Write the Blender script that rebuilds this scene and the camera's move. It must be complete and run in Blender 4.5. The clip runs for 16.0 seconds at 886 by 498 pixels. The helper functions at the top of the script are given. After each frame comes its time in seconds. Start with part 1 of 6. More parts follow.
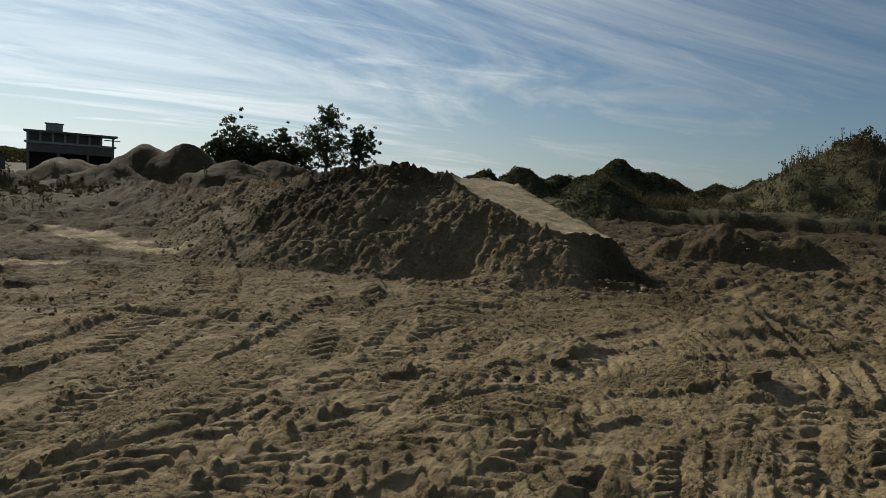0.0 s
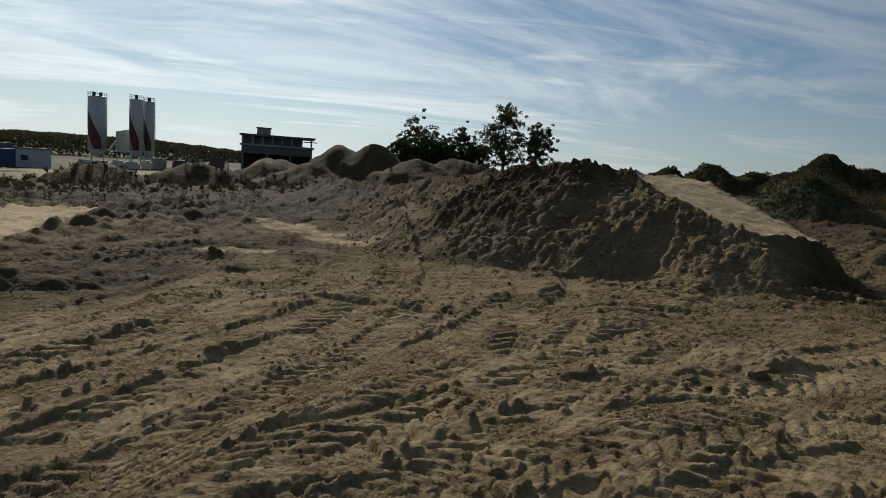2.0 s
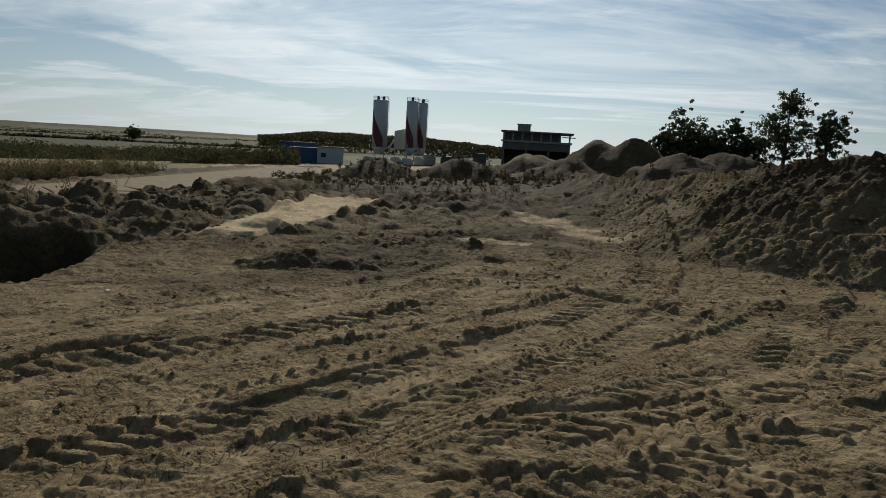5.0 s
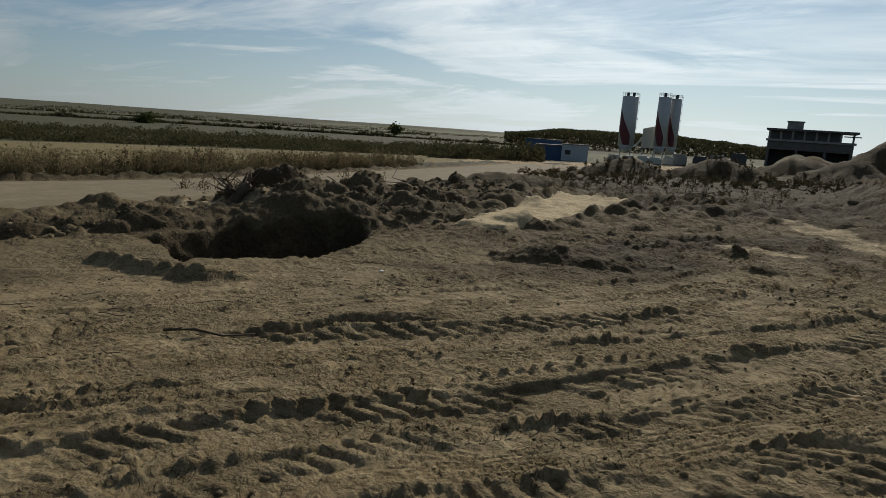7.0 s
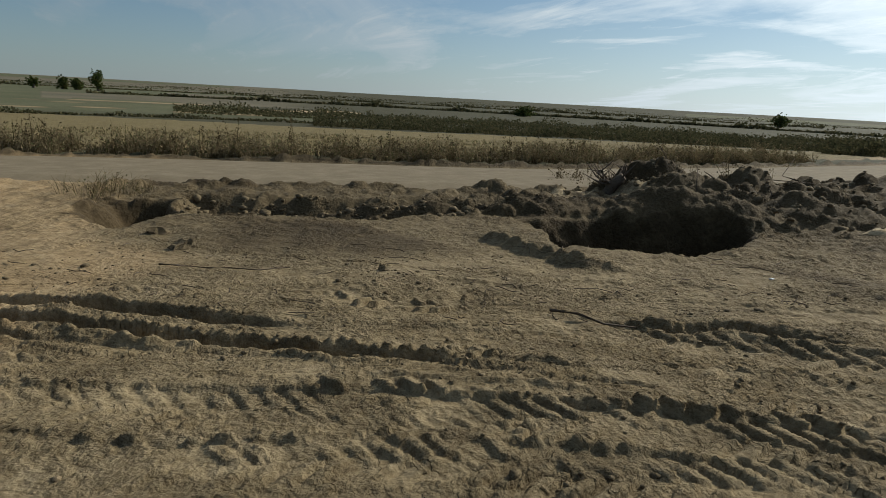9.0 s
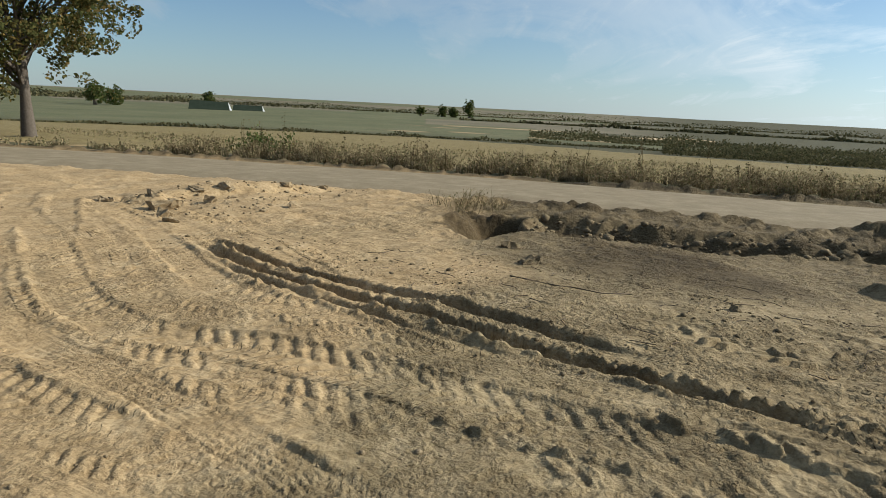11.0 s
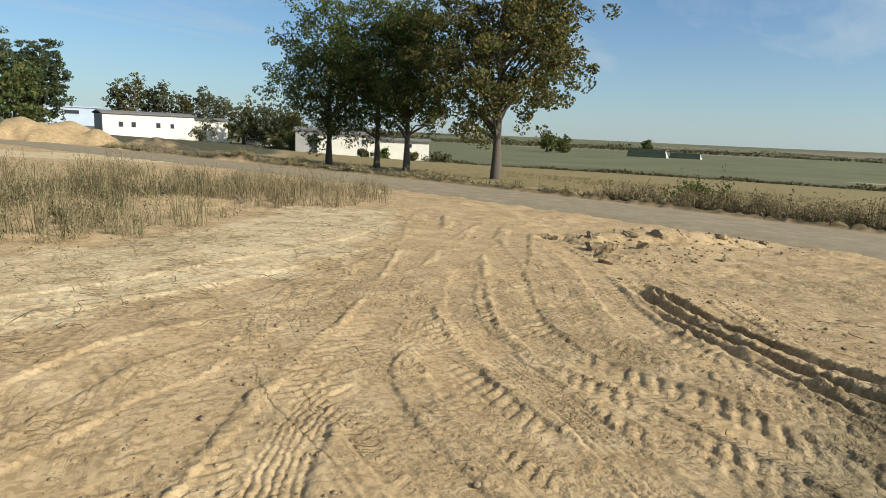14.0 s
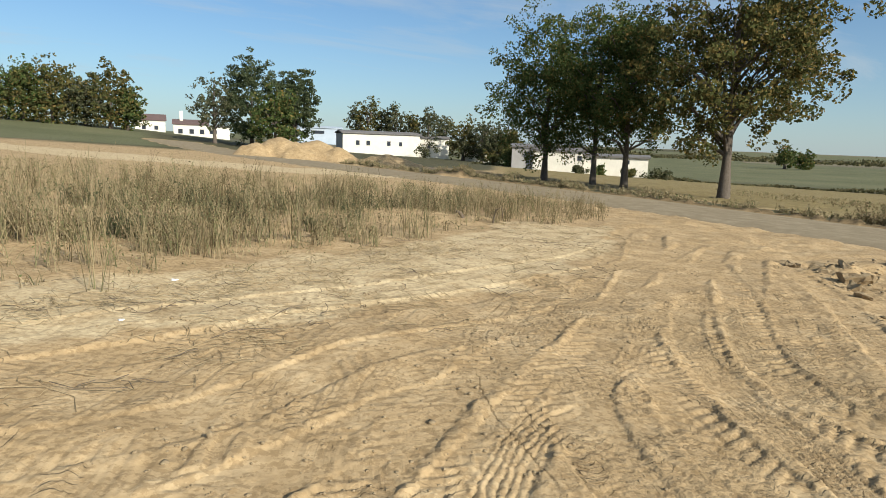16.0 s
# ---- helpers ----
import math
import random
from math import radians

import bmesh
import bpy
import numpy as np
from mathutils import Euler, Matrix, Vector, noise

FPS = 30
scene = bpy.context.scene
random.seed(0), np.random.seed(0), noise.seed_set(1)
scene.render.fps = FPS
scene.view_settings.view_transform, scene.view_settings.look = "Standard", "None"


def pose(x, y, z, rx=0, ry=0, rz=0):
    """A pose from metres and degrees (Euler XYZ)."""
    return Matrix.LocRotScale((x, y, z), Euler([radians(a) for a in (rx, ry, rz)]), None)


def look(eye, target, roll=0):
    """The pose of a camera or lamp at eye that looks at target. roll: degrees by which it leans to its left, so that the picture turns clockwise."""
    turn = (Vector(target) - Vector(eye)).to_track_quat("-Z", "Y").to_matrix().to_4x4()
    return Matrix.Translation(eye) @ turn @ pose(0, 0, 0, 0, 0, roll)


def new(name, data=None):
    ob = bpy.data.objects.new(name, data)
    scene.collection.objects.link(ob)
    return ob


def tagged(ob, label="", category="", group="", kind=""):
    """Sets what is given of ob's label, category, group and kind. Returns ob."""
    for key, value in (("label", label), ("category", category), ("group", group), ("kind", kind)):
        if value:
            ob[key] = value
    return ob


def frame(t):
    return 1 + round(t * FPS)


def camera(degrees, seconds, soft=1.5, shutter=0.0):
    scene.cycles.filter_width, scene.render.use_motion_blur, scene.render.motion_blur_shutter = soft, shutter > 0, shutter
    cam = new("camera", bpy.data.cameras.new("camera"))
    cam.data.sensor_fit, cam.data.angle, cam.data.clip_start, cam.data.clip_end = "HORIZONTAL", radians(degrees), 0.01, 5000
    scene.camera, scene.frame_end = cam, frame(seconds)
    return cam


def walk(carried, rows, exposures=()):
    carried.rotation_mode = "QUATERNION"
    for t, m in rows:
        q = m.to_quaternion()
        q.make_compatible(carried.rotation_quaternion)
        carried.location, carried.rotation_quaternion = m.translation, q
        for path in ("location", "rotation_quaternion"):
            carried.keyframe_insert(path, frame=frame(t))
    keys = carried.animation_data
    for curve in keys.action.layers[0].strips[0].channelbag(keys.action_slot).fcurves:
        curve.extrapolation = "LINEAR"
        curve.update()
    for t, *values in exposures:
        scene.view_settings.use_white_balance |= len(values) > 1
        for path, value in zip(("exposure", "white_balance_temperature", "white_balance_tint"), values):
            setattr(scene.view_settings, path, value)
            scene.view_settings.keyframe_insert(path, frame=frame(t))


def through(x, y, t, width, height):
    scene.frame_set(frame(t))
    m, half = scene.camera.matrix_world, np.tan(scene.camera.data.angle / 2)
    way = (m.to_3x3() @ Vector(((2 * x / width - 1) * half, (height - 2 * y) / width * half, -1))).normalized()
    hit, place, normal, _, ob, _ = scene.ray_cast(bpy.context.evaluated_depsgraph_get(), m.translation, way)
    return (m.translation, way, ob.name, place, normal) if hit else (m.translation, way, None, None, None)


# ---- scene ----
# ---------------------------------------------------------------- camera
cam = camera(68.45, 16.0, soft=0.55)
PATH = [
    (0, (0.000, 0.000, 1.613), (-0.000, 1.989, 1.408), 4.09),
    (0.5, (-0.023, 0.007, 1.603), (-0.156, 1.989, 1.373), 4.31),
    (1, (-0.045, 0.005, 1.601), (-0.318, 1.972, 1.358), 4.13),
    (1.5, (-0.054, 0.005, 1.596), (-0.477, 1.943, 1.343), 3.78),
    (2, (-0.072, 0.003, 1.595), (-0.594, 1.918, 1.347), 3.93),
    (2.5, (-0.089, -0.009, 1.591), (-0.704, 1.877, 1.333), 4.27),
    (3, (-0.098, -0.016, 1.591), (-0.844, 1.821, 1.324), 3.79),
    (3.2, (-0.103, -0.022, 1.590), (-0.888, 1.798, 1.322), 3.83),
    (5.3, (-0.043, -0.088, 1.598), (-1.331, 1.407, 1.274), 3.54),
    (5.5, (-0.053, -0.104, 1.595), (-1.400, 1.336, 1.262), 3.65),
    (6, (-0.092, -0.159, 1.595), (-1.559, 1.154, 1.245), 3.78),
    (6.5, (-0.136, -0.203, 1.591), (-1.726, 0.959, 1.240), 3.70),
    (7, (-0.164, -0.246, 1.591), (-1.835, 0.790, 1.225), 3.94),
    (7.5, (-0.170, -0.312, 1.587), (-1.922, 0.578, 1.215), 3.84),
    (8, (-0.201, -0.389, 1.580), (-2.042, 0.293, 1.196), 2.94),
    (8.5, (-0.213, -0.449, 1.579), (-2.119, 0.003, 1.174), 3.09),
    (9, (-0.237, -0.503, 1.576), (-2.185, -0.478, 1.122), 3.17),
    (9.5, (-0.256, -0.550, 1.571), (-2.176, -0.871, 1.115), 2.79),
    (9.7, (-0.260, -0.567, 1.568), (-2.162, -0.987, 1.115), 2.83),
    (11.8, (-0.181, -0.626, 1.551), (-1.702, -1.855, 1.129), 2.70),
    (12, (-0.169, -0.629, 1.554), (-1.629, -1.930, 1.133), 2.60),
    (12.5, (-0.123, -0.605, 1.574), (-1.411, -2.083, 1.176), 2.39),
    (13, (-0.093, -0.608, 1.577), (-1.204, -2.229, 1.206), 2.50),
    (13.5, (-0.066, -0.606, 1.582), (-0.994, -2.344, 1.236), 2.27),
    (14, (-0.039, -0.608, 1.589), (-0.854, -2.401, 1.238), 2.54),
    (14.5, (-0.001, -0.606, 1.596), (-0.663, -2.463, 1.259), 2.70),
    (15, (0.030, -0.608, 1.598), (-0.462, -2.520, 1.279), 2.26),
    (15.5, (0.055, -0.628, 1.599), (-0.284, -2.571, 1.268), 1.80),
    (16, (0.074, -0.649, 1.598), (-0.126, -2.611, 1.270), 2.05),
]
walk(cam, [(t, look(eye, target, roll)) for t, eye, target, roll in PATH],
     exposures=[(0, -0.50, 6600, 8), (4, -0.68, 6620, 8), (8, -0.58, 6520, 8), (9.0, -0.30, 6350, 7), (9.7, -0.05, 6350, 7), (12, 0.57, 6280, 7), (16, 0.60, 6420, 8)])
# ---------------------------------------------------------------- sky, clouds and sun
SUN_YAW, SUN_UP = 38.0, 29.0        # degrees left of north, degrees above the horizon
SUN_DIR = Vector((-math.sin(radians(SUN_YAW)) * math.cos(radians(SUN_UP)),
                  math.cos(radians(SUN_YAW)) * math.cos(radians(SUN_UP)), math.sin(radians(SUN_UP))))


def build_world():
    w = bpy.data.worlds.new("sky")
    scene.world = w
    w.use_nodes = True
    nt = w.node_tree
    nt.nodes.clear()
    N, L = nt.nodes.new, nt.links.new
    out, bg, sky = N("ShaderNodeOutputWorld"), N("ShaderNodeBackground"), N("ShaderNodeTexSky")
    sky.sky_type, sky.sun_disc = "NISHITA", False
    sky.sun_elevation, sky.sun_rotation = radians(SUN_UP), radians(-SUN_YAW)
    sky.air_density, sky.dust_density, sky.ozone_density = 1.0, 0.35, 2.5
    tc = N("ShaderNodeTexCoord")
    sep = N("ShaderNodeSeparateXYZ")
    L(tc.outputs["Generated"], sep.inputs[0])

    def m(op, a, b=None, c=None, clamp=False):
        n = N("ShaderNodeMath")
        n.operation, n.use_clamp = op, clamp
        for i, v in enumerate((a, b, c)):
            if v is None:
                continue
            if isinstance(v, (int, float)):
                n.inputs[i].default_value = v
            else:
                L(v, n.inputs[i])
        return n.outputs[0]

    # a flat cloud layer seen from below
    up = m("MAXIMUM", sep.outputs[2], 0.0)
    den = m("ADD", up, 0.10)
    comb = N("ShaderNodeCombineXYZ")
    L(m("DIVIDE", sep.outputs[0], den), comb.inputs[0])
    L(m("DIVIDE", sep.outputs[1], den), comb.inputs[1])

    def noise_layer(rot, scale, detail, rough, distort, lo, hi):
        turn = N("ShaderNodeMapping")
        turn.inputs["Rotation"].default_value = (0, 0, radians(rot))
        L(comb.outputs[0], turn.inputs[0])
        mp = N("ShaderNodeMapping")
        mp.inputs["Scale"].default_value = scale
        L(turn.outputs[0], mp.inputs[0])
        no = N("ShaderNodeTexNoise")
        no.inputs["Scale"].default_value = 1.0
        no.inputs["Detail"].default_value = detail
        no.inputs["Roughness"].default_value = rough
        no.inputs["Distortion"].default_value = distort
        L(mp.outputs[0], no.inputs["Vector"])
        mr = N("ShaderNodeMapRange")
        mr.interpolation_type = "SMOOTHSTEP"
        mr.inputs[1].default_value, mr.inputs[2].default_value = lo, hi
        L(no.outputs[0], mr.inputs[0])
        return mr.outputs[0]

    veil = noise_layer(-30, (0.24, 0.44, 1), 9, 0.60, 1.2, 0.34, 0.61)
    streak = noise_layer(-22, (0.40, 1.3, 1), 9, 0.66, 2.6, 0.48, 0.74)
    # thin cirrus is brightest where it stands before the sun
    dot = N("ShaderNodeVectorMath")
    dot.operation = "DOT_PRODUCT"
    L(tc.outputs["Generated"], dot.inputs[0])
    dot.inputs[1].default_value = SUN_DIR
    near = m("POWER", m("MULTIPLY_ADD", dot.outputs["Value"], 0.5, 0.5, True), 6.0)
    # cloud cover is thick toward the sun and thins out away from it
    cover = m("MULTIPLY_ADD", near, 1.5, 0.44, True)
    amount = m("MULTIPLY", m("ADD", m("MULTIPLY", veil, 0.90), m("MULTIPLY", streak, 0.38)), cover, None, True)
    # the layer closes up toward the horizon
    low = m("POWER", m("SUBTRACT", 1.0, up, None, True), 7.0)
    amount = m("MAXIMUM", amount, m("MULTIPLY", low, m("MULTIPLY_ADD", near, 0.4, 0.58, True)))
    glow = m("MULTIPLY_ADD", near, 13.0, 4.1)
    white = N("ShaderNodeVectorMath")
    white.operation = "SCALE"
    white.inputs[0].default_value = (0.86, 0.95, 1.01)
    L(glow, white.inputs["Scale"])
    mix = N("ShaderNodeMix")
    mix.data_type = "RGBA"
    L(amount, mix.inputs["Factor"])
    clear = N("ShaderNodeVectorMath")
    clear.operation = "MULTIPLY"
    clear.inputs[1].default_value = (0.43, 0.61, 0.75)
    L(sky.outputs[0], clear.inputs[0])
    L(clear.outputs[0], mix.inputs["A"])
    L(white.outputs[0], mix.inputs["B"])
    L(mix.outputs["Result"], bg.inputs["Color"])
    bg.inputs["Strength"].default_value = 0.10
    L(bg.outputs[0], out.inputs[0])


build_world()
sun = new("sun", bpy.data.lights.new("sun", "SUN"))
sun.data.energy, sun.data.angle, sun.data.color = 5.0, radians(0.6), (1.0, 0.93, 0.82)
sun.matrix_world = look((0, 0, 60), (Vector((0, 0, 60)) - SUN_DIR)[:])
# ---------------------------------------------------------------- materials
def material(name, build):
    mt = bpy.data.materials.new(name)
    mt.use_nodes = True
    nt = mt.node_tree
    nt.nodes.clear()
    out = nt.nodes.new("ShaderNodeOutputMaterial")
    surface = build(nt)
    nt.links.new(surface, out.inputs["Surface"])
    return mt


def coord(nt, world=True):
    if world:
        return nt.nodes.new("ShaderNodeNewGeometry").outputs["Position"]
    return nt.nodes.new("ShaderNodeTexCoord").outputs["Object"]


def tex_noise(nt, vec, scale, detail=4, rough=0.6, distort=0.0):
    n = nt.nodes.new("ShaderNodeTexNoise")
    n.inputs["Scale"].default_value, n.inputs["Detail"].default_value = scale, detail
    n.inputs["Roughness"].default_value, n.inputs["Distortion"].default_value = rough, distort
    nt.links.new(vec, n.inputs["Vector"])
    return n.outputs[0]


def ramp(nt, fac, stops):
    n = nt.nodes.new("ShaderNodeValToRGB")
    el = n.color_ramp.elements
    while len(el) < len(stops):
        el.new(0.5)
    for e, (p, c) in zip(el, stops):
        e.position, e.color = p, (*c, 1)
    nt.links.new(fac, n.inputs[0])
    return n.outputs[0]


def mixc(nt, fac, a, b, mode="MIX"):
    n = nt.nodes.new("ShaderNodeMix")
    n.data_type, n.blend_type = "RGBA", mode
    for v, k in ((fac, "Factor"), (a, "A"), (b, "B")):
        if isinstance(v, (int, float)):
            n.inputs[k].default_value = v
        elif isinstance(v, tuple):
            n.inputs[k].default_value = (*v, 1)
        else:
            nt.links.new(v, n.inputs[k])
    return n.outputs["Result"]


def calc(nt, op, a, b=0.0, clamp=False):
    n = nt.nodes.new("ShaderNodeMath")
    n.operation, n.use_clamp = op, clamp
    for i, v in enumerate((a, b)):
        if isinstance(v, (int, float)):
            n.inputs[i].default_value = v
        else:
            nt.links.new(v, n.inputs[i])
    return n.outputs[0]


def span(nt, v, lo, hi):
    n = nt.nodes.new("ShaderNodeMapRange")
    n.interpolation_type = "SMOOTHSTEP"
    n.inputs[1].default_value, n.inputs[2].default_value = lo, hi
    nt.links.new(v, n.inputs[0])
    return n.outputs[0]


def attr(nt, name):
    n = nt.nodes.new("ShaderNodeAttribute")
    n.attribute_name = name
    return n.outputs["Fac"]


def bump(nt, height, strength, dist):
    n = nt.nodes.new("ShaderNodeBump")
    n.inputs["Strength"].default_value, n.inputs["Distance"].default_value = strength, dist
    nt.links.new(height, n.inputs["Height"])
    return n.outputs[0]


def principled(nt, color, rough=0.9, metal=0.0, normal=None, spec=0.25):
    p = nt.nodes.new("ShaderNodeBsdfPrincipled")
    for v, k in ((color, "Base Color"), (rough, "Roughness"), (metal, "Metallic"), (spec, "Specular IOR Level")):
        if isinstance(v, (int, float)):
            p.inputs[k].default_value = v
        elif isinstance(v, tuple):
            p.inputs[k].default_value = (*v, 1)
        else:
            nt.links.new(v, p.inputs[k])
    if normal is not None:
        nt.links.new(normal, p.inputs["Normal"])
    return p.outputs[0]


def ground_surface(nt):
    pos = coord(nt)
    big, mid, fine = tex_noise(nt, pos, 0.35, 4), tex_noise(nt, pos, 2.3, 6, 0.65), tex_noise(nt, pos, 38, 6, 0.7)
    grit = tex_noise(nt, pos, 160, 3, 0.7)
    sand = ramp(nt, mid, [(0.30, (0.285, 0.200, 0.104)), (0.52, (0.37, 0.266, 0.143)), (0.72, (0.455, 0.342, 0.196))])
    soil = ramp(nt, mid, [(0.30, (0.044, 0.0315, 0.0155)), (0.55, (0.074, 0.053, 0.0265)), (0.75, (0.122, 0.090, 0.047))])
    loam_and_shade = ramp(nt, mid, [(0.30, (0.158, 0.119, 0.065)), (0.5, (0.25, 0.192, 0.107)), (0.72, (0.355, 0.278, 0.163))])
    pale = ramp(nt, mid, [(0.30, (0.40, 0.306, 0.175)), (0.70, (0.53, 0.425, 0.26))])
    c = mixc(nt, span(nt, calc(nt, "ADD", attr(nt, "loam_and_shade"), calc(nt, "MULTIPLY", calc(nt, "SUBTRACT", big, 0.5), 0.7)), 0.25, 0.75), sand, loam_and_shade)
    # dark soil, together with shade that is painted into the colour
    c = mixc(nt, span(nt, calc(nt, "ADD", attr(nt, "soil_and_shade"), calc(nt, "MULTIPLY", calc(nt, "SUBTRACT", mid, 0.5), 0.9)), 0.2, 0.98), c, soil)
    c = mixc(nt, span(nt, calc(nt, "ADD", attr(nt, "pale"), calc(nt, "MULTIPLY", calc(nt, "SUBTRACT", mid, 0.5), 0.6)), 0.35, 0.65), c, pale)
    straw = ramp(nt, tex_noise(nt, pos, 1.2, 8, 0.75), [(0.3, (0.14, 0.108, 0.046)), (0.5, (0.205, 0.160, 0.070)), (0.7, (0.28, 0.225, 0.108))])
    c = mixc(nt, attr(nt, "stubble"), c, straw)
    grass = ramp(nt, tex_noise(nt, pos, 0.5, 8, 0.7), [(0.3, (0.05, 0.05, 0.025)), (0.55, (0.08, 0.074, 0.037)), (0.75, (0.135, 0.114, 0.06))])
    c = mixc(nt, span(nt, calc(nt, "ADD", attr(nt, "grass"), calc(nt, "MULTIPLY", calc(nt, "SUBTRACT", mid, 0.5), 0.6)), 0.3, 0.7), c, grass)
    green = ramp(nt, tex_noise(nt, pos, 0.05, 4), [(0.35, (0.098, 0.104, 0.050)), (0.65, (0.14, 0.138, 0.072))])
    c = mixc(nt, attr(nt, "green"), c, green)
    tilled = ramp(nt, tex_noise(nt, pos, 0.02, 5), [(0.35, (0.13, 0.115, 0.075)), (0.65, (0.19, 0.165, 0.105))])
    c = mixc(nt, attr(nt, "tilled"), c, tilled)
    c = mixc(nt, calc(nt, "MULTIPLY", span(nt, fine, 0.35, 0.7), 0.35), c, mixc(nt, 1.0, c, (0.62, 0.58, 0.52), "MULTIPLY"))
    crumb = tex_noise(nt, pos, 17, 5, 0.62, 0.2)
    # broken crumbs at two sizes, with sharp gaps between them
    def crumbs(size, seed):
        wob = nt.nodes.new("ShaderNodeVectorMath")
        wob.operation = "MULTIPLY_ADD"
        jit = nt.nodes.new("ShaderNodeTexNoise")
        jit.inputs["Scale"].default_value, jit.inputs["Detail"].default_value = size * 0.6, 3
        nt.links.new(pos, jit.inputs["Vector"])
        nt.links.new(jit.outputs["Color"], wob.inputs[0])
        wob.inputs[1].default_value = (0.9 / size,) * 3
        nt.links.new(pos, wob.inputs[2])
        vo = nt.nodes.new("ShaderNodeTexVoronoi")
        vo.inputs["Scale"].default_value = size
        nt.links.new(wob.outputs[0], vo.inputs["Vector"])
        return calc(nt, "SUBTRACT", 1.0, vo.outputs["Distance"])
    h = calc(nt, "ADD", calc(nt, "MULTIPLY", crumb, 0.9), calc(nt, "ADD", calc(nt, "MULTIPLY", fine, 0.55), calc(nt, "MULTIPLY", grit, 0.2)))
    h = calc(nt, "ADD", h, calc(nt, "ADD", calc(nt, "MULTIPLY", crumbs(19, 1), 0.55), calc(nt, "MULTIPLY", crumbs(46, 2), 0.3)))
    h = calc(nt, "MULTIPLY", h, calc(nt, "ADD", 0.25, calc(nt, "MULTIPLY", span(nt, tex_noise(nt, pos, 1.3, 3, 0.6), 0.36, 0.64), 0.85)))
    smoothed = calc(nt, "SUBTRACT", 1.0, calc(nt, "MULTIPLY", calc(nt, "ADD", attr(nt, "pale"), calc(nt, "SUBTRACT", 1.0, attr(nt, "loam_and_shade")), True), 0.84))
    # gaps between crumbs darkened in the colour, as painted shade
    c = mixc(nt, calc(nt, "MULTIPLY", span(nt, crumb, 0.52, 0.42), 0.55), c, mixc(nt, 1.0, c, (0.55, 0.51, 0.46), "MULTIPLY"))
    # fine tread marks that run along the wheel lines
    fs, fd, fw = attr(nt, "fs"), attr(nt, "fd"), attr(nt, "fw")

    def plane(u, v):
        n = nt.nodes.new("ShaderNodeCombineXYZ")
        for i, w in enumerate((u, v)):
            if isinstance(w, float):
                n.inputs[i].default_value = w
            else:
                nt.links.new(w, n.inputs[i])
        return n.outputs[0]
    sway = tex_noise(nt, plane(calc(nt, "MULTIPLY", fs, 0.5), fd), 1.0, 2)
    jag = tex_noise(nt, pos, 14, 3)
    q = calc(nt, "ADD", calc(nt, "MULTIPLY", fd, 4.3), calc(nt, "ADD", calc(nt, "MULTIPLY", sway, 1.6), calc(nt, "MULTIPLY", jag, 0.12)))
    lane, f = calc(nt, "FLOOR", q), calc(nt, "FRACT", q)
    tone = span(nt, tex_noise(nt, plane(calc(nt, "MULTIPLY", fs, 0.4), calc(nt, "MULTIPLY", lane, 3.7)), 1.0, 2), 0.46, 0.58)
    slant = calc(nt, "MULTIPLY", calc(nt, "ABSOLUTE", calc(nt, "SUBTRACT", f, 0.5)), 1.7)
    g = calc(nt, "FRACT", calc(nt, "ADD", calc(nt, "MULTIPLY", fs, 12.5), calc(nt, "ADD", slant, calc(nt, "MULTIPLY", jag, 0.9))))
    bars = calc(nt, "MULTIPLY", span(nt, g, 0.0, 0.10), span(nt, g, 0.66, 0.52))
    bars = calc(nt, "MULTIPLY", bars, calc(nt, "MULTIPLY", span(nt, f, 0.06, 0.16), span(nt, f, 0.94, 0.84)))
    ribs = tex_noise(nt, plane(calc(nt, "MULTIPLY", fs, 1.1), calc(nt, "MULTIPLY", fd, 32.0)), 1.0, 3, 0.6)
    marks = calc(nt, "ADD", calc(nt, "MULTIPLY", calc(nt, "MULTIPLY", bars, tone), 0.85), calc(nt, "MULTIPLY", ribs, 0.45))
    worn = calc(nt, "MULTIPLY", span(nt, tex_noise(nt, pos, 0.9, 3), 0.42, 0.60), calc(nt, "ADD", 0.45, calc(nt, "MULTIPLY", attr(nt, "loam_and_shade"), 0.55)))
    tread = bump(nt, calc(nt, "MULTIPLY", calc(nt, "MULTIPLY", marks, fw), worn), 1.0, 0.027)
    grain = nt.nodes.new("ShaderNodeBump")
    grain.inputs["Strength"].default_value, grain.inputs["Distance"].default_value = 1.0, 0.040
    nt.links.new(calc(nt, "MULTIPLY", h, smoothed), grain.inputs["Height"])
    nt.links.new(tread, grain.inputs["Normal"])
    return principled(nt, c, 0.95, 0, grain.outputs[0], 0.15)


def plain(name, stops, scale=6, rough=0.8, bump_size=0.004, spec=0.25, metal=0.0, world=False):
    def build(nt):
        v = coord(nt, world)
        n = tex_noise(nt, v, scale, 6, 0.65)
        f = tex_noise(nt, v, scale * 9, 4, 0.7)
        c = ramp(nt, calc(nt, "ADD", calc(nt, "MULTIPLY", n, 0.7), calc(nt, "MULTIPLY", f, 0.3)), stops)
        return principled(nt, c, rough, metal, bump(nt, f, 0.6, bump_size), spec)
    return material(name, build)


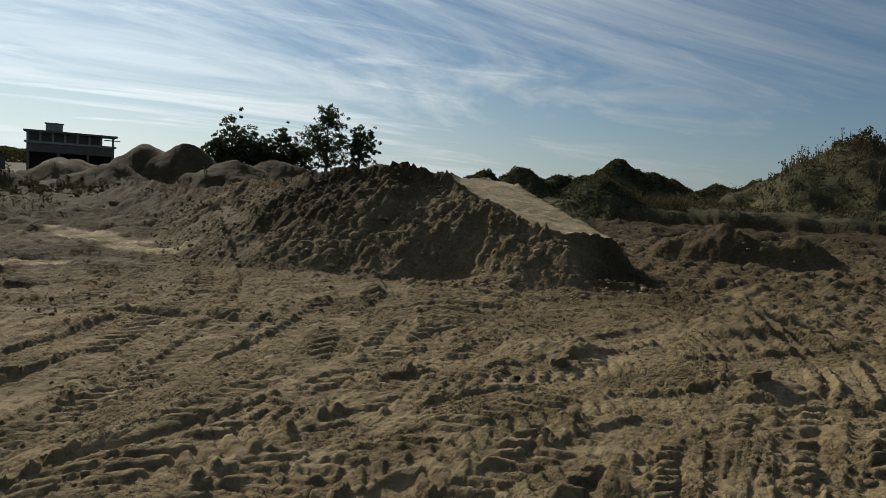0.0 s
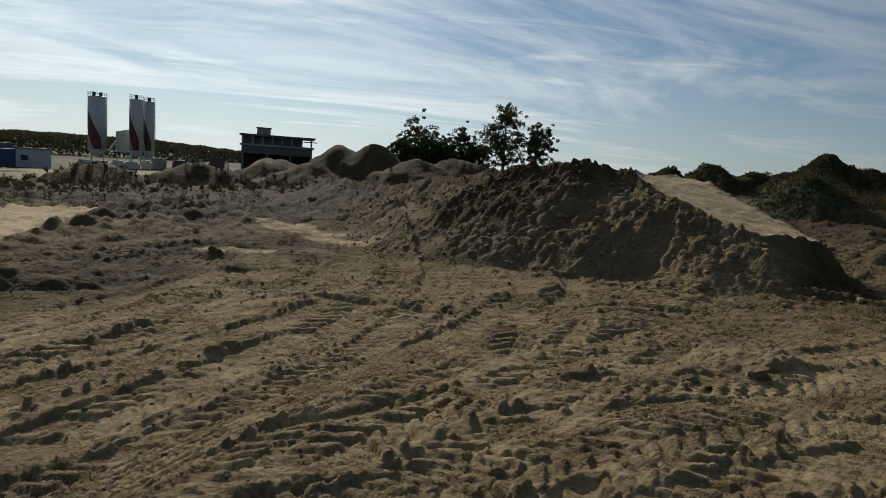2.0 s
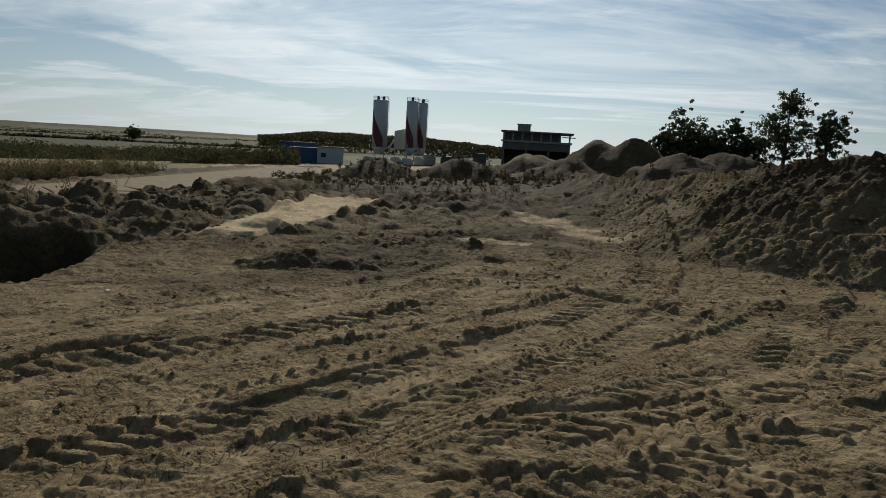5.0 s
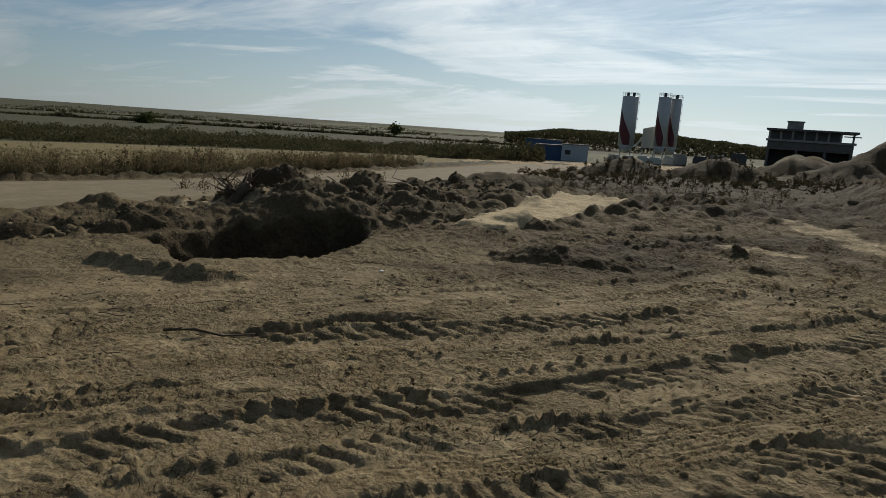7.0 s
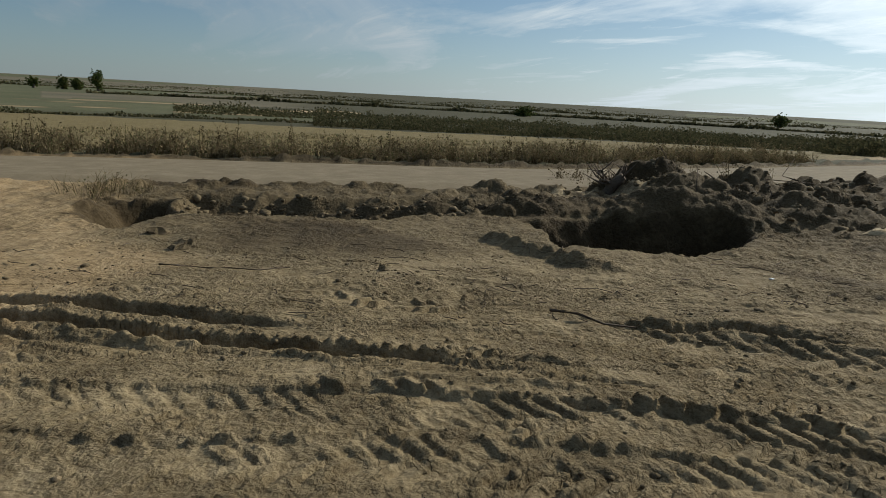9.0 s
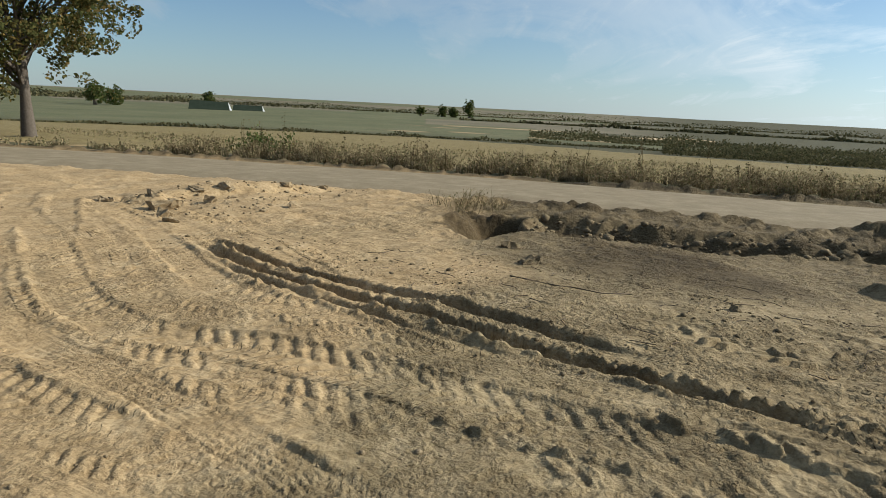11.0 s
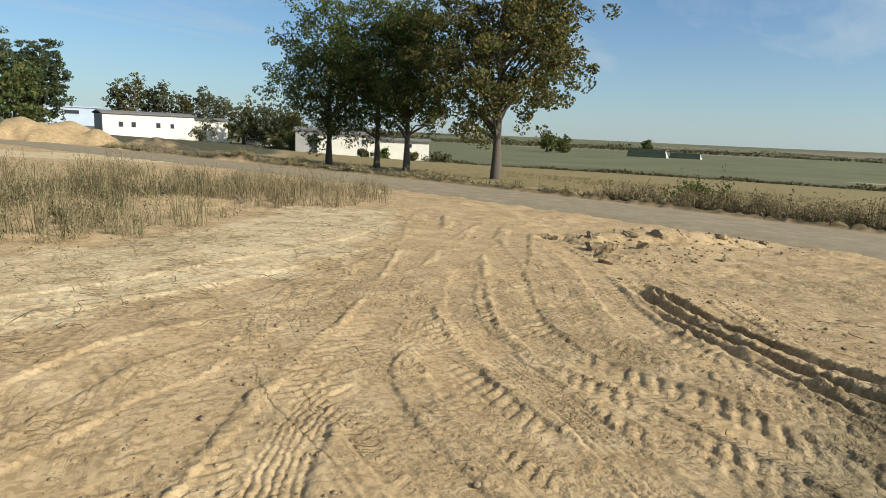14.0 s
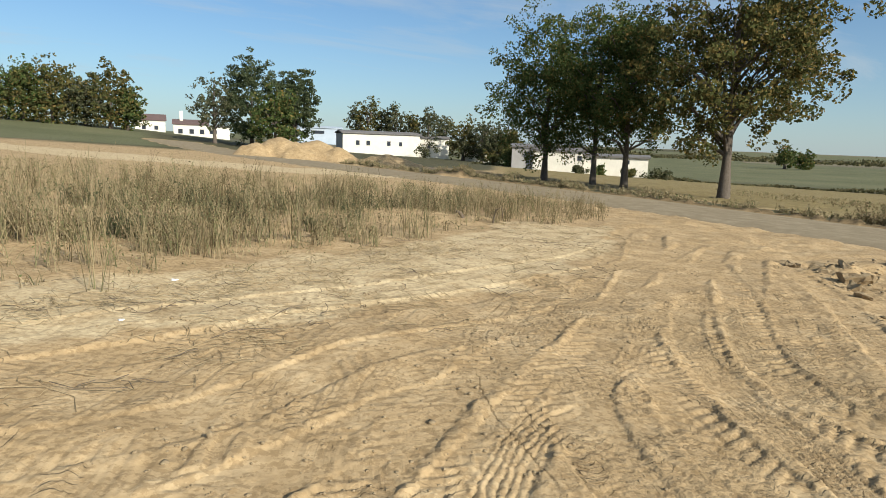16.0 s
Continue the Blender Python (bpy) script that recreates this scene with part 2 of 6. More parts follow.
def leafy(name, stops, through=0.35):
    """Thin leaves: each one its own tint, light passing through."""
    def build(nt):
        g = nt.nodes.new("ShaderNodeNewGeometry")
        c = ramp(nt, g.outputs["Random Per Island"], stops)
        d, t = nt.nodes.new("ShaderNodeBsdfDiffuse"), nt.nodes.new("ShaderNodeBsdfTranslucent")
        nt.links.new(c, d.inputs[0])
        nt.links.new(c, t.inputs[0])
        mx = nt.nodes.new("ShaderNodeMixShader")
        mx.inputs[0].default_value = through
        nt.links.new(d.outputs[0], mx.inputs[1])
        nt.links.new(t.outputs[0], mx.inputs[2])
        return mx.outputs[0]
    return material(name, build)


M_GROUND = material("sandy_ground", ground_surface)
M_ROAD = plain("gravel_road", [(0.3, (0.155, 0.121, 0.075)), (0.5, (0.208, 0.166, 0.105)), (0.7, (0.275, 0.226, 0.149))], 1.4, 0.95, 0.01, 0.15, world=True)
M_CLOD = plain("soil_clod", [(0.3, (0.12, 0.09, 0.052)), (0.5, (0.18, 0.137, 0.08)), (0.7, (0.25, 0.196, 0.12))], 9, 0.95, 0.035, 0.1, world=True)
M_SAND_CLOD = plain("sand_clod", [(0.3, (0.19, 0.14, 0.082)), (0.5, (0.26, 0.196, 0.116)), (0.7, (0.34, 0.265, 0.16))], 9, 0.95, 0.03, 0.1, world=True)
M_BARK = plain("bark", [(0.3, (0.055, 0.045, 0.035)), (0.6, (0.12, 0.10, 0.08)), (0.8, (0.17, 0.15, 0.12))], 12, 0.95, 0.02, 0.1)
M_TWIG = plain("dead_wood", [(0.3, (0.07, 0.052, 0.036)), (0.6, (0.14, 0.11, 0.08))], 20, 0.9, 0.004, 0.1)
M_LEAF = leafy("tree_leaf", [(0.0, (0.045, 0.070, 0.022)), (0.5, (0.080, 0.108, 0.036)), (0.85, (0.12, 0.125, 0.045)), (1.0, (0.18, 0.125, 0.04))])
M_LEAF_RUST = leafy("turning_leaf", [(0.0, (0.052, 0.064, 0.024)), (0.45, (0.09, 0.092, 0.034)), (0.8, (0.135, 0.112, 0.04)), (1.0, (0.20, 0.14, 0.05))])
M_LEAF_PALE = leafy("pale_leaf", [(0.0, (0.05, 0.058, 0.028)), (0.6, (0.09, 0.095, 0.05)), (1.0, (0.15, 0.14, 0.08))])
M_LEAF_DARK = leafy("dark_leaf", [(0.0, (0.042, 0.058, 0.03)), (0.6, (0.072, 0.09, 0.045)), (1.0, (0.11, 0.12, 0.06))])
M_WEED = leafy("dry_weed", [(0.0, (0.155, 0.122, 0.068)), (0.3, (0.25, 0.198, 0.113)), (0.6, (0.36, 0.288, 0.17)), (0.8, (0.18, 0.165, 0.085)), (1.0, (0.105, 0.118, 0.05))], 0.25)
M_WEED_DARK = leafy("brown_weed", [(0.0, (0.07, 0.053, 0.028)), (0.5, (0.112, 0.086, 0.046)), (0.85, (0.165, 0.13, 0.072)), (1.0, (0.08, 0.085, 0.037))], 0.12)
M_WEED_DRY = leafy("grey_weed", [(0.0, (0.12, 0.092, 0.05)), (0.35, (0.195, 0.15, 0.085)), (0.7, (0.29, 0.228, 0.132)), (0.9, (0.14, 0.13, 0.062)), (1.0, (0.10, 0.105, 0.045))], 0.25)
M_SCRUB = leafy("scrub_leaf", [(0.0, (0.055, 0.056, 0.028)), (0.5, (0.088, 0.085, 0.042)), (1.0, (0.14, 0.12, 0.065))], 0.25)
M_STRAW = plain("straw", [(0.3, (0.20, 0.15, 0.085)), (0.7, (0.36, 0.28, 0.16))], 30, 0.9, 0.002, 0.15)
M_WHITE = plain("white_render", [(0.3, (0.50, 0.47, 0.39)), (0.7, (0.63, 0.595, 0.505))], 0.8, 0.85, 0.003)
M_CREAM = plain("cream_render", [(0.3, (0.58, 0.54, 0.45)), (0.7, (0.70, 0.66, 0.56))], 0.8, 0.85, 0.003)
M_GREYWALL = plain("grey_wall", [(0.3, (0.22, 0.21, 0.20)), (0.7, (0.31, 0.30, 0.28))], 0.8, 0.85, 0.003)
M_ROOF = plain("dark_roofing", [(0.3, (0.10, 0.095, 0.09)), (0.7, (0.17, 0.16, 0.15))], 1.2, 0.8, 0.004)
M_ROOF_RED = plain("red_roofing", [(0.3, (0.085, 0.06, 0.056)), (0.7, (0.13, 0.085, 0.075))], 1.2, 0.8, 0.004)
M_CONCRETE = plain("weathered_concrete", [(0.3, (0.20, 0.185, 0.165)), (0.5, (0.28, 0.265, 0.24)), (0.7, (0.36, 0.34, 0.31))], 0.7, 0.9, 0.006)
M_BLOCK = plain("brown_grey_blockwork", [(0.3, (0.10, 0.088, 0.076)), (0.5, (0.14, 0.125, 0.108)), (0.7, (0.19, 0.17, 0.15))], 0.9, 0.9, 0.006)
M_STEEL_WHITE = plain("painted_steel_white", [(0.3, (0.42, 0.42, 0.41)), (0.7, (0.54, 0.54, 0.53))], 0.5, 0.5, 0.001)
M_STEEL_RED = plain("painted_steel_red", [(0.3, (0.10, 0.025, 0.03)), (0.7, (0.15, 0.035, 0.04))], 0.5, 0.5, 0.001)
M_STEEL_BLUE = plain("painted_steel_blue", [(0.3, (0.04, 0.075, 0.14)), (0.7, (0.06, 0.105, 0.19))], 0.7, 0.55, 0.001)
M_HALL = plain("pale_cladding", [(0.3, (0.30, 0.35, 0.40)), (0.7, (0.38, 0.43, 0.48))], 0.4, 0.6, 0.001)
M_STEEL_DARK = plain("dark_steel", [(0.3, (0.055, 0.055, 0.055)), (0.7, (0.10, 0.10, 0.10))], 1.5, 0.6, 0.002)
M_GLASS_DARK = plain("window_glass", [(0.3, (0.02, 0.025, 0.03)), (0.7, (0.035, 0.04, 0.05))], 0.5, 0.12, 0.0005, 0.5)
M_STONE = plain("grey_stone", [(0.3, (0.26, 0.245, 0.22)), (0.7, (0.42, 0.40, 0.36))], 7, 0.9, 0.01)
M_POLY = plain("pale_plastic_sheet", [(0.3, (0.60, 0.60, 0.58)), (0.7, (0.74, 0.74, 0.72))], 12, 0.4, 0.004)
M_TARP = plain("dark_tarpaulin", [(0.3, (0.018, 0.026, 0.018)), (0.7, (0.035, 0.045, 0.032))], 0.6, 0.9, 0.01, 0.05)
# ---------------------------------------------------------------- noise and plan helpers
PERM = np.random.default_rng(7).permutation(4096).astype(np.int32)


def hash01(ix, iy, seed=0):
    return PERM[(ix.astype(np.int32) + PERM[(iy.astype(np.int32) + seed * 131) & 4095]) & 4095] / 4096.0


GRAD = np.linspace(0, 2 * math.pi, 4096, endpoint=False)
GRAD_X, GRAD_Y = np.cos(GRAD).astype(np.float32), np.sin(GRAD).astype(np.float32)


def vnoise(x, y, seed=0):
    """Smooth noise of unit wavelength, -1 to 1."""
    fx0, fy0 = np.floor(x), np.floor(y)
    ix, iy = fx0.astype(np.int32), fy0.astype(np.int32)
    fx, fy = (x - fx0).astype(np.float32), (y - fy0).astype(np.float32)
    ux, uy = fx * fx * fx * (fx * (fx * 6 - 15) + 10), fy * fy * fy * (fy * (fy * 6 - 15) + 10)
    row0, row1 = PERM[(iy + seed * 57) & 4095], PERM[(iy + 1 + seed * 57) & 4095]

    def g(row, dx, dy):
        h = PERM[(ix + dx + row) & 4095]
        return GRAD_X[h] * (fx - dx) + GRAD_Y[h] * (fy - dy)
    a, b, c, d = g(row0, 0, 0), g(row0, 1, 0), g(row1, 0, 1), g(row1, 1, 1)
    return (1.5 * (a + ux * (b - a) + uy * (c - a) + ux * uy * (a - b - c + d))).astype(np.float64)


def fbm(x, y, size, octaves=4, seed=0, gain=0.5):
    out, amp = 0.0, 1.0
    for k in range(octaves):
        out = out + amp * vnoise(x / size + 17.3 * k, y / size - 9.1 * k, seed + k)
        size, amp = size / 2.03, amp * gain
    return out


def lumps(x, y, size, seed=0, fill=0.6):
    """Rounded clods, 0 to about 1 high, one in each cell of that size."""
    gx, gy = x / size, y / size
    ix, iy = np.floor(gx), np.floor(gy)
    out = np.zeros_like(x)
    for dx in (-1, 0, 1):
        for dy in (-1, 0, 1):
            cx, cy = ix + dx, iy + dy
            px, py = cx + hash01(cx, cy, seed), cy + hash01(cx, cy, seed + 1)
            r = 0.25 + 0.45 * hash01(cx, cy, seed + 2)
            keep = hash01(cx, cy, seed + 3) < fill
            st = 0.6 + 0.8 * hash01(cx, cy, seed + 4)
            d2 = ((gx - px) * st) ** 2 + ((gy - py) / st) ** 2
            out = np.maximum(out, np.where(keep, r * np.sqrt(np.maximum(0, 1 - d2 / (r * r))), 0))
    return out


def lanes(x, y, s, d, wide, seed):
    """Wheel passes side by side along a line: each lane ribbed, lugged or wiped smooth in turn, with crumbs between."""
    q = d / wide + 0.35 * vnoise(s / 3.2, d / 1.6, seed) + 0.05 * vnoise(x / 0.2, y / 0.2, seed + 1)
    lane = np.floor(q)
    f = q - lane
    tone = vnoise(s / 2.3 + 13.7 * lane, 0.37 + 7.31 * lane, seed + 2)
    jig = 0.09 * vnoise(x / 0.09, y / 0.09, seed + 3)
    # lugs: broken plates, the halves of a lane out of step
    pitch = 0.105 + 0.07 * hash01(lane, lane * 0, seed + 4)
    sp = (s + np.abs(f - 0.5) * wide * 0.8) / pitch + 0.5 * (f > 0.5) + jig
    cell = np.floor(sp)
    g = sp - cell
    odd = hash01(cell, lane * 2 + (f > 0.5), seed + 5)
    lug = smooth(g, 0.0, 0.12) * smooth(1 - g, 0.30, 0.44) * (0.3 + 0.9 * odd) * (odd > 0.15) * smooth(np.abs(f - 0.5), 0.0, 0.06)
    # ribs along the lane
    rib = 1 - np.abs(vnoise(s / 1.1 + 5 * lane, d / 0.045, seed + 6))
    edge = np.minimum(f, 1 - f)
    inner = smooth(edge, 0.10, 0.16)
    crumb = np.exp(-(edge / 0.10) ** 2) * smooth(vnoise(x / 0.06, y / 0.06, seed + 7), 0.05, 0.5)
    dip = -0.020 * inner * smooth(vnoise(s / 4.0 + 3 * lane, 0.5 + 3.9 * lane, seed + 8), -0.2, 0.3)
    return dip + inner * (0.046 * lug * smooth(tone, -0.15, 0.15) + 0.026 * rib ** 2 * smooth(-tone, -0.25, 0.15)) + 0.020 * crumb


def smooth(v, lo, hi):
    t = np.clip((v - lo) / (hi - lo), 0, 1)
    return t * t * (3 - 2 * t)


LINES = {}


def spline(points, step=0.25):
    """A smooth line through plan points, with even steps, kept for the next call."""
    key = (id(points), step)
    if key not in LINES:
        LINES[key] = make_spline(points, step), points
    return LINES[key][0]


def make_spline(points, step):
    p = np.array(points, float)
    p = np.vstack([2 * p[0] - p[1], p, 2 * p[-1] - p[-2]])
    out = []
    for a, b, c, d in zip(p, p[1:], p[2:], p[3:]):
        n = max(2, int(np.linalg.norm(c - b) / step))
        for t in np.arange(n) / n:
            out.append(0.5 * (2 * b + (c - a) * t + (2 * a - 5 * b + 4 * c - d) * t * t + (3 * b - a - 3 * c + d) * t ** 3))
    out.append(p[-2])
    return np.array(out)


def apart(x, y, line, margin):
    """Whether all the points lie that far outside a line's box."""
    lo, hi = np.min(line, 0), np.max(line, 0)
    return x.max() < lo[0] - margin or x.min() > hi[0] + margin or y.max() < lo[1] - margin or y.min() > hi[1] + margin


def along(x, y, line):
    """Distance along a line, signed distance from it (left is plus), and the values carried by its third column on."""
    best = np.full(x.shape, 1e9)
    s_out, d_out, val = np.zeros_like(x), np.full(x.shape, 1e9), np.zeros_like(x)
    run = 0.0
    line = np.asarray(line, float)
    if apart(x, y, line, 40):
        return s_out, d_out, val, float(np.hypot(*np.diff(line[:, :2], axis=0).T).sum())
    for a, b in zip(line, line[1:]):
        vx, vy = b[0] - a[0], b[1] - a[1]
        ll = math.hypot(vx, vy)
        t = np.clip(((x - a[0]) * vx + (y - a[1]) * vy) / (ll * ll), 0, 1)
        ex, ey = x - a[0] - t * vx, y - a[1] - t * vy
        d = np.hypot(ex, ey)
        m = d < best
        best = np.where(m, d, best)
        s_out = np.where(m, run + t * ll, s_out)
        d_out = np.where(m, np.sign(vx * ey - vy * ex) * d, d_out)
        if len(a) > 2:
            val = np.where(m, a[2] + t * (b[2] - a[2]), val)
        run += ll
    return s_out, d_out, val, run


def inside(x, y, poly):
    """Signed distance to a plan polygon, plus inside."""
    best, odd = np.full(x.shape, 1e9), np.zeros(x.shape, bool)
    if apart(x, y, np.array(poly), 5):
        return -best
    for (ax, ay), (bx, by) in zip(poly, poly[1:] + poly[:1]):
        vx, vy = bx - ax, by - ay
        t = np.clip(((x - ax) * vx + (y - ay) * vy) / (vx * vx + vy * vy), 0, 1)
        best = np.minimum(best, np.hypot(x - ax - t * vx, y - ay - t * vy))
        cross = ((ay > y) != (by > y)) & (x < (bx - ax) * (y - ay) / (by - ay + 1e-12) + ax)
        odd ^= cross
    return np.where(odd, best, -best)


def polar(az, dist):
    """Plan point at degrees left of north and metres from the middle of the walk."""
    return (-0.08 - dist * math.sin(radians(az)), -0.3 + dist * math.cos(radians(az)))


# ---------------------------------------------------------------- the plan of the ground
ROAD_AXIS = spline([(-44, 38), (-33.5, 23), (-26.5, 13), (-21.6, 4.5), (-20.0, -3), (-19.2, -9), (-17.4, -16), (-14.2, -25), (-9.6, -35), (-4, -44), (4, -56), (14, -72), (30, -100)], 3.0)
ROAD_WIDE = 3.9
RAMP = [(-0.14, 12.0), (1.5, 10.1), (2.85, 10.8), (1.1, 13.1)]
CREST = [(-12.0, 24.0, 0.9), (-9.2, 20.5, 0.95), (-6.9, 17.7, 0.92), (-4.6, 14.9, 1.30), (-2.57, 12.75, 1.63), (-1.2, 12.2, 1.75), (-0.14, 12.0, 1.74), (0.28, 11.2, 1.42), (1.0, 10.4, 1.10), (1.5, 10.1, 0.99), (1.85, 9.5, 0.70), (2.4, 9.0, 0.42), (3.0, 8.7, 0.25)]
HOLE = [(-8.9, 1.2), (-11.2, 1.0), (-11.9, 2.2), (-11.6, 4.8), (-10.6, 4.8), (-9.4, 3.9), (-8.7, 2.5)]
PAD = [(-10.7, 6.5), (-9.8, 7.1), (-13.4, 14.4), (-15.9, 13.8)]
TRENCH = [(-10.5, -4.6), (-10.7, -3.2), (-11.1, -1.1), (-12.0, 1.1), (-14.2, 1.2), (-13.6, -2.4), (-13.2, -5.6)]
SIDE_PIT = [(-9.3, -5.0), (-10.2, -6.3), (-12.2, -6.8), (-12.2, -5.4), (-10.8, -4.7)]
# plan place, height, half widths, turn in degrees, roughness
HEAPS = [
    (*polar(27.0, 44), 1.3, 3.4, 2.6, 20), (*polar(24.6, 47), 2.6, 4.2, 3.4, 0), (*polar(21.8, 46), 2.8, 4.0, 3.2, 0),
    (*polar(18.0, 40), 1.8, 3.6, 3.0, 0), (*polar(14.6, 42), 1.9, 4.2, 3.0, 0), (*polar(11.2, 38), 1.2, 3.2, 2.6, 0),
    (*polar(30.4, 52), 1.5, 3.6, 3.0, 0), (*polar(5.9, 34), 1.9, 3.0, 2.2, 0), (*polar(2.6, 36), 1.5, 4.2, 2.4, 0),
    (*polar(-3.2, 47), 1.6, 2.6, 2.4, 0), (*polar(-6.6, 48), 2.0, 3.2, 2.6, 0), (*polar(-9.6, 50), 1.5, 3.4, 3.0, 0),
    (*polar(-14.5, 47), 2.9, 3.4, 3.0, 0), (*polar(-12.2, 48), 1.6, 2.6, 2.6, 0), (*polar(-17.4, 47), 2.1, 2.4, 2.4, 0), (*polar(-19.0, 48), 1.6, 2.2, 2.2, 0),
    (*polar(-22.2, 42), 1.4, 2.6, 2.4, 0), (*polar(-25.0, 41), 1.6, 2.8, 2.6, 0),
    (*polar(-31.4, 33), 3.2, 4.6, 4.4, 0), (*polar(-35.5, 34), 2.7, 5.0, 4.6, 0), (*polar(-43, 36), 3.6, 7.0, 6.0, 0), (*polar(-27.4, 34), 1.7, 3.4, 3.4, 0),
    (*polar(-12.8, 25), 0.8, 1.9, 1.4, 0), (*polar(36, 42), 1.3, 3.2, 2.4, 35), (*polar(43.2, 42), 1.1, 3.4, 2.4, 40),
    (*polar(30.7, 95), 3.0, 4.6, 4.2, 0), (*polar(-171.6, 72), 2.2, 4.4, 3.4, 0), (*polar(-174.6, 74), 2.2, 4.6, 3.4, 0), (*polar(-169.6, 70), 1.6, 2.6, 2.2, 0), (*polar(-176.4, 71), 1.6, 2.8, 2.2, 0), (*polar(-173.0, 69), 1.5, 2.4, 2.0, 0),
    (*polar(179.4, 70), 1.2, 4.2, 2.6, 0), (*polar(172.5, 54), 0.6, 6.0, 2.0, 62), (*polar(168.0, 49), 0.5, 4.0, 1.4, 75), (*polar(173.0, 51), 0.55, 3.4, 1.4, 85),
    (-18.9, 5.8, 0.80, 1.7, 1.3, 20), (-14.6, 5.0, 0.66, 2.2, 1.0, 48), (-12.6, 6.4, 0.42, 1.8, 0.9, 50), (-16.6, 7.4, 0.40, 2.6, 1.3, 35), (-18.0, 11.0, 0.30, 4.0, 1.6, 50), (-14.9, 9.6, 0.22, 2.4, 0.9, 50), (-21.0, 15.5, 0.5, 3.4, 1.3, 52),
    (*polar(71.5, 12.9), 0.58, 1.9, 0.95, 72), (*polar(67.5, 13.0), 0.50, 1.3, 0.9, 68), (*polar(77.5, 12.9), 0.26, 1.6, 0.8, 77), (*polar(72.8, 16.6), 0.75, 1.2, 1.1, 70), (*polar(66.0, 14.6), 0.42, 1.8, 1.0, 60),
    (*polar(96.5, 12.2), 0.42, 1.1, 0.62, 96), (*polar(91.5, 12.1), 0.50, 1.25, 0.66, 91), (*polar(86.0, 12.3), 0.46, 1.3, 0.66, 86), (*polar(81.5, 12.4), 0.32, 1.0, 0.6, 81),
    (-10.35, 7.95, 0.20, 0.8, 0.5, 35), (-7.1, 6.0, 0.22, 1.15, 0.42, 35), (-6.25, 8.85, 0.15, 0.3, 0.24, 20), (-5.3, 8.1, 0.10, 0.4, 0.25, 0),
    (*polar(-23, 14.3), 0.62, 1.7, 0.8, -23), (*polar(-28.3, 14.6), 0.52, 0.8, 0.6, 0), (*polar(29.6, 70), 1.7, 3.4, 2.6, 0),
    (-10.8, -12.0, 0.22, 3.2, 0.7, -10), (-8.3, -11.3, 0.20, 0.9, 0.45, 40), (1.0, 5.9, 0.12, 0.5, 0.35, 0), (3.4, 6.9, 0.20, 0.9, 0.5, 20), (2.5, 4.9, 0.12, 0.45, 0.3, 0),
]
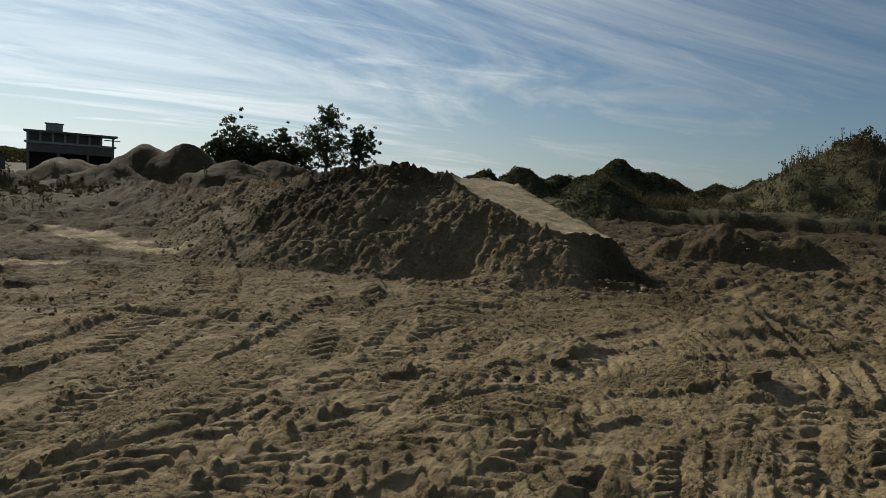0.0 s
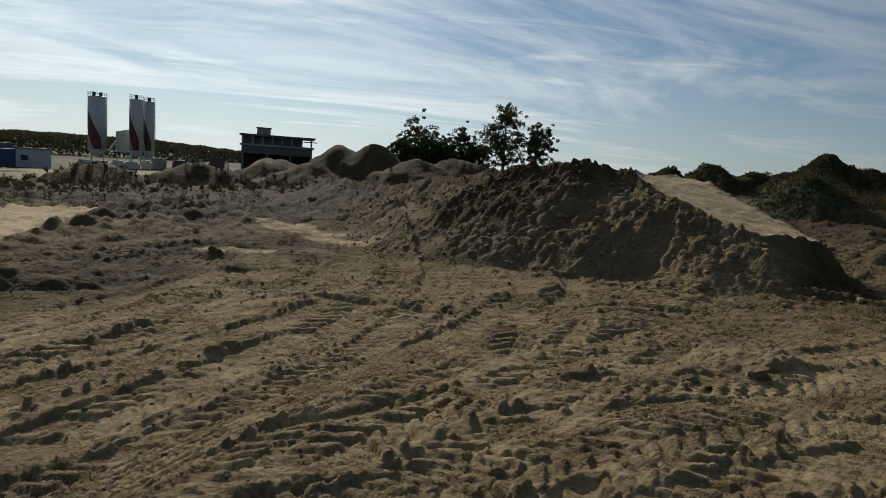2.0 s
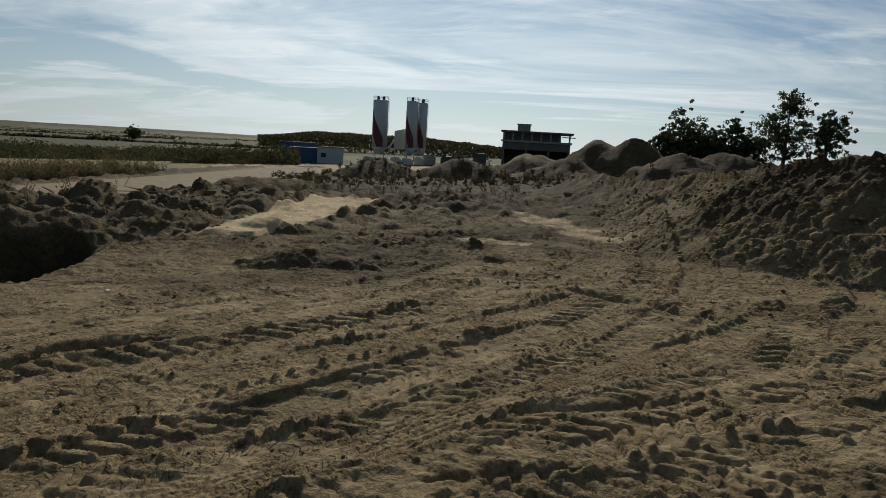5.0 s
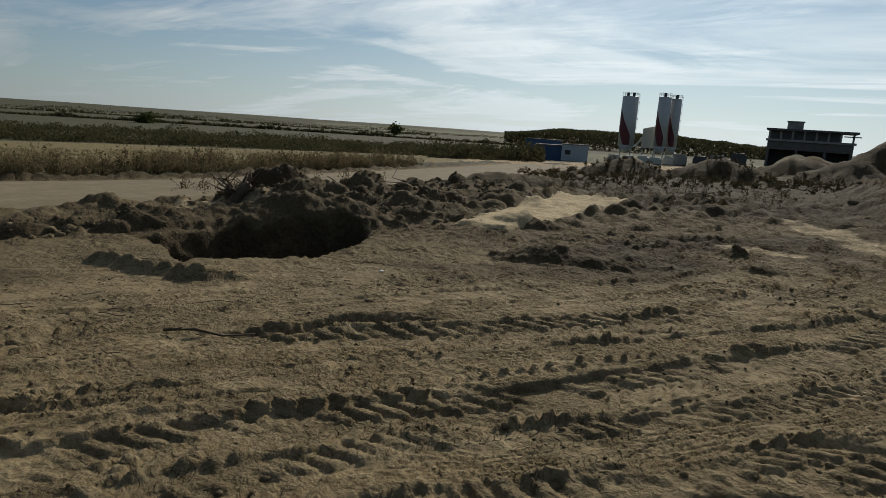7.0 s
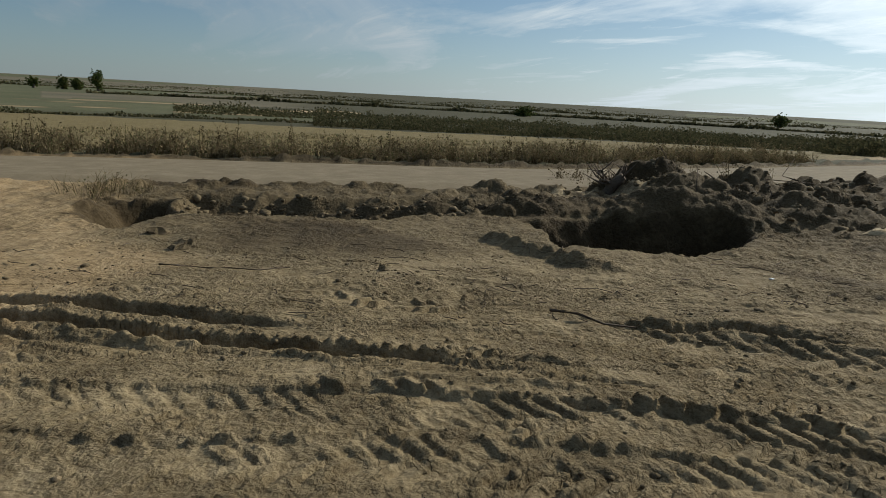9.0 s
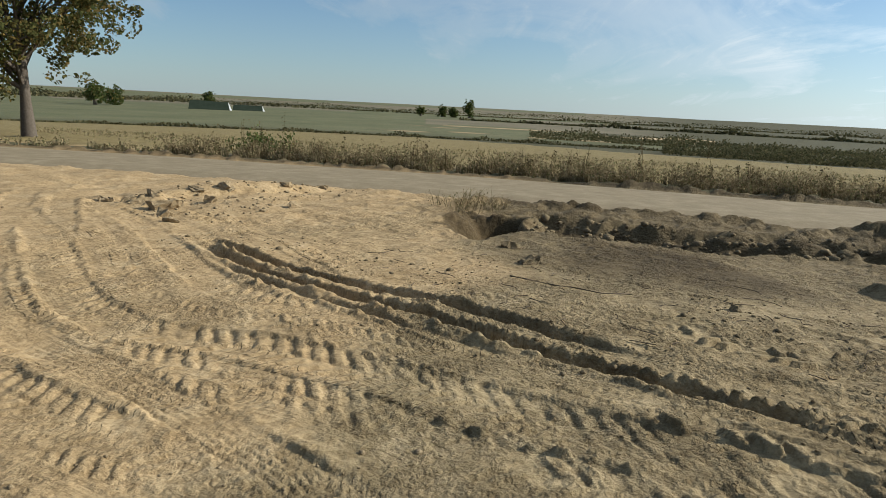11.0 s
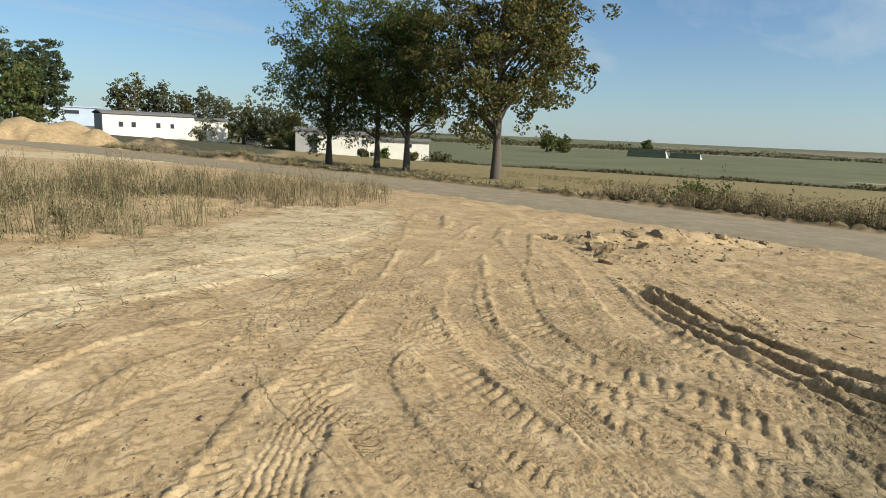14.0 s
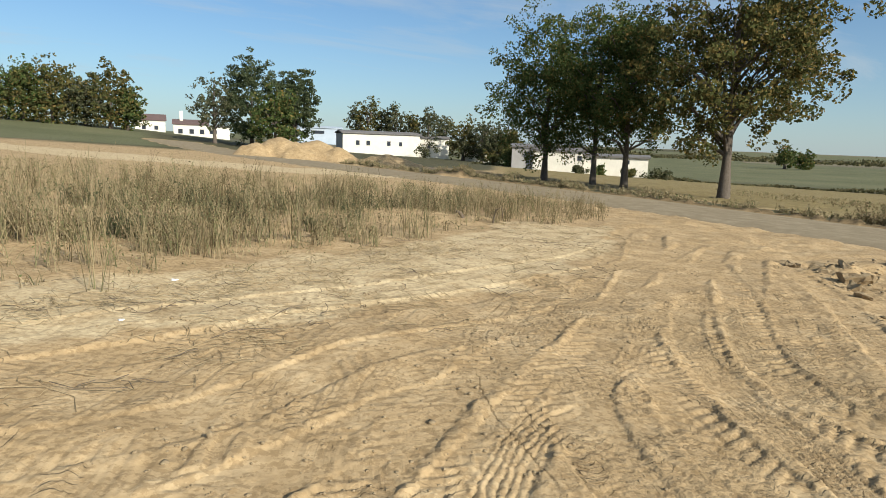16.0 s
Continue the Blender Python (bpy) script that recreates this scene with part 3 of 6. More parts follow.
# plan line, half width, depth, lug pitch, lug height (0: smooth rut)
TRACKS = [
    ([(-5.30, 0.7), (-5.02, 1.86), (-4.56, 2.83), (-4.23, 4.15), (-4.0, 5.4)], 0.27, 0.030, 0.20, 0.055),
    ([(-5.6, -6.6), (-4.55, -3.4), (-4.30, -0.5), (-4.16, 1.7), (-3.89, 2.69), (-3.27, 5.08), (-2.9, 7.3)], 0.22, 0.018, 0.09, 0.018),
    ([(-6.2, -12.2), (-5.07, -9.4), (-3.36, -5.8), (-3.45, -4.0), (-3.63, -1.7), (-3.53, -0.4), (-3.5, 0.6), (-3.33, 1.66), (-2.91, 3.76), (-2.78, 6.47), (-3.3, 9.5), (-5.5, 14)], 0.24, 0.022, 0.17, 0.050),
    ([(-5.4, -12.0), (-4.0, -9.0), (-2.85, -6.2), (-2.55, -4.0), (-2.95, -1.7), (-3.1, -0.6), (-2.99, 0.43), (-2.94, 1.55), (-2.6, 2.32), (-2.22, 3.49), (-1.48, 5.74), (-1.2, 7.8)], 0.21, 0.020, 0.15, 0.045),
    ([(-2.7, 1.1), (-1.76, 2.28), (-1.4, 3.37), (-0.84, 4.67), (0.2, 6.4)], 0.24, 0.02, 0.18, 0.06),
    ([(-3.0, 0.9), (-2.34, 2.59), (-2.0, 4.0), (-1.17, 7.73), (-1.6, 10)], 0.16, 0.016, 0.09, 0.018),
    ([(-1.6, 4.1), (-0.11, 4.82), (1.18, 5.35), (2.4, 6.2)], 0.22, 0.015, 0.15, 0.045),
    ([(-0.8, 3.5), (0.57, 4.43), (1.71, 4.56), (3.2, 4.9)], 0.26, 0.02, 0.09, 0.020),
    ([(-1.05, 5.0), (-0.92, 5.51), (-1.0, 6.6), (-1.17, 7.9)], 0.20, 0.02, 0.16, 0.05),
    ([(0.1, -2.6), (-0.28, -3.43), (-1.33, -5.31), (-2.41, -7.17), (-4.3, -11.2), (-6.07, -15.4)], 0.21, 0.015, 0.115, 0.032),
    ([(-0.2, -2.6), (-0.53, -3.5), (-1.0, -4.4), (-1.89, -5.56), (-3.3, -8.0)], 0.16, 0.015, 0.08, 0.016),
    ([(-1.3, -2.3), (-1.24, -3.36), (-1.29, -4.59), (-2.12, -6.68), (-4.2, -10.6), (-7.0, -14.6)], 0.22, 0.015, 0.122, 0.034),
    ([(-2.2, -1.7), (-2.35, -3.0), (-2.55, -4.05), (-2.85, -6.2), (-4.1, -8.8)], 0.16, 0.03, 0.06, 0.012),
    ([(2.4, -3.4), (1.08, -4.42), (0.31, -5.47), (-1.14, -6.72), (-4.16, -9.3), (-7.4, -14.2)], 0.25, 0.015, 0.144, 0.024),
    ([(3.0, -4.6), (1.6, -5.8), (0.6, -6.8), (-1.2, -8.3), (-4.6, -11.8), (-7.0, -16.5)], 0.22, 0.02, 0.130, 0.024),
    ([(-2.2, 1.1), (-1.6, 2.0), (-0.9, 2.9), (0.2, 3.9), (1.6, 4.9)], 0.20, 0.02, 0.16, 0.045),
    ([(-7.6, -2.6), (-6.6, -0.6), (-6.0, 1.4), (-5.6, 4.2), (-5.4, 7.6)], 0.22, 0.012, 0.17, 0.020),
    ([(-8.5, -5.0), (-7.4, -2.2), (-6.9, 0.3), (-6.5, 2.6)], 0.2, 0.012, 0.15, 0.018),
]
# fainter passes beside the main ones
MAIN = list(TRACKS)
for k_, (i_, dx_, dy_) in enumerate([(2, 0.62, 0.1), (3, 0.55, -0.2), (5, 0.5, 0.4), (4, 0.75, 0.3), (9, 0.7, 0.3), (11, -0.75, 0.2), (13, -0.4, 0.9), (14, 0.5, -0.7), (1, -0.62, 0.0), (2, -1.15, 0.4), (8, 0.5, 0.6), (15, 0.6, -0.35), (6, 0.5, 0.9), (7, 1.2, 1.0)]):
    pts_, half_, dep_, pitch_, lug_ = MAIN[i_]
    TRACKS.insert(0, ([(px + dx_ + 0.1 * math.sin(1.7 * j + k_), py + dy_) for j, (px, py) in enumerate(pts_)], half_ * 0.9, dep_ * 0.8, pitch_ * (0.85 + 0.05 * (k_ % 5)), lug_ * 0.8))
# lines along which the wheels went again and again: line, lane width, reach, seed
FLOWS = [(MAIN[2][0], 0.42, 3.4, 161), (MAIN[4][0], 0.38, 4.2, 171), (MAIN[11][0], 0.45, 5.2, 181)]
RUTS = [
    ([(-6.7, -8.2), (-6.05, -7.1), (-5.62, -5.4), (-5.40, -3.9), (-5.22, -2.6), (-5.05, -1.6), (-4.9, -0.9)], 0.095, 0.15),
    ([(-6.3, -8.0), (-5.68, -6.8), (-5.18, -5.1), (-4.98, -3.8), (-4.80, -2.5), (-4.62, -1.4), (-4.42, -0.5), (-4.1, 0.6)], 0.085, 0.13),
    ([(-5.5, -6.9), (-4.92, -5.1), (-4.68, -3.8), (-4.52, -2.6), (-4.4, -1.7)], 0.05, 0.05),
]


LIP = np.array([(-9.9, -0.2), (-9.3, 0.35), (-8.6, 0.75), (-7.9, 1.3), (-7.4, 2.1)])
# shallow lens-shaped hollows: line, half width, depth
SCOOPS = [([(-5.35, 1.3), (-5.4, 2.1), (-5.0, 2.75)], 0.11, 0.07), ([(-4.05, -0.1), (-4.2, 0.5), (-4.15, 1.0)], 0.10, 0.035),
          ([(-4.5, -0.5), (-4.6, 0.1)], 0.10, 0.03), ([(-3.7, 6.9), (-2.5, 6.8), (-1.7, 6.6)], 0.25, 0.08), ([(-2.0, 3.2), (-1.5, 3.9), (-1.2, 4.5)], 0.10, 0.035), ([(-1.9, 2.3), (-1.3, 2.9)], 0.09, 0.04)]


def base_height(x, y):
    s = 0.0397 * x + 0.0177 * y
    z = np.where(s < 0, 4 * np.tanh(s / 4), 1.6 * np.tanh(s / 1.6))
    r = np.hypot(x, y)
    z = z - 1.0 * smooth(r, 60, 140) * smooth(-x, 10, 60) - 7.0 * smooth(r, 300, 1600)
    z = z + 9.5 * smooth(r, 1700, 3200) + 3.5 * smooth(r, 1500, 3400) * vnoise(x / 900, y / 900, 91)
    # the land climbs a little to the south-east
    return z + 3.0 * np.exp(-(((x - 75) / 50) ** 2 + ((y + 135) / 45) ** 2))


def mound(x, y, z, c, heap, face, rampy, m):
    """The long tipped mound with the dozed ramp on its end."""
    _, d, zc, _ = along(x[m], y[m], CREST)
    rough = fbm(x[m], y[m], 1.1, 3, 11)
    # the slopes of the crest's stretches run into one another
    pile = np.zeros_like(d)
    for a, b in zip(CREST, CREST[1:]):
        vx, vy = b[0] - a[0], b[1] - a[1]
        t = np.clip(((x[m] - a[0]) * vx + (y[m] - a[1]) * vy) / (vx * vx + vy * vy), 0, 1)
        far = np.hypot(x[m] - a[0] - t * vx, y[m] - a[1] - t * vy)
        pile += np.exp((a[2] + t * (b[2] - a[2]) - 0.62 * far) / 0.16)
    front = 0.16 * np.log(pile + 1e-9) - 0.17 - 0.06 * rough * smooth(np.abs(d), 0.1, 0.5)
    back = zc - 0.38 * np.abs(d)
    body = np.where(d < 0, front, back)
    q = inside(x[m], y[m], RAMP)
    # the dozed ramp: a plane that falls to its lower end
    plane = 1.74 - 0.305 * ((x[m] + 0.14) * 0.653 - (y[m] - 12.0) * 0.757)
    body = np.where(q > 0, plane, np.maximum(body, np.where(plane < 2.2, plane, 0) + 1.15 * np.minimum(q, 0) - 0.03))
    lip = (0.07 + 0.12 * lumps(x[m], y[m], 0.2, 18, 0.8)) * np.clip(1 - np.abs(d + 0.04 + 0.05 * rough) / 0.24, 0, 1) * smooth(y[m], 8.6, 9.4) * smooth(-y[m], -13.5, -12)
    body = body + lip
    over = np.maximum(0, body - z[m])
    # hollow and shadowed foot of the face
    over -= 0.22 * np.exp(-(((x[m] - 0.2) / 0.7) ** 2 + ((y[m] - 9.7) / 0.5) ** 2))
    heap[m] = np.maximum(heap[m], over)
    face[m] = smooth(over, 0.02, 0.25) * (1 - smooth(q, -0.05, 0.08))
    rampy[m] = smooth(q, -0.02, 0.12)
    c["soil_and_shade"][m] = np.maximum(c["soil_and_shade"][m], 0.22 * face[m])
    c["pale"][m] = np.maximum(c["pale"][m], rampy[m])


def ground_height(x, y):
    """Height of the ground and the shares of its covers, for arrays of plan points."""
    z = base_height(x, y)
    r = np.hypot(x, y)
    near = smooth(-r, -70, -45)
    c = {k: np.zeros_like(x) for k in ("loam_and_shade", "soil_and_shade", "pale", "stubble", "grass", "green", "tilled", "fs", "fd", "fw")}
    sr, dr, _, _ = along(x, y, ROAD_AXIS)
    on_road = smooth(-np.abs(dr), -ROAD_WIDE - 0.8, -ROAD_WIDE + 0.2)
    west = dr < 0          # beyond the road
    verge = smooth(np.abs(dr), ROAD_WIDE + 0.1, ROAD_WIDE + 1.2) * smooth(-np.abs(dr), -ROAD_WIDE - 5, -ROAD_WIDE - 3.4) * west

    # --- heaps, mound, banks
    heap = np.zeros_like(x)
    for hx, hy, h, rx, ry, rot in HEAPS:
        ca, sa = math.cos(radians(rot)), math.sin(radians(rot))
        m = (np.abs(x - hx) < rx + ry) & (np.abs(y - hy) < rx + ry)
        if not m.any():
            continue
        u, v = (x[m] - hx) * ca + (y[m] - hy) * sa, -(x[m] - hx) * sa + (y[m] - hy) * ca
        wob = 1 + 0.22 * fbm(x[m], y[m], 0.55 * min(rx, ry), 3, 5)
        d = np.sqrt((u / rx) ** 2 + (v / ry) ** 2) * wob
        bump_h = h * np.clip(1.12 - np.sqrt(d * d + 0.0144), 0, None) ** 1.05
        heap[m] = np.maximum(heap[m], bump_h * smooth(-d, -1.1, -0.75))
        # heap soil is dark; low western ridges are coloured so for their shaded side
        c["soil_and_shade"][m] = np.maximum(c["soil_and_shade"][m], (0.75 if h > 0.3 or hx < -4 else 0.15) * smooth(-d, -1.2, -0.8) * (r[m] < 82) * (hy > -8))
        if hy > 10 and hx > -4 and r[m].min() > 15:
            c["grass"][m] = np.maximum(c["grass"][m], smooth(-d, -1.25, -0.7))
    # dark earth bank by the road, with its shadow put into the colour
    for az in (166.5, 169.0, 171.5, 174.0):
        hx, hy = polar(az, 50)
        c["soil_and_shade"] = np.maximum(c["soil_and_shade"], 0.95 * smooth(-np.hypot(x - hx, y - hy), -3.2, -1.8))
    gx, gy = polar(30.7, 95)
    c["soil_and_shade"] = np.maximum(c["soil_and_shade"], 0.5 * smooth(-np.hypot(x - gx, y - gy), -6, -4))
    face, rampy = np.zeros_like(x), np.zeros_like(x)
    m = (x > -20) & (x < 9) & (y > 5) & (y < 32)
    if m.any():
        mound(x, y, z, c, heap, face, rampy, m)
    z = z + heap

    # low bank that closes the terrace to the north-east
    _, db, _, _ = along(x, y, [(3.5, 24), (6.5, 22.5), (10, 21.5), (15, 20.5), (24, 17)])
    bank = smooth(db + 0.3 * vnoise(x / 1.3, y / 1.3, 33), -0.25, 0.25) * smooth(-np.abs(db), -14, -6) * (x > 2) * smooth(x, 3, 6)
    z = z + 0.45 * bank
    # dark strip on the bank's sunless face: shade put into the colour
    c["soil_and_shade"] = np.maximum(c["soil_and_shade"], 0.8 * smooth(-np.abs(db + 0.1), -0.7, -0.3) * (x > 3) * (x < 26))
    c["grass"] = np.maximum(c["grass"], bank * smooth(r, 20, 25))
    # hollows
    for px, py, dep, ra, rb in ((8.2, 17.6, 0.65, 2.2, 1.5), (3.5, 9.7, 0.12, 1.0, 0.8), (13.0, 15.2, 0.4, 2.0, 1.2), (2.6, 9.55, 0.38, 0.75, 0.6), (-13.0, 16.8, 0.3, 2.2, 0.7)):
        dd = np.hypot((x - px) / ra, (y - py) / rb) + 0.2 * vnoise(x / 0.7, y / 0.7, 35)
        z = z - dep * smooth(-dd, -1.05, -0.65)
        # shade of the hollows, painted over them and their rims
        c["soil_and_shade"] = np.maximum(c["soil_and_shade"], 0.5 * smooth(-dd, -1.3, -0.9))
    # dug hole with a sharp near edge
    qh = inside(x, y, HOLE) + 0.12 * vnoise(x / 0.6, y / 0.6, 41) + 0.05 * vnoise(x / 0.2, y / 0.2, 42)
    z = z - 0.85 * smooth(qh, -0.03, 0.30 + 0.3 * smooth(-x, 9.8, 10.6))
    # the hole's shadow is painted in as dark colour
    c["soil_and_shade"] = np.maximum(c["soil_and_shade"], smooth(qh, -0.05, 0.1))
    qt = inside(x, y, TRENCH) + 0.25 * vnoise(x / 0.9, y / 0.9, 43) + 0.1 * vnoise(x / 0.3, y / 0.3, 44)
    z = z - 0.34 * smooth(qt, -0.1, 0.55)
    # dark clods of the trench, with their shade put into the colour
    c["soil_and_shade"] = np.maximum(c["soil_and_shade"], 0.8 * smooth(qt, -0.05, 0.5))
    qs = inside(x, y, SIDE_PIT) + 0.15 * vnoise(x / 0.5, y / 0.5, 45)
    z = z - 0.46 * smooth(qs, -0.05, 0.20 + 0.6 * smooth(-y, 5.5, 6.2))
    # brownish soil in the pit, its shadow painted in with it
    c["soil_and_shade"] = np.maximum(c["soil_and_shade"], 0.9 * smooth(qs, -0.15, 0.1))
    # rolled sand pad, a bit proud
    qp = inside(x, y, PAD) + 0.06 * vnoise(x / 0.5, y / 0.5, 46)
    z = z + 0.12 * smooth(qp, -0.1, 0.1)
    c["pale"] = np.maximum(c["pale"], 0.9 * smooth(qp, -0.12, 0.05))
    # long lens-shaped scoops
    s_, d_, _, n_ = along(x, y, LIP)
    lip = (0.6 + 0.8 * lumps(x, y, 0.22, 19, 0.7)) * smooth(np.minimum(s_, n_ - s_), 0.0, 0.9) * np.clip(1 - np.abs(d_ + 0.07 * vnoise(x / 0.4, y / 0.4, 47)) / 0.19, 0, 1)
    z = z + 0.15 * lip
    for pts, wd, dep in SCOOPS:
        if apart(x, y, np.array(pts), 1):
            continue
        s_, d_, _, n_ = along(x, y, spline(pts, 0.2))
        w_ = wd * np.sqrt(np.clip(np.minimum(s_, n_ - s_) / (0.5 * n_), 0.02, 1))
        z = z - dep * smooth(-np.abs(d_), -w_, -0.3 * w_)
        z = z + 0.25 * dep * np.exp(-((np.abs(d_) - 1.4 * wd) / (0.4 * wd)) ** 2) * (np.minimum(s_, n_ - s_) > 0.05)

    # --- covers
    # north and west: browner soil, and the backlit shade put into its colour
    c["loam_and_shade"] = np.clip(smooth(y + 0.35 * np.abs(np.minimum(x, 0)) + 1.2 * vnoise(x / 3, y / 3, 21), -3.6, 0.2), 0, 1)
    c["loam_and_shade"] = np.maximum(c["loam_and_shade"], smooth(-x + 0.9 * vnoise(x / 2, y / 2, 22), 6.0, 8.5) * smooth(y, -5.5, -2.5))
    c["loam_and_shade"] = np.maximum(c["loam_and_shade"], 0.34 * smooth(-x + 0.9 * vnoise(x / 1.6, y / 1.6, 37), 0.2, 2.2) * smooth(y, -11, -7))
    c["loam_and_shade"] *= smooth(-r, -60, -40)
    blot = smooth(fbm(x, y, 4.5, 3, 23), 0.10, 0.65)
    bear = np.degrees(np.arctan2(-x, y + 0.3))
    # sunward ground darkens outward: dark soil, and clod shadows put into the colour
    c["soil_and_shade"] = np.maximum(c["soil_and_shade"], (0.40 + 0.25 * smooth(r, 8, 12.5) + 0.4 * blot) * smooth(r + 0.9 * vnoise(x / 1.7, y / 1.7, 36), 4.6, 9.5) * smooth(bear, -60, -45) * smooth(-bear, -130, -112) * near)
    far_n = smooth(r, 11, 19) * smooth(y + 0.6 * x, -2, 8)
    c["soil_and_shade"] = np.maximum(c["soil_and_shade"], far_n * 0.95 * near)
    for px, py, ra, rb, rot in ((-7.6, 13.8, 2.4, 0.6, -35), (-5.4, 11.9, 1.2, 0.5, -20), (-6.4, 9.7, 0.9, 0.35, 0), (*polar(77.5, 15.6), 1.6, 0.6, 77)):
        ca, sa = math.cos(radians(rot)), math.sin(radians(rot))
        u, v = ((x - px) * ca + (y - py) * sa) / ra, (-(x - px) * sa + (y - py) * ca) / rb
        c["pale"] = np.maximum(c["pale"], 0.50 * smooth(-np.hypot(u, v) + 0.35 * vnoise(x / 0.8, y / 0.8, 24), -1.15, -0.7))
    qsand = inside(x, y, [(6, -4.2), (2.2, -5.4), (-1.5, -8.2), (-4.6, -12.6), (-6.6, -18.0), (-3.4, -17.5), (-0.6, -12.6), (2.4, -8.9), (6, -6.8)])
    c["pale"] = np.maximum(c["pale"], 0.60 * smooth(qsand + 0.5 * vnoise(x / 1.2, y / 1.2, 25), -0.4, 0.5))
    azw = np.degrees(np.arctan2(-x, y + 0.3))
    pitz = ((azw > 97) & (azw < 126) & (r > 150) & (r < 235)) * smooth(vnoise(r / 9, azw / 9, 30), 0.05, 0.35)
    c["pale"] = np.maximum(c["pale"], 0.55 * pitz)
    # sandy lane to the south
    _, dl, _, _ = along(x, y, [(-2, -44), (6, -42), (16, -44), (40, -52), (90, -70)])
    lane = smooth(-np.abs(dl) + 1.2 * vnoise(x / 5, y / 5, 26), -6, -3.5)
    c["pale"] = np.maximum(c["pale"], 0.7 * lane)
    qw = inside(x, y, [(3.9, -6.6), (1.5, -9.9), (-0.3, -12.7), (-2.0, -16.7), (-7.0, -21.5), (-8.6, -27), (-3, -30), (6, -34), (18, -30), (40, -34), (60, -20), (20, -6), (8, -4)])
    c["grass"] = np.maximum(c["grass"], 0.22 * smooth(qw + 1.0 * vnoise(x / 2, y / 2, 27), -0.3, 1.2))
    c["grass"] = np.maximum(c["grass"], 0.9 * verge)
    # stubble field beyond the road, then meadow, tilled land and green crops
    az = np.degrees(np.arctan2(-x, y + 0.3))
    azp = np.where(az < -90, az + 360, az)
    edge = 88 + 32 * smooth(azp, 98, 125) + 3 * vnoise(x / 15, y / 15, 28)
    field = smooth(-dr, ROAD_WIDE + 4.0, ROAD_WIDE + 5.5) * smooth(-(r - edge), -1.5, 1.5) * smooth(azp, 55, 58) * smooth(-azp, -172, -168)
    c["stubble"] = field
    beyond = smooth(r - edge, -1.0, 2.0) * smooth(azp, 40, 50) * smooth(-azp, -190, -172)
    c["grass"] = np.maximum(c["grass"], beyond)
    c["grass"] = np.maximum(c["grass"], smooth(r, 60, 90) * (1 - field))
    wav = r * (1 + 0.08 * vnoise(az / 25, az * 0, 29))
    strip = np.floor(np.log(np.maximum(wav, 1) / 120) / 0.33)
    pick = hash01(strip, np.floor(azp / 23 + strip * 0.37), 61)
    out = smooth(r, 125, 150)
    out = out * (1 - pitz)
    c["grass"] = c["grass"] * (1 - pitz)
    c["green"] = out * ((pick < 0.36) | ((azp > 128) & (azp < 172) & (r < 260) & (r > 130)))
    c["tilled"] = out * (pick > 0.62) * (1 - c["green"]) * smooth(azp, 98, 106)
    qg = inside(x, y, [(24, -78), (40, -66), (150, -90), (170, -190), (60, -170)])
    c["green"] = np.maximum(c["green"], smooth(qg, -2, 2))
    for k in ("stubble", "grass", "green", "tilled"):
        c[k] = c[k] * (1 - on_road)
    c["soil_and_shade"] *= 1 - on_road
    for az, dist in ((-171.6, 72), (-174.6, 74), (179.4, 70), (-169.6, 70), (-176.4, 71)):
        hx, hy = polar(az, dist)
        bare = smooth(-np.hypot(x - hx, y - hy), -6.0, -4.2)
        c["grass"] *= 1 - bare
        c["soil_and_shade"] *= 1 - bare

    # --- fine relief: clods, wheel prints, crumbs
    m = r < 92
    if not m.any():
        return z - 0.05 * on_road, c
    xm, ym = x[m], y[m]
    rm = r[m]
    flat = np.clip(c["pale"][m] * 0.85 + on_road[m], 0, 1)
    near_in = rm.min() < 26
    fm = face[m]
    south = smooth(-ym, 0.8, 3.2) * smooth(xm, -7.5, -5)
    patch = smooth(fbm(xm, ym, 2.6, 3, 51), -0.15, 0.6)
    # how churned the ground is: most to the north and east, least on the rolled sand to the south
    rough = 0.34 + 0.30 * smooth(ym, -1.0, 3.0) + 0.30 * smooth(ym, 3.0, 7.0) + 0.35 * smooth(ym, 1, 3) * smooth(xm, -2.0, 0.5) + 0.40 * patch + (0.15 + 0.5 * smooth(rm, 9, 14)) * c["soil_and_shade"][m]
    rough = np.clip(rough, 0, 1.4) * (1 - 0.9 * flat) * (1 - 0.70 * south) * (1 - 0.45 * smooth(-xm, 4.2, 5.5) * smooth(-ym, -3.5, -0.5) * smooth(-rm, -11, -9))
    broad = 0.05 * fbm(xm, ym, 2.4, 3, 52) * (1 - 0.6 * flat)
    dz = rough * 0.035 * fbm(xm, ym, 0.55, 3, 53)
    churn = smooth(xm + 0.45 * ym + 0.8 * patch, 0.6, 3.2)
    warp = 0.05 * vnoise(xm / 0.22, ym / 0.22, 68)
    if near_in:
        dz += (1 - fm) * rough * ((0.02 + 0.030 * churn + 0.035 * smooth(rm, 6.5, 10)) * lumps(xm + warp, ym - warp, 0.30, 55, 0.16) + (0.012 + 0.018 * churn + 0.030 * smooth(rm, 6.5, 10)) * lumps(xm + warp, ym * 1.3, 0.13, 54, 0.42)) * smooth(-rm, -26, -20)
        dz += (0.006 + 0.028 * rough) * lumps(xm, ym * 1.25 + warp, 0.068, 67, 0.45) * (1 - 0.5 * south) * (1 - 0.85 * flat)
    if rm.max() > 11:
        rubble = 0.25 + 0.85 * smooth(-xm, 9.0, 11.5) * smooth(-rm, -27, -20) * smooth(ym, -8.5, -6)
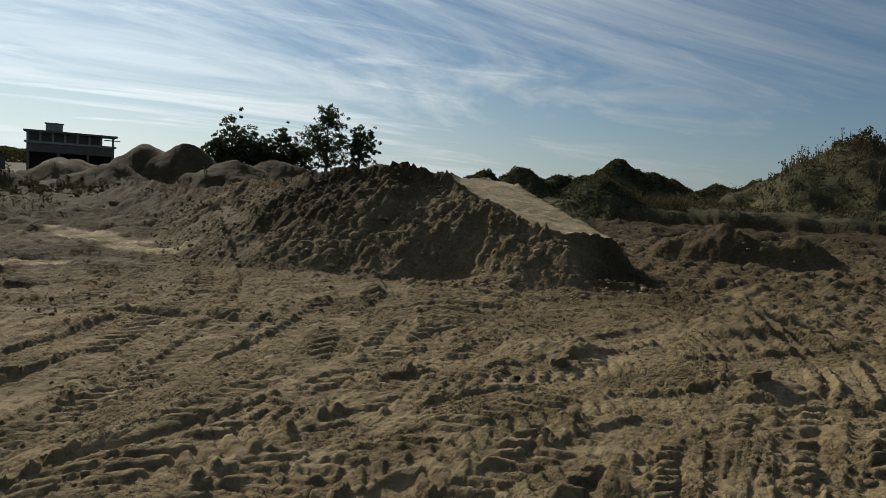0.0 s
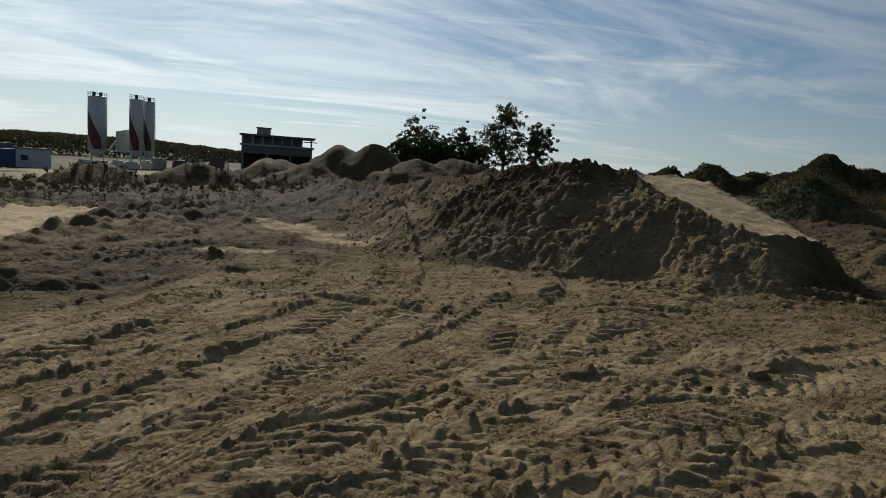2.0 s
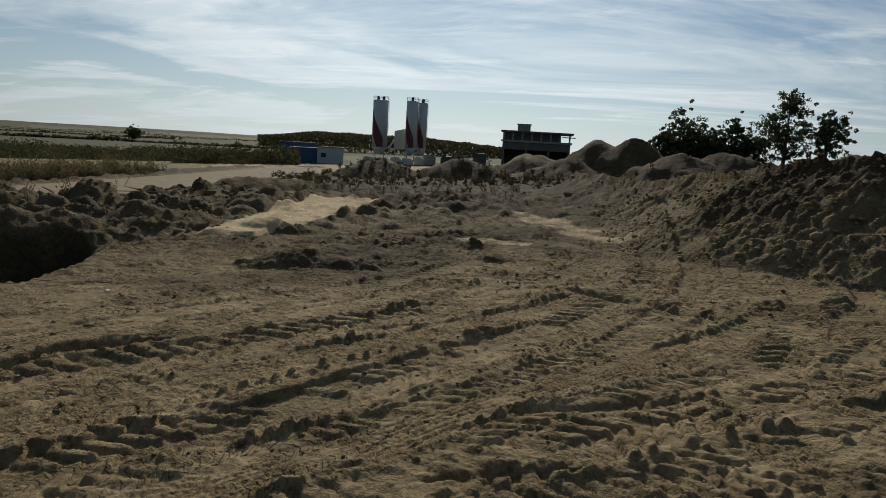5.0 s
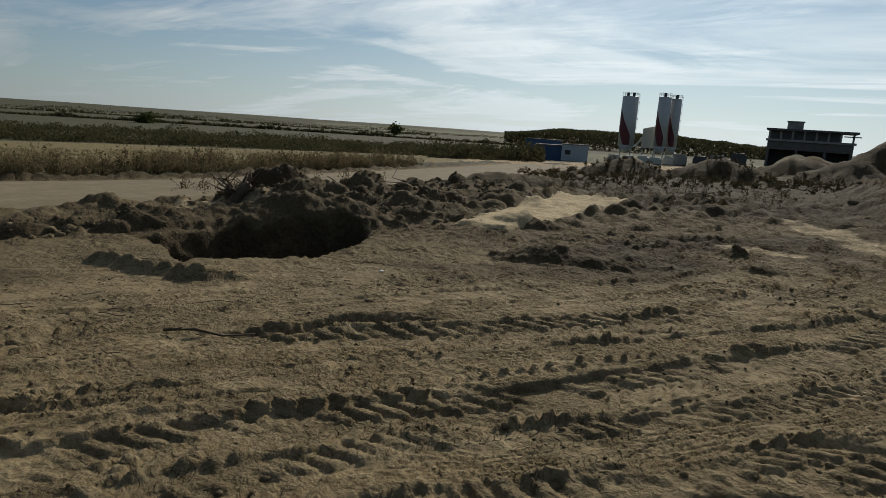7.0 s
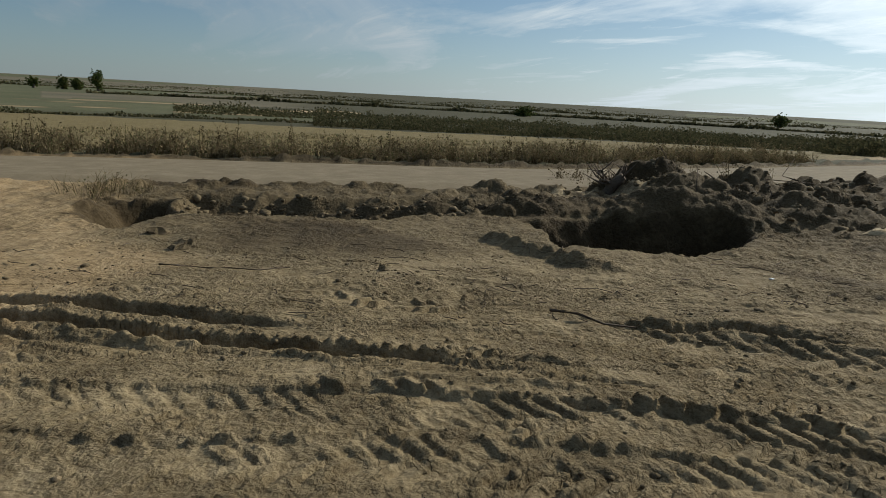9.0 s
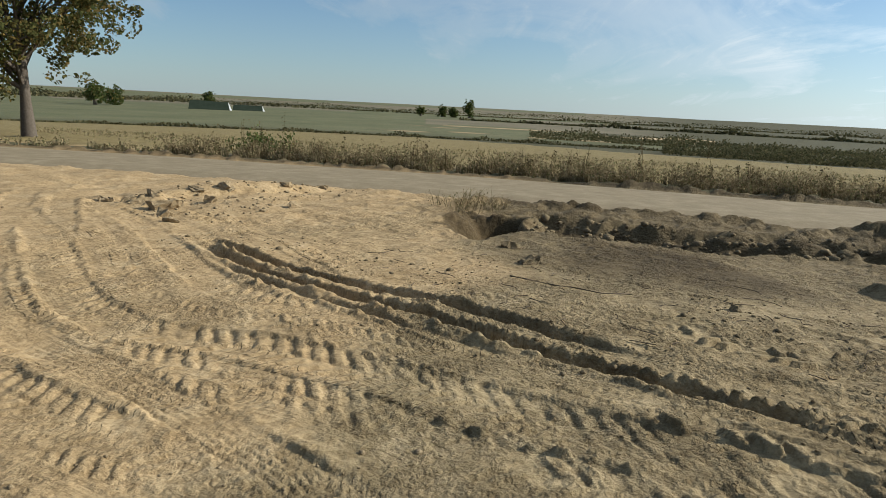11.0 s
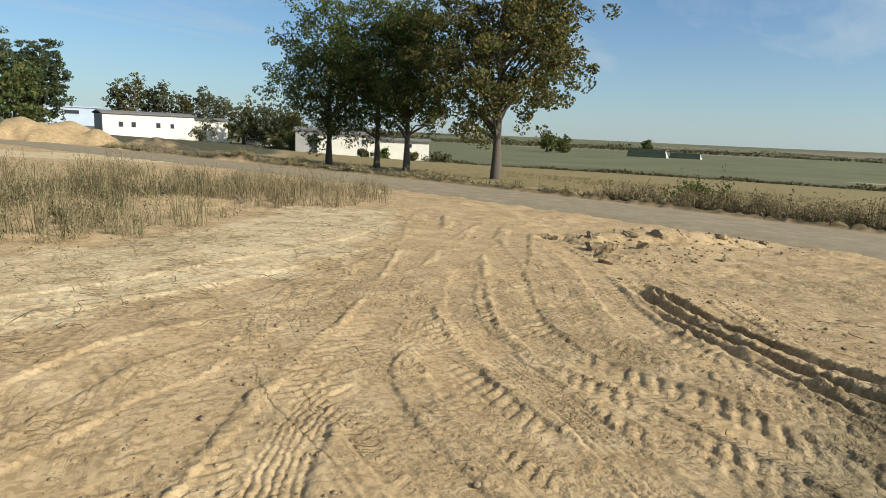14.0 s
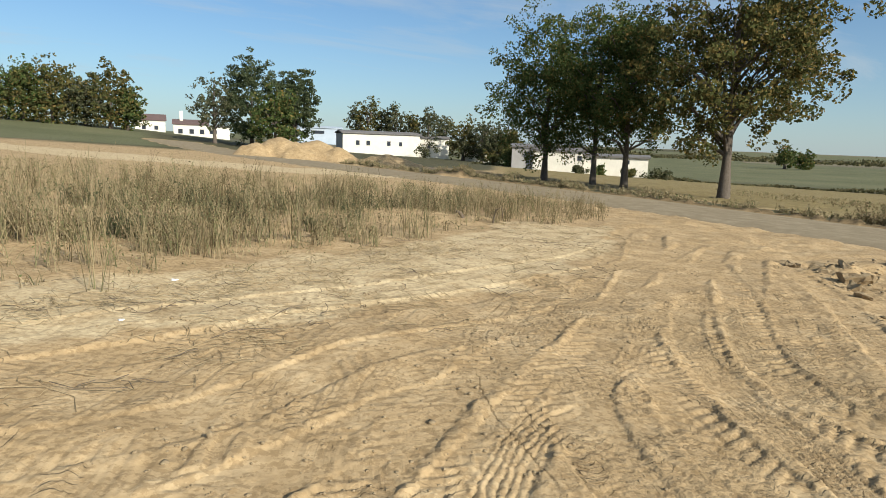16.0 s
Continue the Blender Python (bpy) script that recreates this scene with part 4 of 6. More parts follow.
        dz += rough * smooth(rm, 11, 18) * (1 - fm) * (rubble * (0.17 * lumps(xm, ym, 0.95, 60, 0.4) + 0.22 * lumps(xm, ym, 0.42, 61, 0.5)) + 0.07 * fbm(xm, ym, 1.6, 3, 62) + 0.10 * np.abs(vnoise(xm / 2.6 + 0.2 * ym, ym / 0.7, 69)))
    dz += (0.25 + rough) * 0.007 * fbm(xm, ym, 0.12, 2, 56)
    if near_in:
        free = (1 - 0.85 * flat) * (1 - fm) * smooth(-rm, -17, -12)
        left = np.ones_like(xm)
        for (line, wide, reach, seed_), zone in zip(FLOWS, (smooth(xm + 0.5 * vnoise(xm / 0.8, ym / 0.8, 38), -2.4, -1.2), 0.0, 0.0)):
            s_, d_, _, n_ = along(xm, ym, spline(line, 1.0))
            if np.abs(d_).min() > reach:
                continue
            w_ = left * smooth(-np.abs(d_), -reach, -0.75 * reach) * free * (1 - zone * smooth(ym, -1.5, 0.5))
            left = left * (1 - w_)
            dz = dz * (1 - 0.45 * w_) + w_ * lanes(xm, ym, s_, d_, wide, seed_) * (1.05 - 0.70 * south)
            near_w = w_ > 0.02
            c["fs"][m] = np.where(near_w, s_, c["fs"][m])
            c["fd"][m] = np.where(near_w, d_, c["fd"][m])
            c["fw"][m] = np.maximum(c["fw"][m], w_)
    # clods that rolled down the face of the mound in slanting rows, and furrows left by the bucket
    if fm.max() > 0.01:
        a_, b_ = xm * 0.84 - ym * 0.54, xm * 0.54 + ym * 0.84
        dz += fm * (0.095 * lumps(a_ + warp, b_ * 0.45, 0.13, 48, 0.75) + 0.085 * lumps(a_, b_ * 0.8 + warp, 0.085, 49, 0.75))
        dz -= fm * 0.040 * np.abs(vnoise(a_ / 0.34 + warp, b_ / 1.8, 57))
    press = np.zeros_like(xm)
    cut = np.zeros_like(xm)
    for k, (pts, half, dep, pitch, lug) in enumerate(TRACKS):
        ln = spline(pts, 0.5)
        lo, hi = ln.min(0) - 0.6, ln.max(0) + 0.6
        b = (xm > lo[0]) & (xm < hi[0]) & (ym > lo[1]) & (ym < hi[1])
        if not b.any():
            continue
        s_, d_, _, n_ = along(xm[b], ym[b], ln)
        near_line = np.abs(d_) < half + 0.25
        if not near_line.any():
            continue
        b[b] = near_line
        s_, d_ = s_[near_line], d_[near_line]
        xb, yb = xm[b], ym[b]
        d_ = d_ + 0.025 * vnoise(xb / 0.5, yb / 0.5, 70 + k) + 0.018 * vnoise(xb / 0.11, yb / 0.11, 71 + k)
        end = smooth(np.minimum(s_, n_ - s_), 0.0, 0.5)
        sth = smooth(-yb, -0.5, 1.5)
        worn = smooth(fbm(xb, yb, 0.8, 3, 80 + k), -0.55 + 0.2 * sth, 0.1 + 0.25 * sth)
        core = smooth(-np.abs(d_), -half - 0.012, -half + 0.012) * end
        rim = np.exp(-((np.abs(d_) - half - 0.05) / 0.04) ** 2) * end
        jig = 0.07 * vnoise(xb / 0.10, yb / 0.10, 90 + k)
        if pitch > 0.1:
            # chevron lugs: pressed slots between broken plates, the two halves out of step
            sp = (s_ + np.abs(d_) * 0.75) / pitch + 0.5 * (d_ > 0) + jig
            cell = np.floor(sp)
            f_ = sp - cell
            odd = hash01(cell + 0.0, (d_ > 0) * 1.0 + k, 90)
            plate = smooth(f_, 0.0, 0.10) * smooth(1 - f_, 0.34, 0.44) * (0.55 + 0.6 * odd) * (odd > 0.12)
            plate = plate * smooth(np.abs(d_), 0.0, 0.03) + 0.16 * plate * (f_ - 0.5)
            tread = plate - 0.45
            tall_ = lug * (0.72 - 0.30 * sth)
        else:
            # road tyre: ribs along the track, cut by short notches
            rib = smooth(np.abs((d_ / 0.052 + 0.6 * jig) % 1.0 - 0.5), 0.10, 0.22)
            notch = smooth(np.abs((s_ / 0.055 + 0.5 * np.floor(d_ / 0.052) + jig) % 1.0 - 0.5), 0.06, 0.16)
            tread = rib * (0.45 + 0.55 * notch) - 0.6
            tall_ = (0.014 + 0.4 * lug) * (1 - 0.35 * sth)
        press[b] = np.maximum(press[b], core)
        lip_ = 0.014 * (1 - 0.4 * sth) * (0.2 + 1.3 * np.abs(vnoise(xb / 0.12, yb / 0.12, 95 + k)))
        cut[b] = cut[b] * (1 - core) + core * (-dep * (0.9 - 0.2 * sth) + tall_ * tread * (0.25 + 0.75 * worn)) + rim * lip_
    dz = dz * (1 - (0.70 + 0.1 * south) * press) + cut + broad
    for k, (pts, half, dep) in enumerate(RUTS):
        if apart(xm, ym, np.array(pts), 1):
            continue
        s_, d_, _, n_ = along(xm, ym, spline(pts, 0.3))
        d_ = d_ + 0.05 * vnoise(xm / 0.35, ym / 0.35, 110 + k) + 0.015 * vnoise(xm / 0.1, ym / 0.1, 115 + k)
        end = smooth(np.minimum(s_, n_ - s_), 0.0, 2.2) * (0.75 + 0.35 * vnoise(xm / 0.9, ym / 0.9, 117 + k))
        dz -= dep * end * smooth(-np.abs(d_), -half, -0.75 * half)
        dz += 0.055 * end * np.exp(-((np.abs(d_) - half - 0.05) / 0.045) ** 2) * (0.5 + 1.1 * lumps(xm, ym, 0.16, 120 + k, 0.7))
        tooth = smooth(((s_ / 0.085) % 1.0), 0.2, 0.4)
        dz += 0.018 * end * tooth * np.exp(-((d_ - half - 0.05) / 0.05) ** 2)
        # the ruts are coloured darker than the sand beside them
        c["loam_and_shade"][m] = np.maximum(c["loam_and_shade"][m], 0.6 * end * smooth(-np.abs(d_), -half - 0.1, -half))
    # mud berm and clods along the road and its verge
    rim = np.exp(-((np.abs(dr[m]) - ROAD_WIDE - 0.5) / 0.45) ** 2)
    dz += rim * (0.10 + 0.26 * lumps(xm, ym, 0.4, 58, 0.6)) * np.where(west[m], 1.0, 0.30)
    c["soil_and_shade"][m] = np.maximum(c["soil_and_shade"][m], 0.8 * rim * west[m] * (rm < 60))
    dz += c["stubble"][m] * 0.05 * np.abs(vnoise((xm * 0.9 + ym * 0.4) / 0.5, (ym * 0.9 - xm * 0.4) / 6, 59))
    dz *= 1 - 0.95 * on_road[m]
    z[m] += dz * smooth(-rm, -92, -80)
    z = z - 0.05 * on_road
    return z, c


def height_at(x, y):
    z, _ = ground_height(np.array([float(x)]), np.array([float(y)]))
    return float(z[0])


def numpy_mesh(name, verts, faces, mat, smooth_shade=True):
    """A mesh from an array of places and an array of triangles or quads."""
    me = bpy.data.meshes.new(name)
    n = faces.shape[1]
    me.vertices.add(len(verts))
    me.vertices.foreach_set("co", np.ascontiguousarray(verts, np.float32).ravel())
    me.loops.add(faces.size)
    me.loops.foreach_set("vertex_index", np.ascontiguousarray(faces, np.int32).ravel())
    me.polygons.add(len(faces))
    me.polygons.foreach_set("loop_start", np.arange(0, faces.size, n, dtype=np.int32))
    me.polygons.foreach_set("use_smooth", np.full(len(faces), smooth_shade))
    me.update(calc_edges=True)
    me.materials.append(mat)
    return me


def build_ground():
    """One sheet in rings, fine underfoot and coarse to the horizon."""
    ang = np.radians(np.concatenate([np.arange(-40, 213, 0.195), np.arange(213.4, 319.6, 0.8)]))
    rings, r = [], 0.02
    while r < 4800:
        rings.append(r)
        if r < 2.2:
            step = 0.09
        elif r < 4.2:
            step = 0.019
        elif r < 13:
            step = min(0.019 + (r - 4.2) * 0.0042, 0.048)
        elif r < 30:
            step = 0.060 + (r - 13) * 0.018
        elif r < 70:
            step = 0.365 + (r - 30) * 0.02
        elif r < 82:
            step = 1.2
        else:
            step = r * 0.06
        r += step
    rr, aa = np.meshgrid(np.array(rings), ang, indexing="ij")
    x, y = (-0.08 - rr * np.sin(aa)).ravel(), (-0.3 + rr * np.cos(aa)).ravel()
    nr, na = rr.shape
    z, covers = np.zeros(nr * na), {}
    gi = np.arange(nr * na).reshape(nr, na)
    for i in range(0, nr, 48):
        for j in range(0, na, 160):
            k = gi[i:i + 48, j:j + 160].ravel()
            z[k], cc = ground_height(x[k], y[k])
            for key, val in cc.items():
                covers.setdefault(key, np.zeros(nr * na))[k] = val
    idx = np.arange(nr * na).reshape(nr, na)
    a, b = idx[:-1], idx[1:]
    quads = np.stack([a, np.roll(a, -1, 1), np.roll(b, -1, 1), b], -1).reshape(-1, 4)[:, ::-1]
    verts = np.stack([x, y, z], -1)
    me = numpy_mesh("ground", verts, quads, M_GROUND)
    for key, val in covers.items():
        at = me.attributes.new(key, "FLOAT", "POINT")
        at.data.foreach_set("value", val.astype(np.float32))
    ob = new("ground", me)
    return tagged(ob, "bare sandy ground churned by wheels and diggers, with heaps", "ground", kind="structure")


def build_road():
    n = len(ROAD_AXIS)
    t = np.gradient(ROAD_AXIS, axis=0)
    t /= np.linalg.norm(t, axis=1)[:, None]
    side = np.stack([-t[:, 1], t[:, 0]], -1)
    us = np.linspace(-1, 1, 13)
    fine = []
    for u in us:
        wob = 0.25 * vnoise(np.arange(n) / 3.0, np.full(n, u * 2), 131) * (abs(u) > 0.9)
        p = ROAD_AXIS + side * (u * ROAD_WIDE + np.sign(u) * wob)[:, None]
        zz = base_height(p[:, 0], p[:, 1]) + 0.05 + 0.03 * (1 - u * u) + 0.02 * vnoise(p[:, 0] / 1.5, p[:, 1] / 1.5, 132) - 0.10 * (abs(u) > 0.99)
        fine.append(np.column_stack([p, zz]))
    verts = np.stack(fine, 1).reshape(-1, 3)
    idx = np.arange(n * len(us)).reshape(n, len(us))
    quads = np.stack([idx[:-1, :-1], idx[1:, :-1], idx[1:, 1:], idx[:-1, 1:]], -1).reshape(-1, 4)
    ob = new("road", numpy_mesh("road", verts, quads[:, ::-1], M_ROAD))
    return tagged(ob, "pale gravel road of packed stones and dust", "road", kind="structure")


ground = build_ground()
road = build_road()
# ---------------------------------------------------------------- builders
def part(name, bm, mat, parent, label=""):
    me = bpy.data.meshes.new(name)
    bm.to_mesh(me)
    bm.free()
    me.materials.append(mat)
    ob = new(name, me)
    ob.parent = parent
    if label:
        tagged(ob, label)
    return ob


def mesh_part(name, me, parent, label=""):
    ob = new(name, me)
    ob.parent = parent
    if label:
        tagged(ob, label)
    return ob


def thing(name, m, label, category, group="", kind=""):
    ob = new(name)
    ob.matrix_world = m
    ob.empty_display_size = 0.2
    return tagged(ob, label, category, group, kind)


def box(bm, lo, hi, bevel=0.0):
    r = bmesh.ops.create_cube(bm, size=1.0)
    for v in r["verts"]:
        v.co = Vector([lo[k] + (v.co[k] + 0.5) * (hi[k] - lo[k]) for k in range(3)])
    if bevel:
        es = {e for v in r["verts"] for e in v.link_edges}
        bmesh.ops.bevel(bm, geom=list(es), offset=bevel, segments=1, affect="EDGES")
    return bm


def boxed(lo, hi, bevel=0.0):
    return box(bmesh.new(), lo, hi, bevel)


def tube(bm, pts, radii, n=6):
    """A tapering tube through points."""
    pts = [Vector(p) for p in pts]
    rings = []
    for i, (p, r) in enumerate(zip(pts, radii)):
        d = (pts[min(i + 1, len(pts) - 1)] - pts[max(i - 1, 0)]).normalized()
        a = d.orthogonal().normalized()
        b = d.cross(a)
        rings.append([bm.verts.new(p + float(r) * (math.cos(k * 2 * math.pi / n) * a + math.sin(k * 2 * math.pi / n) * b)) for k in range(n)])
    for q, s in zip(rings, rings[1:]):
        # line the second ring up with the first
        off = min(range(n), key=lambda o: (q[0].co - s[o].co).length)
        s[:] = s[off:] + s[:off]
        for k in range(n):
            f = bm.faces.new((q[k], q[(k + 1) % n], s[(k + 1) % n], s[k]))
            f.smooth = True
    bm.faces.new(rings[-1])
    return bm


def leaf_quads(centres, size, rng, flat=0.0):
    """One bent diamond for each centre, turned at random."""
    n = len(centres)
    a = rng.normal(size=(n, 3))
    a[:, 2] *= 1 - flat
    a /= np.linalg.norm(a, axis=1)[:, None]
    b = np.cross(a, rng.normal(size=(n, 3)))
    b /= np.linalg.norm(b, axis=1)[:, None]
    s = (size * rng.uniform(0.6, 1.35, n))[:, None]
    nrm = np.cross(a, b)
    v = np.stack([centres - a * s, centres + b * s * 0.62 + nrm * s * 0.15, centres + a * s, centres - b * s * 0.62 + nrm * s * 0.15], 1).reshape(-1, 3)
    return v, np.arange(4 * n).reshape(n, 4)


def crown_points(rng, n_clumps, per, envelope, spread):
    """Leaf places in clumps that fill an envelope(u) -> point, denser toward its skin."""
    out, tips = [], []
    for _ in range(n_clumps):
        p = envelope(rng)
        tips.append(p)
        for _ in range(6):
            q = p + rng.normal(size=3) * spread * 0.95
            k = max(4, int(per * rng.uniform(0.08, 0.27)))
            g = rng.normal(size=(k, 3))
            g *= (rng.uniform(0.2, 1.0, k) ** 0.4 / np.linalg.norm(g, axis=1))[:, None]
            out.append(q + g * spread * rng.uniform(0.38, 0.8) * np.array([1, 1, 0.75]))
    return np.vstack(out), np.array(tips)


def tree(name, x, y, h, crown_w, leaf_mat, label, seed, clumps=70, per=70, leaf=0.15, low=0.28, trunk_r=0.2, shape=1.0, category="tree", group="", limbs=16, z0=None, lean=0.0):
    rng = np.random.default_rng(seed)
    z0 = height_at(x, y) - 0.08 if z0 is None else z0
    root = thing(name, pose(x, y, z0), label, category, group)
    zc, hz, rad = h * (low + 1) / 2, h * (1 - low) / 2, crown_w / 2
    wob = rng.uniform(0, 6.28, 6)

    def env(g):
        u = g.normal(size=3)
        u /= np.linalg.norm(u)
        t = g.uniform(0.25, 1.0) ** 0.45
        a = math.atan2(u[1], u[0])
        w = 1 + 0.20 * math.sin(2 * a + wob[0]) + 0.16 * math.sin(3 * a + wob[1] + 3 * u[2]) + 0.12 * math.sin(5 * u[2] + wob[2])
        k = 1.0 if u[2] < 0 else shape
        return np.array([u[0] * rad * t * w * (1 - 0.25 * max(0, u[2])) + lean * (0.5 + u[2] * 0.5) * h, u[1] * rad * t * w * (1 - 0.25 * max(0, u[2])), zc + u[2] * hz * t * k * (1 + 0.12 * math.sin(2 * a + wob[3]))])
    pts, tips = crown_points(rng, clumps, per, env, 0.115 * crown_w * (70 / max(clumps, 20)) ** 0.33)
    bm = bmesh.new()
    top = h * 0.86
    spine = []
    for k in range(7):
        f = k / 6
        spine.append((lean * f * h * 0.8 + 0.05 * trunk_r * 8 * math.sin(2.2 * f + wob[4]) * f, 0.3 * trunk_r * math.sin(3.1 * f + wob[5]), f * top))
    tube(bm, spine, [trunk_r * (1.35 if k == 0 else 1.0) * (1 - 0.82 * k / 6) for k in range(7)], 8)
    order = rng.permutation(len(tips))[:limbs]
    for i in order:
        tip = tips[i]
        f = np.clip((tip[2] / h) * rng.uniform(0.45, 0.75), 0.18, 0.8)
        k = f * h / top * 6
        k0 = min(5, int(k))
        st = Vector(spine[k0]).lerp(Vector(spine[k0 + 1]), k - k0)
        md = st.lerp(Vector(tip), 0.5) + Vector((rng.normal() * 0.04 * h, rng.normal() * 0.04 * h, 0.03 * h))
        rr = trunk_r * (1 - 0.8 * f) * 0.5
        tube(bm, [st, md, Vector(tip)], [rr, rr * 0.6, rr * 0.15], 5)
    part("trunk", bm, M_BARK, root)
    v, f = leaf_quads(pts, leaf, rng)
    mesh_part("crown", numpy_mesh("crown", v, f, leaf_mat, False), root)
    return root


def foliage_stuff(name, centres, size, mat, label, category, seed):
    """Leaf cover that nobody could count, as one object."""
    rng = np.random.default_rng(seed)
    v, f = leaf_quads(centres, size, rng)
    return tagged(new(name, numpy_mesh(name, v, f, mat, False)), label, category, kind="stuff")


def weeds(name, places, mat, label, seed, tall=(0.5, 1.1), stems=(5, 11), width=0.006, leaves=5, leaf=0.03, splay=0.22, category="weeds"):
    """Dry upright weeds: thin bent stems with small leaves and seed heads."""
    rng = np.random.default_rng(seed)
    xs, ys = places[:, 0], places[:, 1]
    zs, _ = ground_height(xs, ys)
    n_st = rng.integers(stems[0], stems[1] + 1, len(places))
    owner = np.repeat(np.arange(len(places)), n_st)
    n = len(owner)
    tuft = np.clip(0.95 + 0.75 * fbm(xs, ys, 1.4, 2, seed), 0.45, 1.5)
    ht = (rng.uniform(tall[0], tall[1], len(places)) * tuft)[owner] * rng.uniform(0.55, 1.1, n)
    base = np.stack([xs[owner], ys[owner], zs[owner] - 0.02], -1) + np.column_stack([rng.normal(0, 0.06, (n, 2)), np.zeros(n)])
    lean = rng.normal(0, splay, (n, 2))
    top = base + np.column_stack([lean * ht[:, None], ht])
    mid = (base + top) / 2 + np.column_stack([-lean * ht[:, None] * 0.18, 0.04 * ht])
    a = rng.uniform(0, math.pi, n)
    sd = np.column_stack([np.cos(a), np.sin(a), np.zeros(n)]) * width
    v = np.stack([base - sd, base + sd, mid + sd * 0.8, mid - sd * 0.8, top + sd * 0.3, top - sd * 0.3], 1)
    f0 = np.array([[0, 1, 2, 3], [3, 2, 4, 5]])
    faces = (np.arange(n)[:, None, None] * 6 + f0[None]).reshape(-1, 4)
    v = v.reshape(-1, 3)
    k = rng.integers(0, n, n * leaves)
    t = rng.beta(2.2, 1.3, len(k))[:, None]
    cl = base[k] * (1 - t) + top[k] * t + rng.normal(0, 0.035, (len(k), 3))
    v2, f2 = leaf_quads(cl, leaf, rng)
    verts, quads = np.vstack([v, v2]), np.vstack([faces, f2 + len(v)])
    return tagged(new(name, numpy_mesh(name, verts, quads, mat, False)), label, category, kind="stuff")


def scatter(poly, n, seed, dense=None):
    """Plan points inside a polygon."""
    rng = np.random.default_rng(seed)
    p = np.array(poly)
    lo, hi = p.min(0), p.max(0)
    out = np.zeros((0, 2))
    while len(out) < n:
        q = rng.uniform(lo, hi, (n * 2, 2))
        keep = inside(q[:, 0], q[:, 1], [tuple(v) for v in poly]) > 0
        if dense is not None:
            keep &= rng.uniform(0, 1, len(q)) < dense(q[:, 0], q[:, 1])
        out = np.vstack([out, q[keep]])
    return out[:n]


# ---------------------------------------------------------------- roadside trees
GROUP = "trees along the road"
tree("roadside_tree", -22.4, -41.3, 15.6, 11.2, M_LEAF_RUST, "broad roadside tree with green and browning leaves", 11, 72, 380, 0.13, 0.21, 0.34, 1.0, group=GROUP, limbs=48, lean=0.015)
tree("roadside_tree", -18.6, -49.2, 13.2, 8.8, M_LEAF, "dark green roadside tree with a dense round crown", 12, 80, 300, 0.105, 0.26, 0.26, 1.0, group=GROUP, limbs=26)
tree("roadside_tree", -17.1, -52.0, 13.6, 9.6, M_LEAF, "dark green roadside tree with a slim trunk", 13, 80, 290, 0.105, 0.26, 0.24, 1.0, group=GROUP, limbs=26)
tree("roadside_tree", -14.0, -55.6, 12.8, 9.8, M_LEAF, "green roadside tree at the end of the row", 14, 84, 290, 0.105, 0.22, 0.26, 1.0, group=GROUP, limbs=26)

# ---------------------------------------------------------------- trees behind the sheds and at the southern edge
def far_tree(az, dist, top_el, wide, mat, label, seed, low=0.12, clumps=34, per=70, leaf=0.30, name="tree", group="", lean=0.0, shape=1.0):
    """A tree placed by its bearing and distance, as high as the angle of its top asks."""
    x, y = polar(az, dist)
    z0 = height_at(x, y) - 0.1
    return tree(name, x, y, 1.6 + dist * math.tan(radians(top_el)) - z0, wide, mat, label, seed, clumps, per, leaf, low, 0.018 * dist / 10 + 0.10, shape, group=group, limbs=10, z0=z0, lean=lean)


for k, (az, d, el, w) in enumerate([(-177.9, 172, 2.6, 5.5), (-178.9, 168, 3.1, 6.5), (179.9, 172, 2.7, 5.5), (178.7, 166, 2.95, 6.0), (177.3, 174, 2.3, 6.0), (175.9, 160, 2.4, 6.5), (174.4, 166, 1.9, 6.5), (172.8, 150, 1.6, 7.0), (171.2, 146, 1.5, 6.5), (169.9, 140, 1.1, 6.0), (168.7, 138, 0.9, 5.0)]):
    far_tree(az, d, el, w, M_LEAF_PALE if k % 3 != 1 else M_LEAF_RUST, "slender grey-green birch in a row behind low sheds", 40 + k, 0.12, 44, 75, 0.24, group="birches behind the sheds", shape=1.05)
far_tree(-169.3, 112, 5.75, 9.2, M_LEAF_DARK, "large dark spreading tree beyond the sand heaps", 61, 0.08, 74, 190, 0.18)
far_tree(-172.8, 110, 5.5, 7.2, M_LEAF_DARK, "large dark leafy tree with a forked crown", 62, 0.10, 74, 190, 0.18)
far_tree(-166.4, 110, 4.9, 6.0, M_LEAF_PALE, "thin pale birch beside the dark trees", 63, 0.12, 30, 70, 0.22)
far_tree(-171.2, 104, 3.4, 7.0, M_LEAF, "bushy green tree under the larger crowns", 64, 0.02, 40, 90, 0.25)
for k, (az, el, w, mt) in enumerate([(-151.0, 3.4, 9, M_LEAF_RUST), (-153.2, 4.1, 9, M_LEAF), (-155.0, 4.35, 9, M_LEAF_RUST), (-157.2, 3.6, 8, M_LEAF_PALE), (-158.8, 4.2, 8, M_LEAF_RUST), (-160.0, 3.0, 5, M_LEAF)]):
    far_tree(az, 128, el, w, mt, "autumn tree with yellowing leaves at a field's end", 70 + k, 0.06, 50, 90, 0.24, group="trees at the field's end")
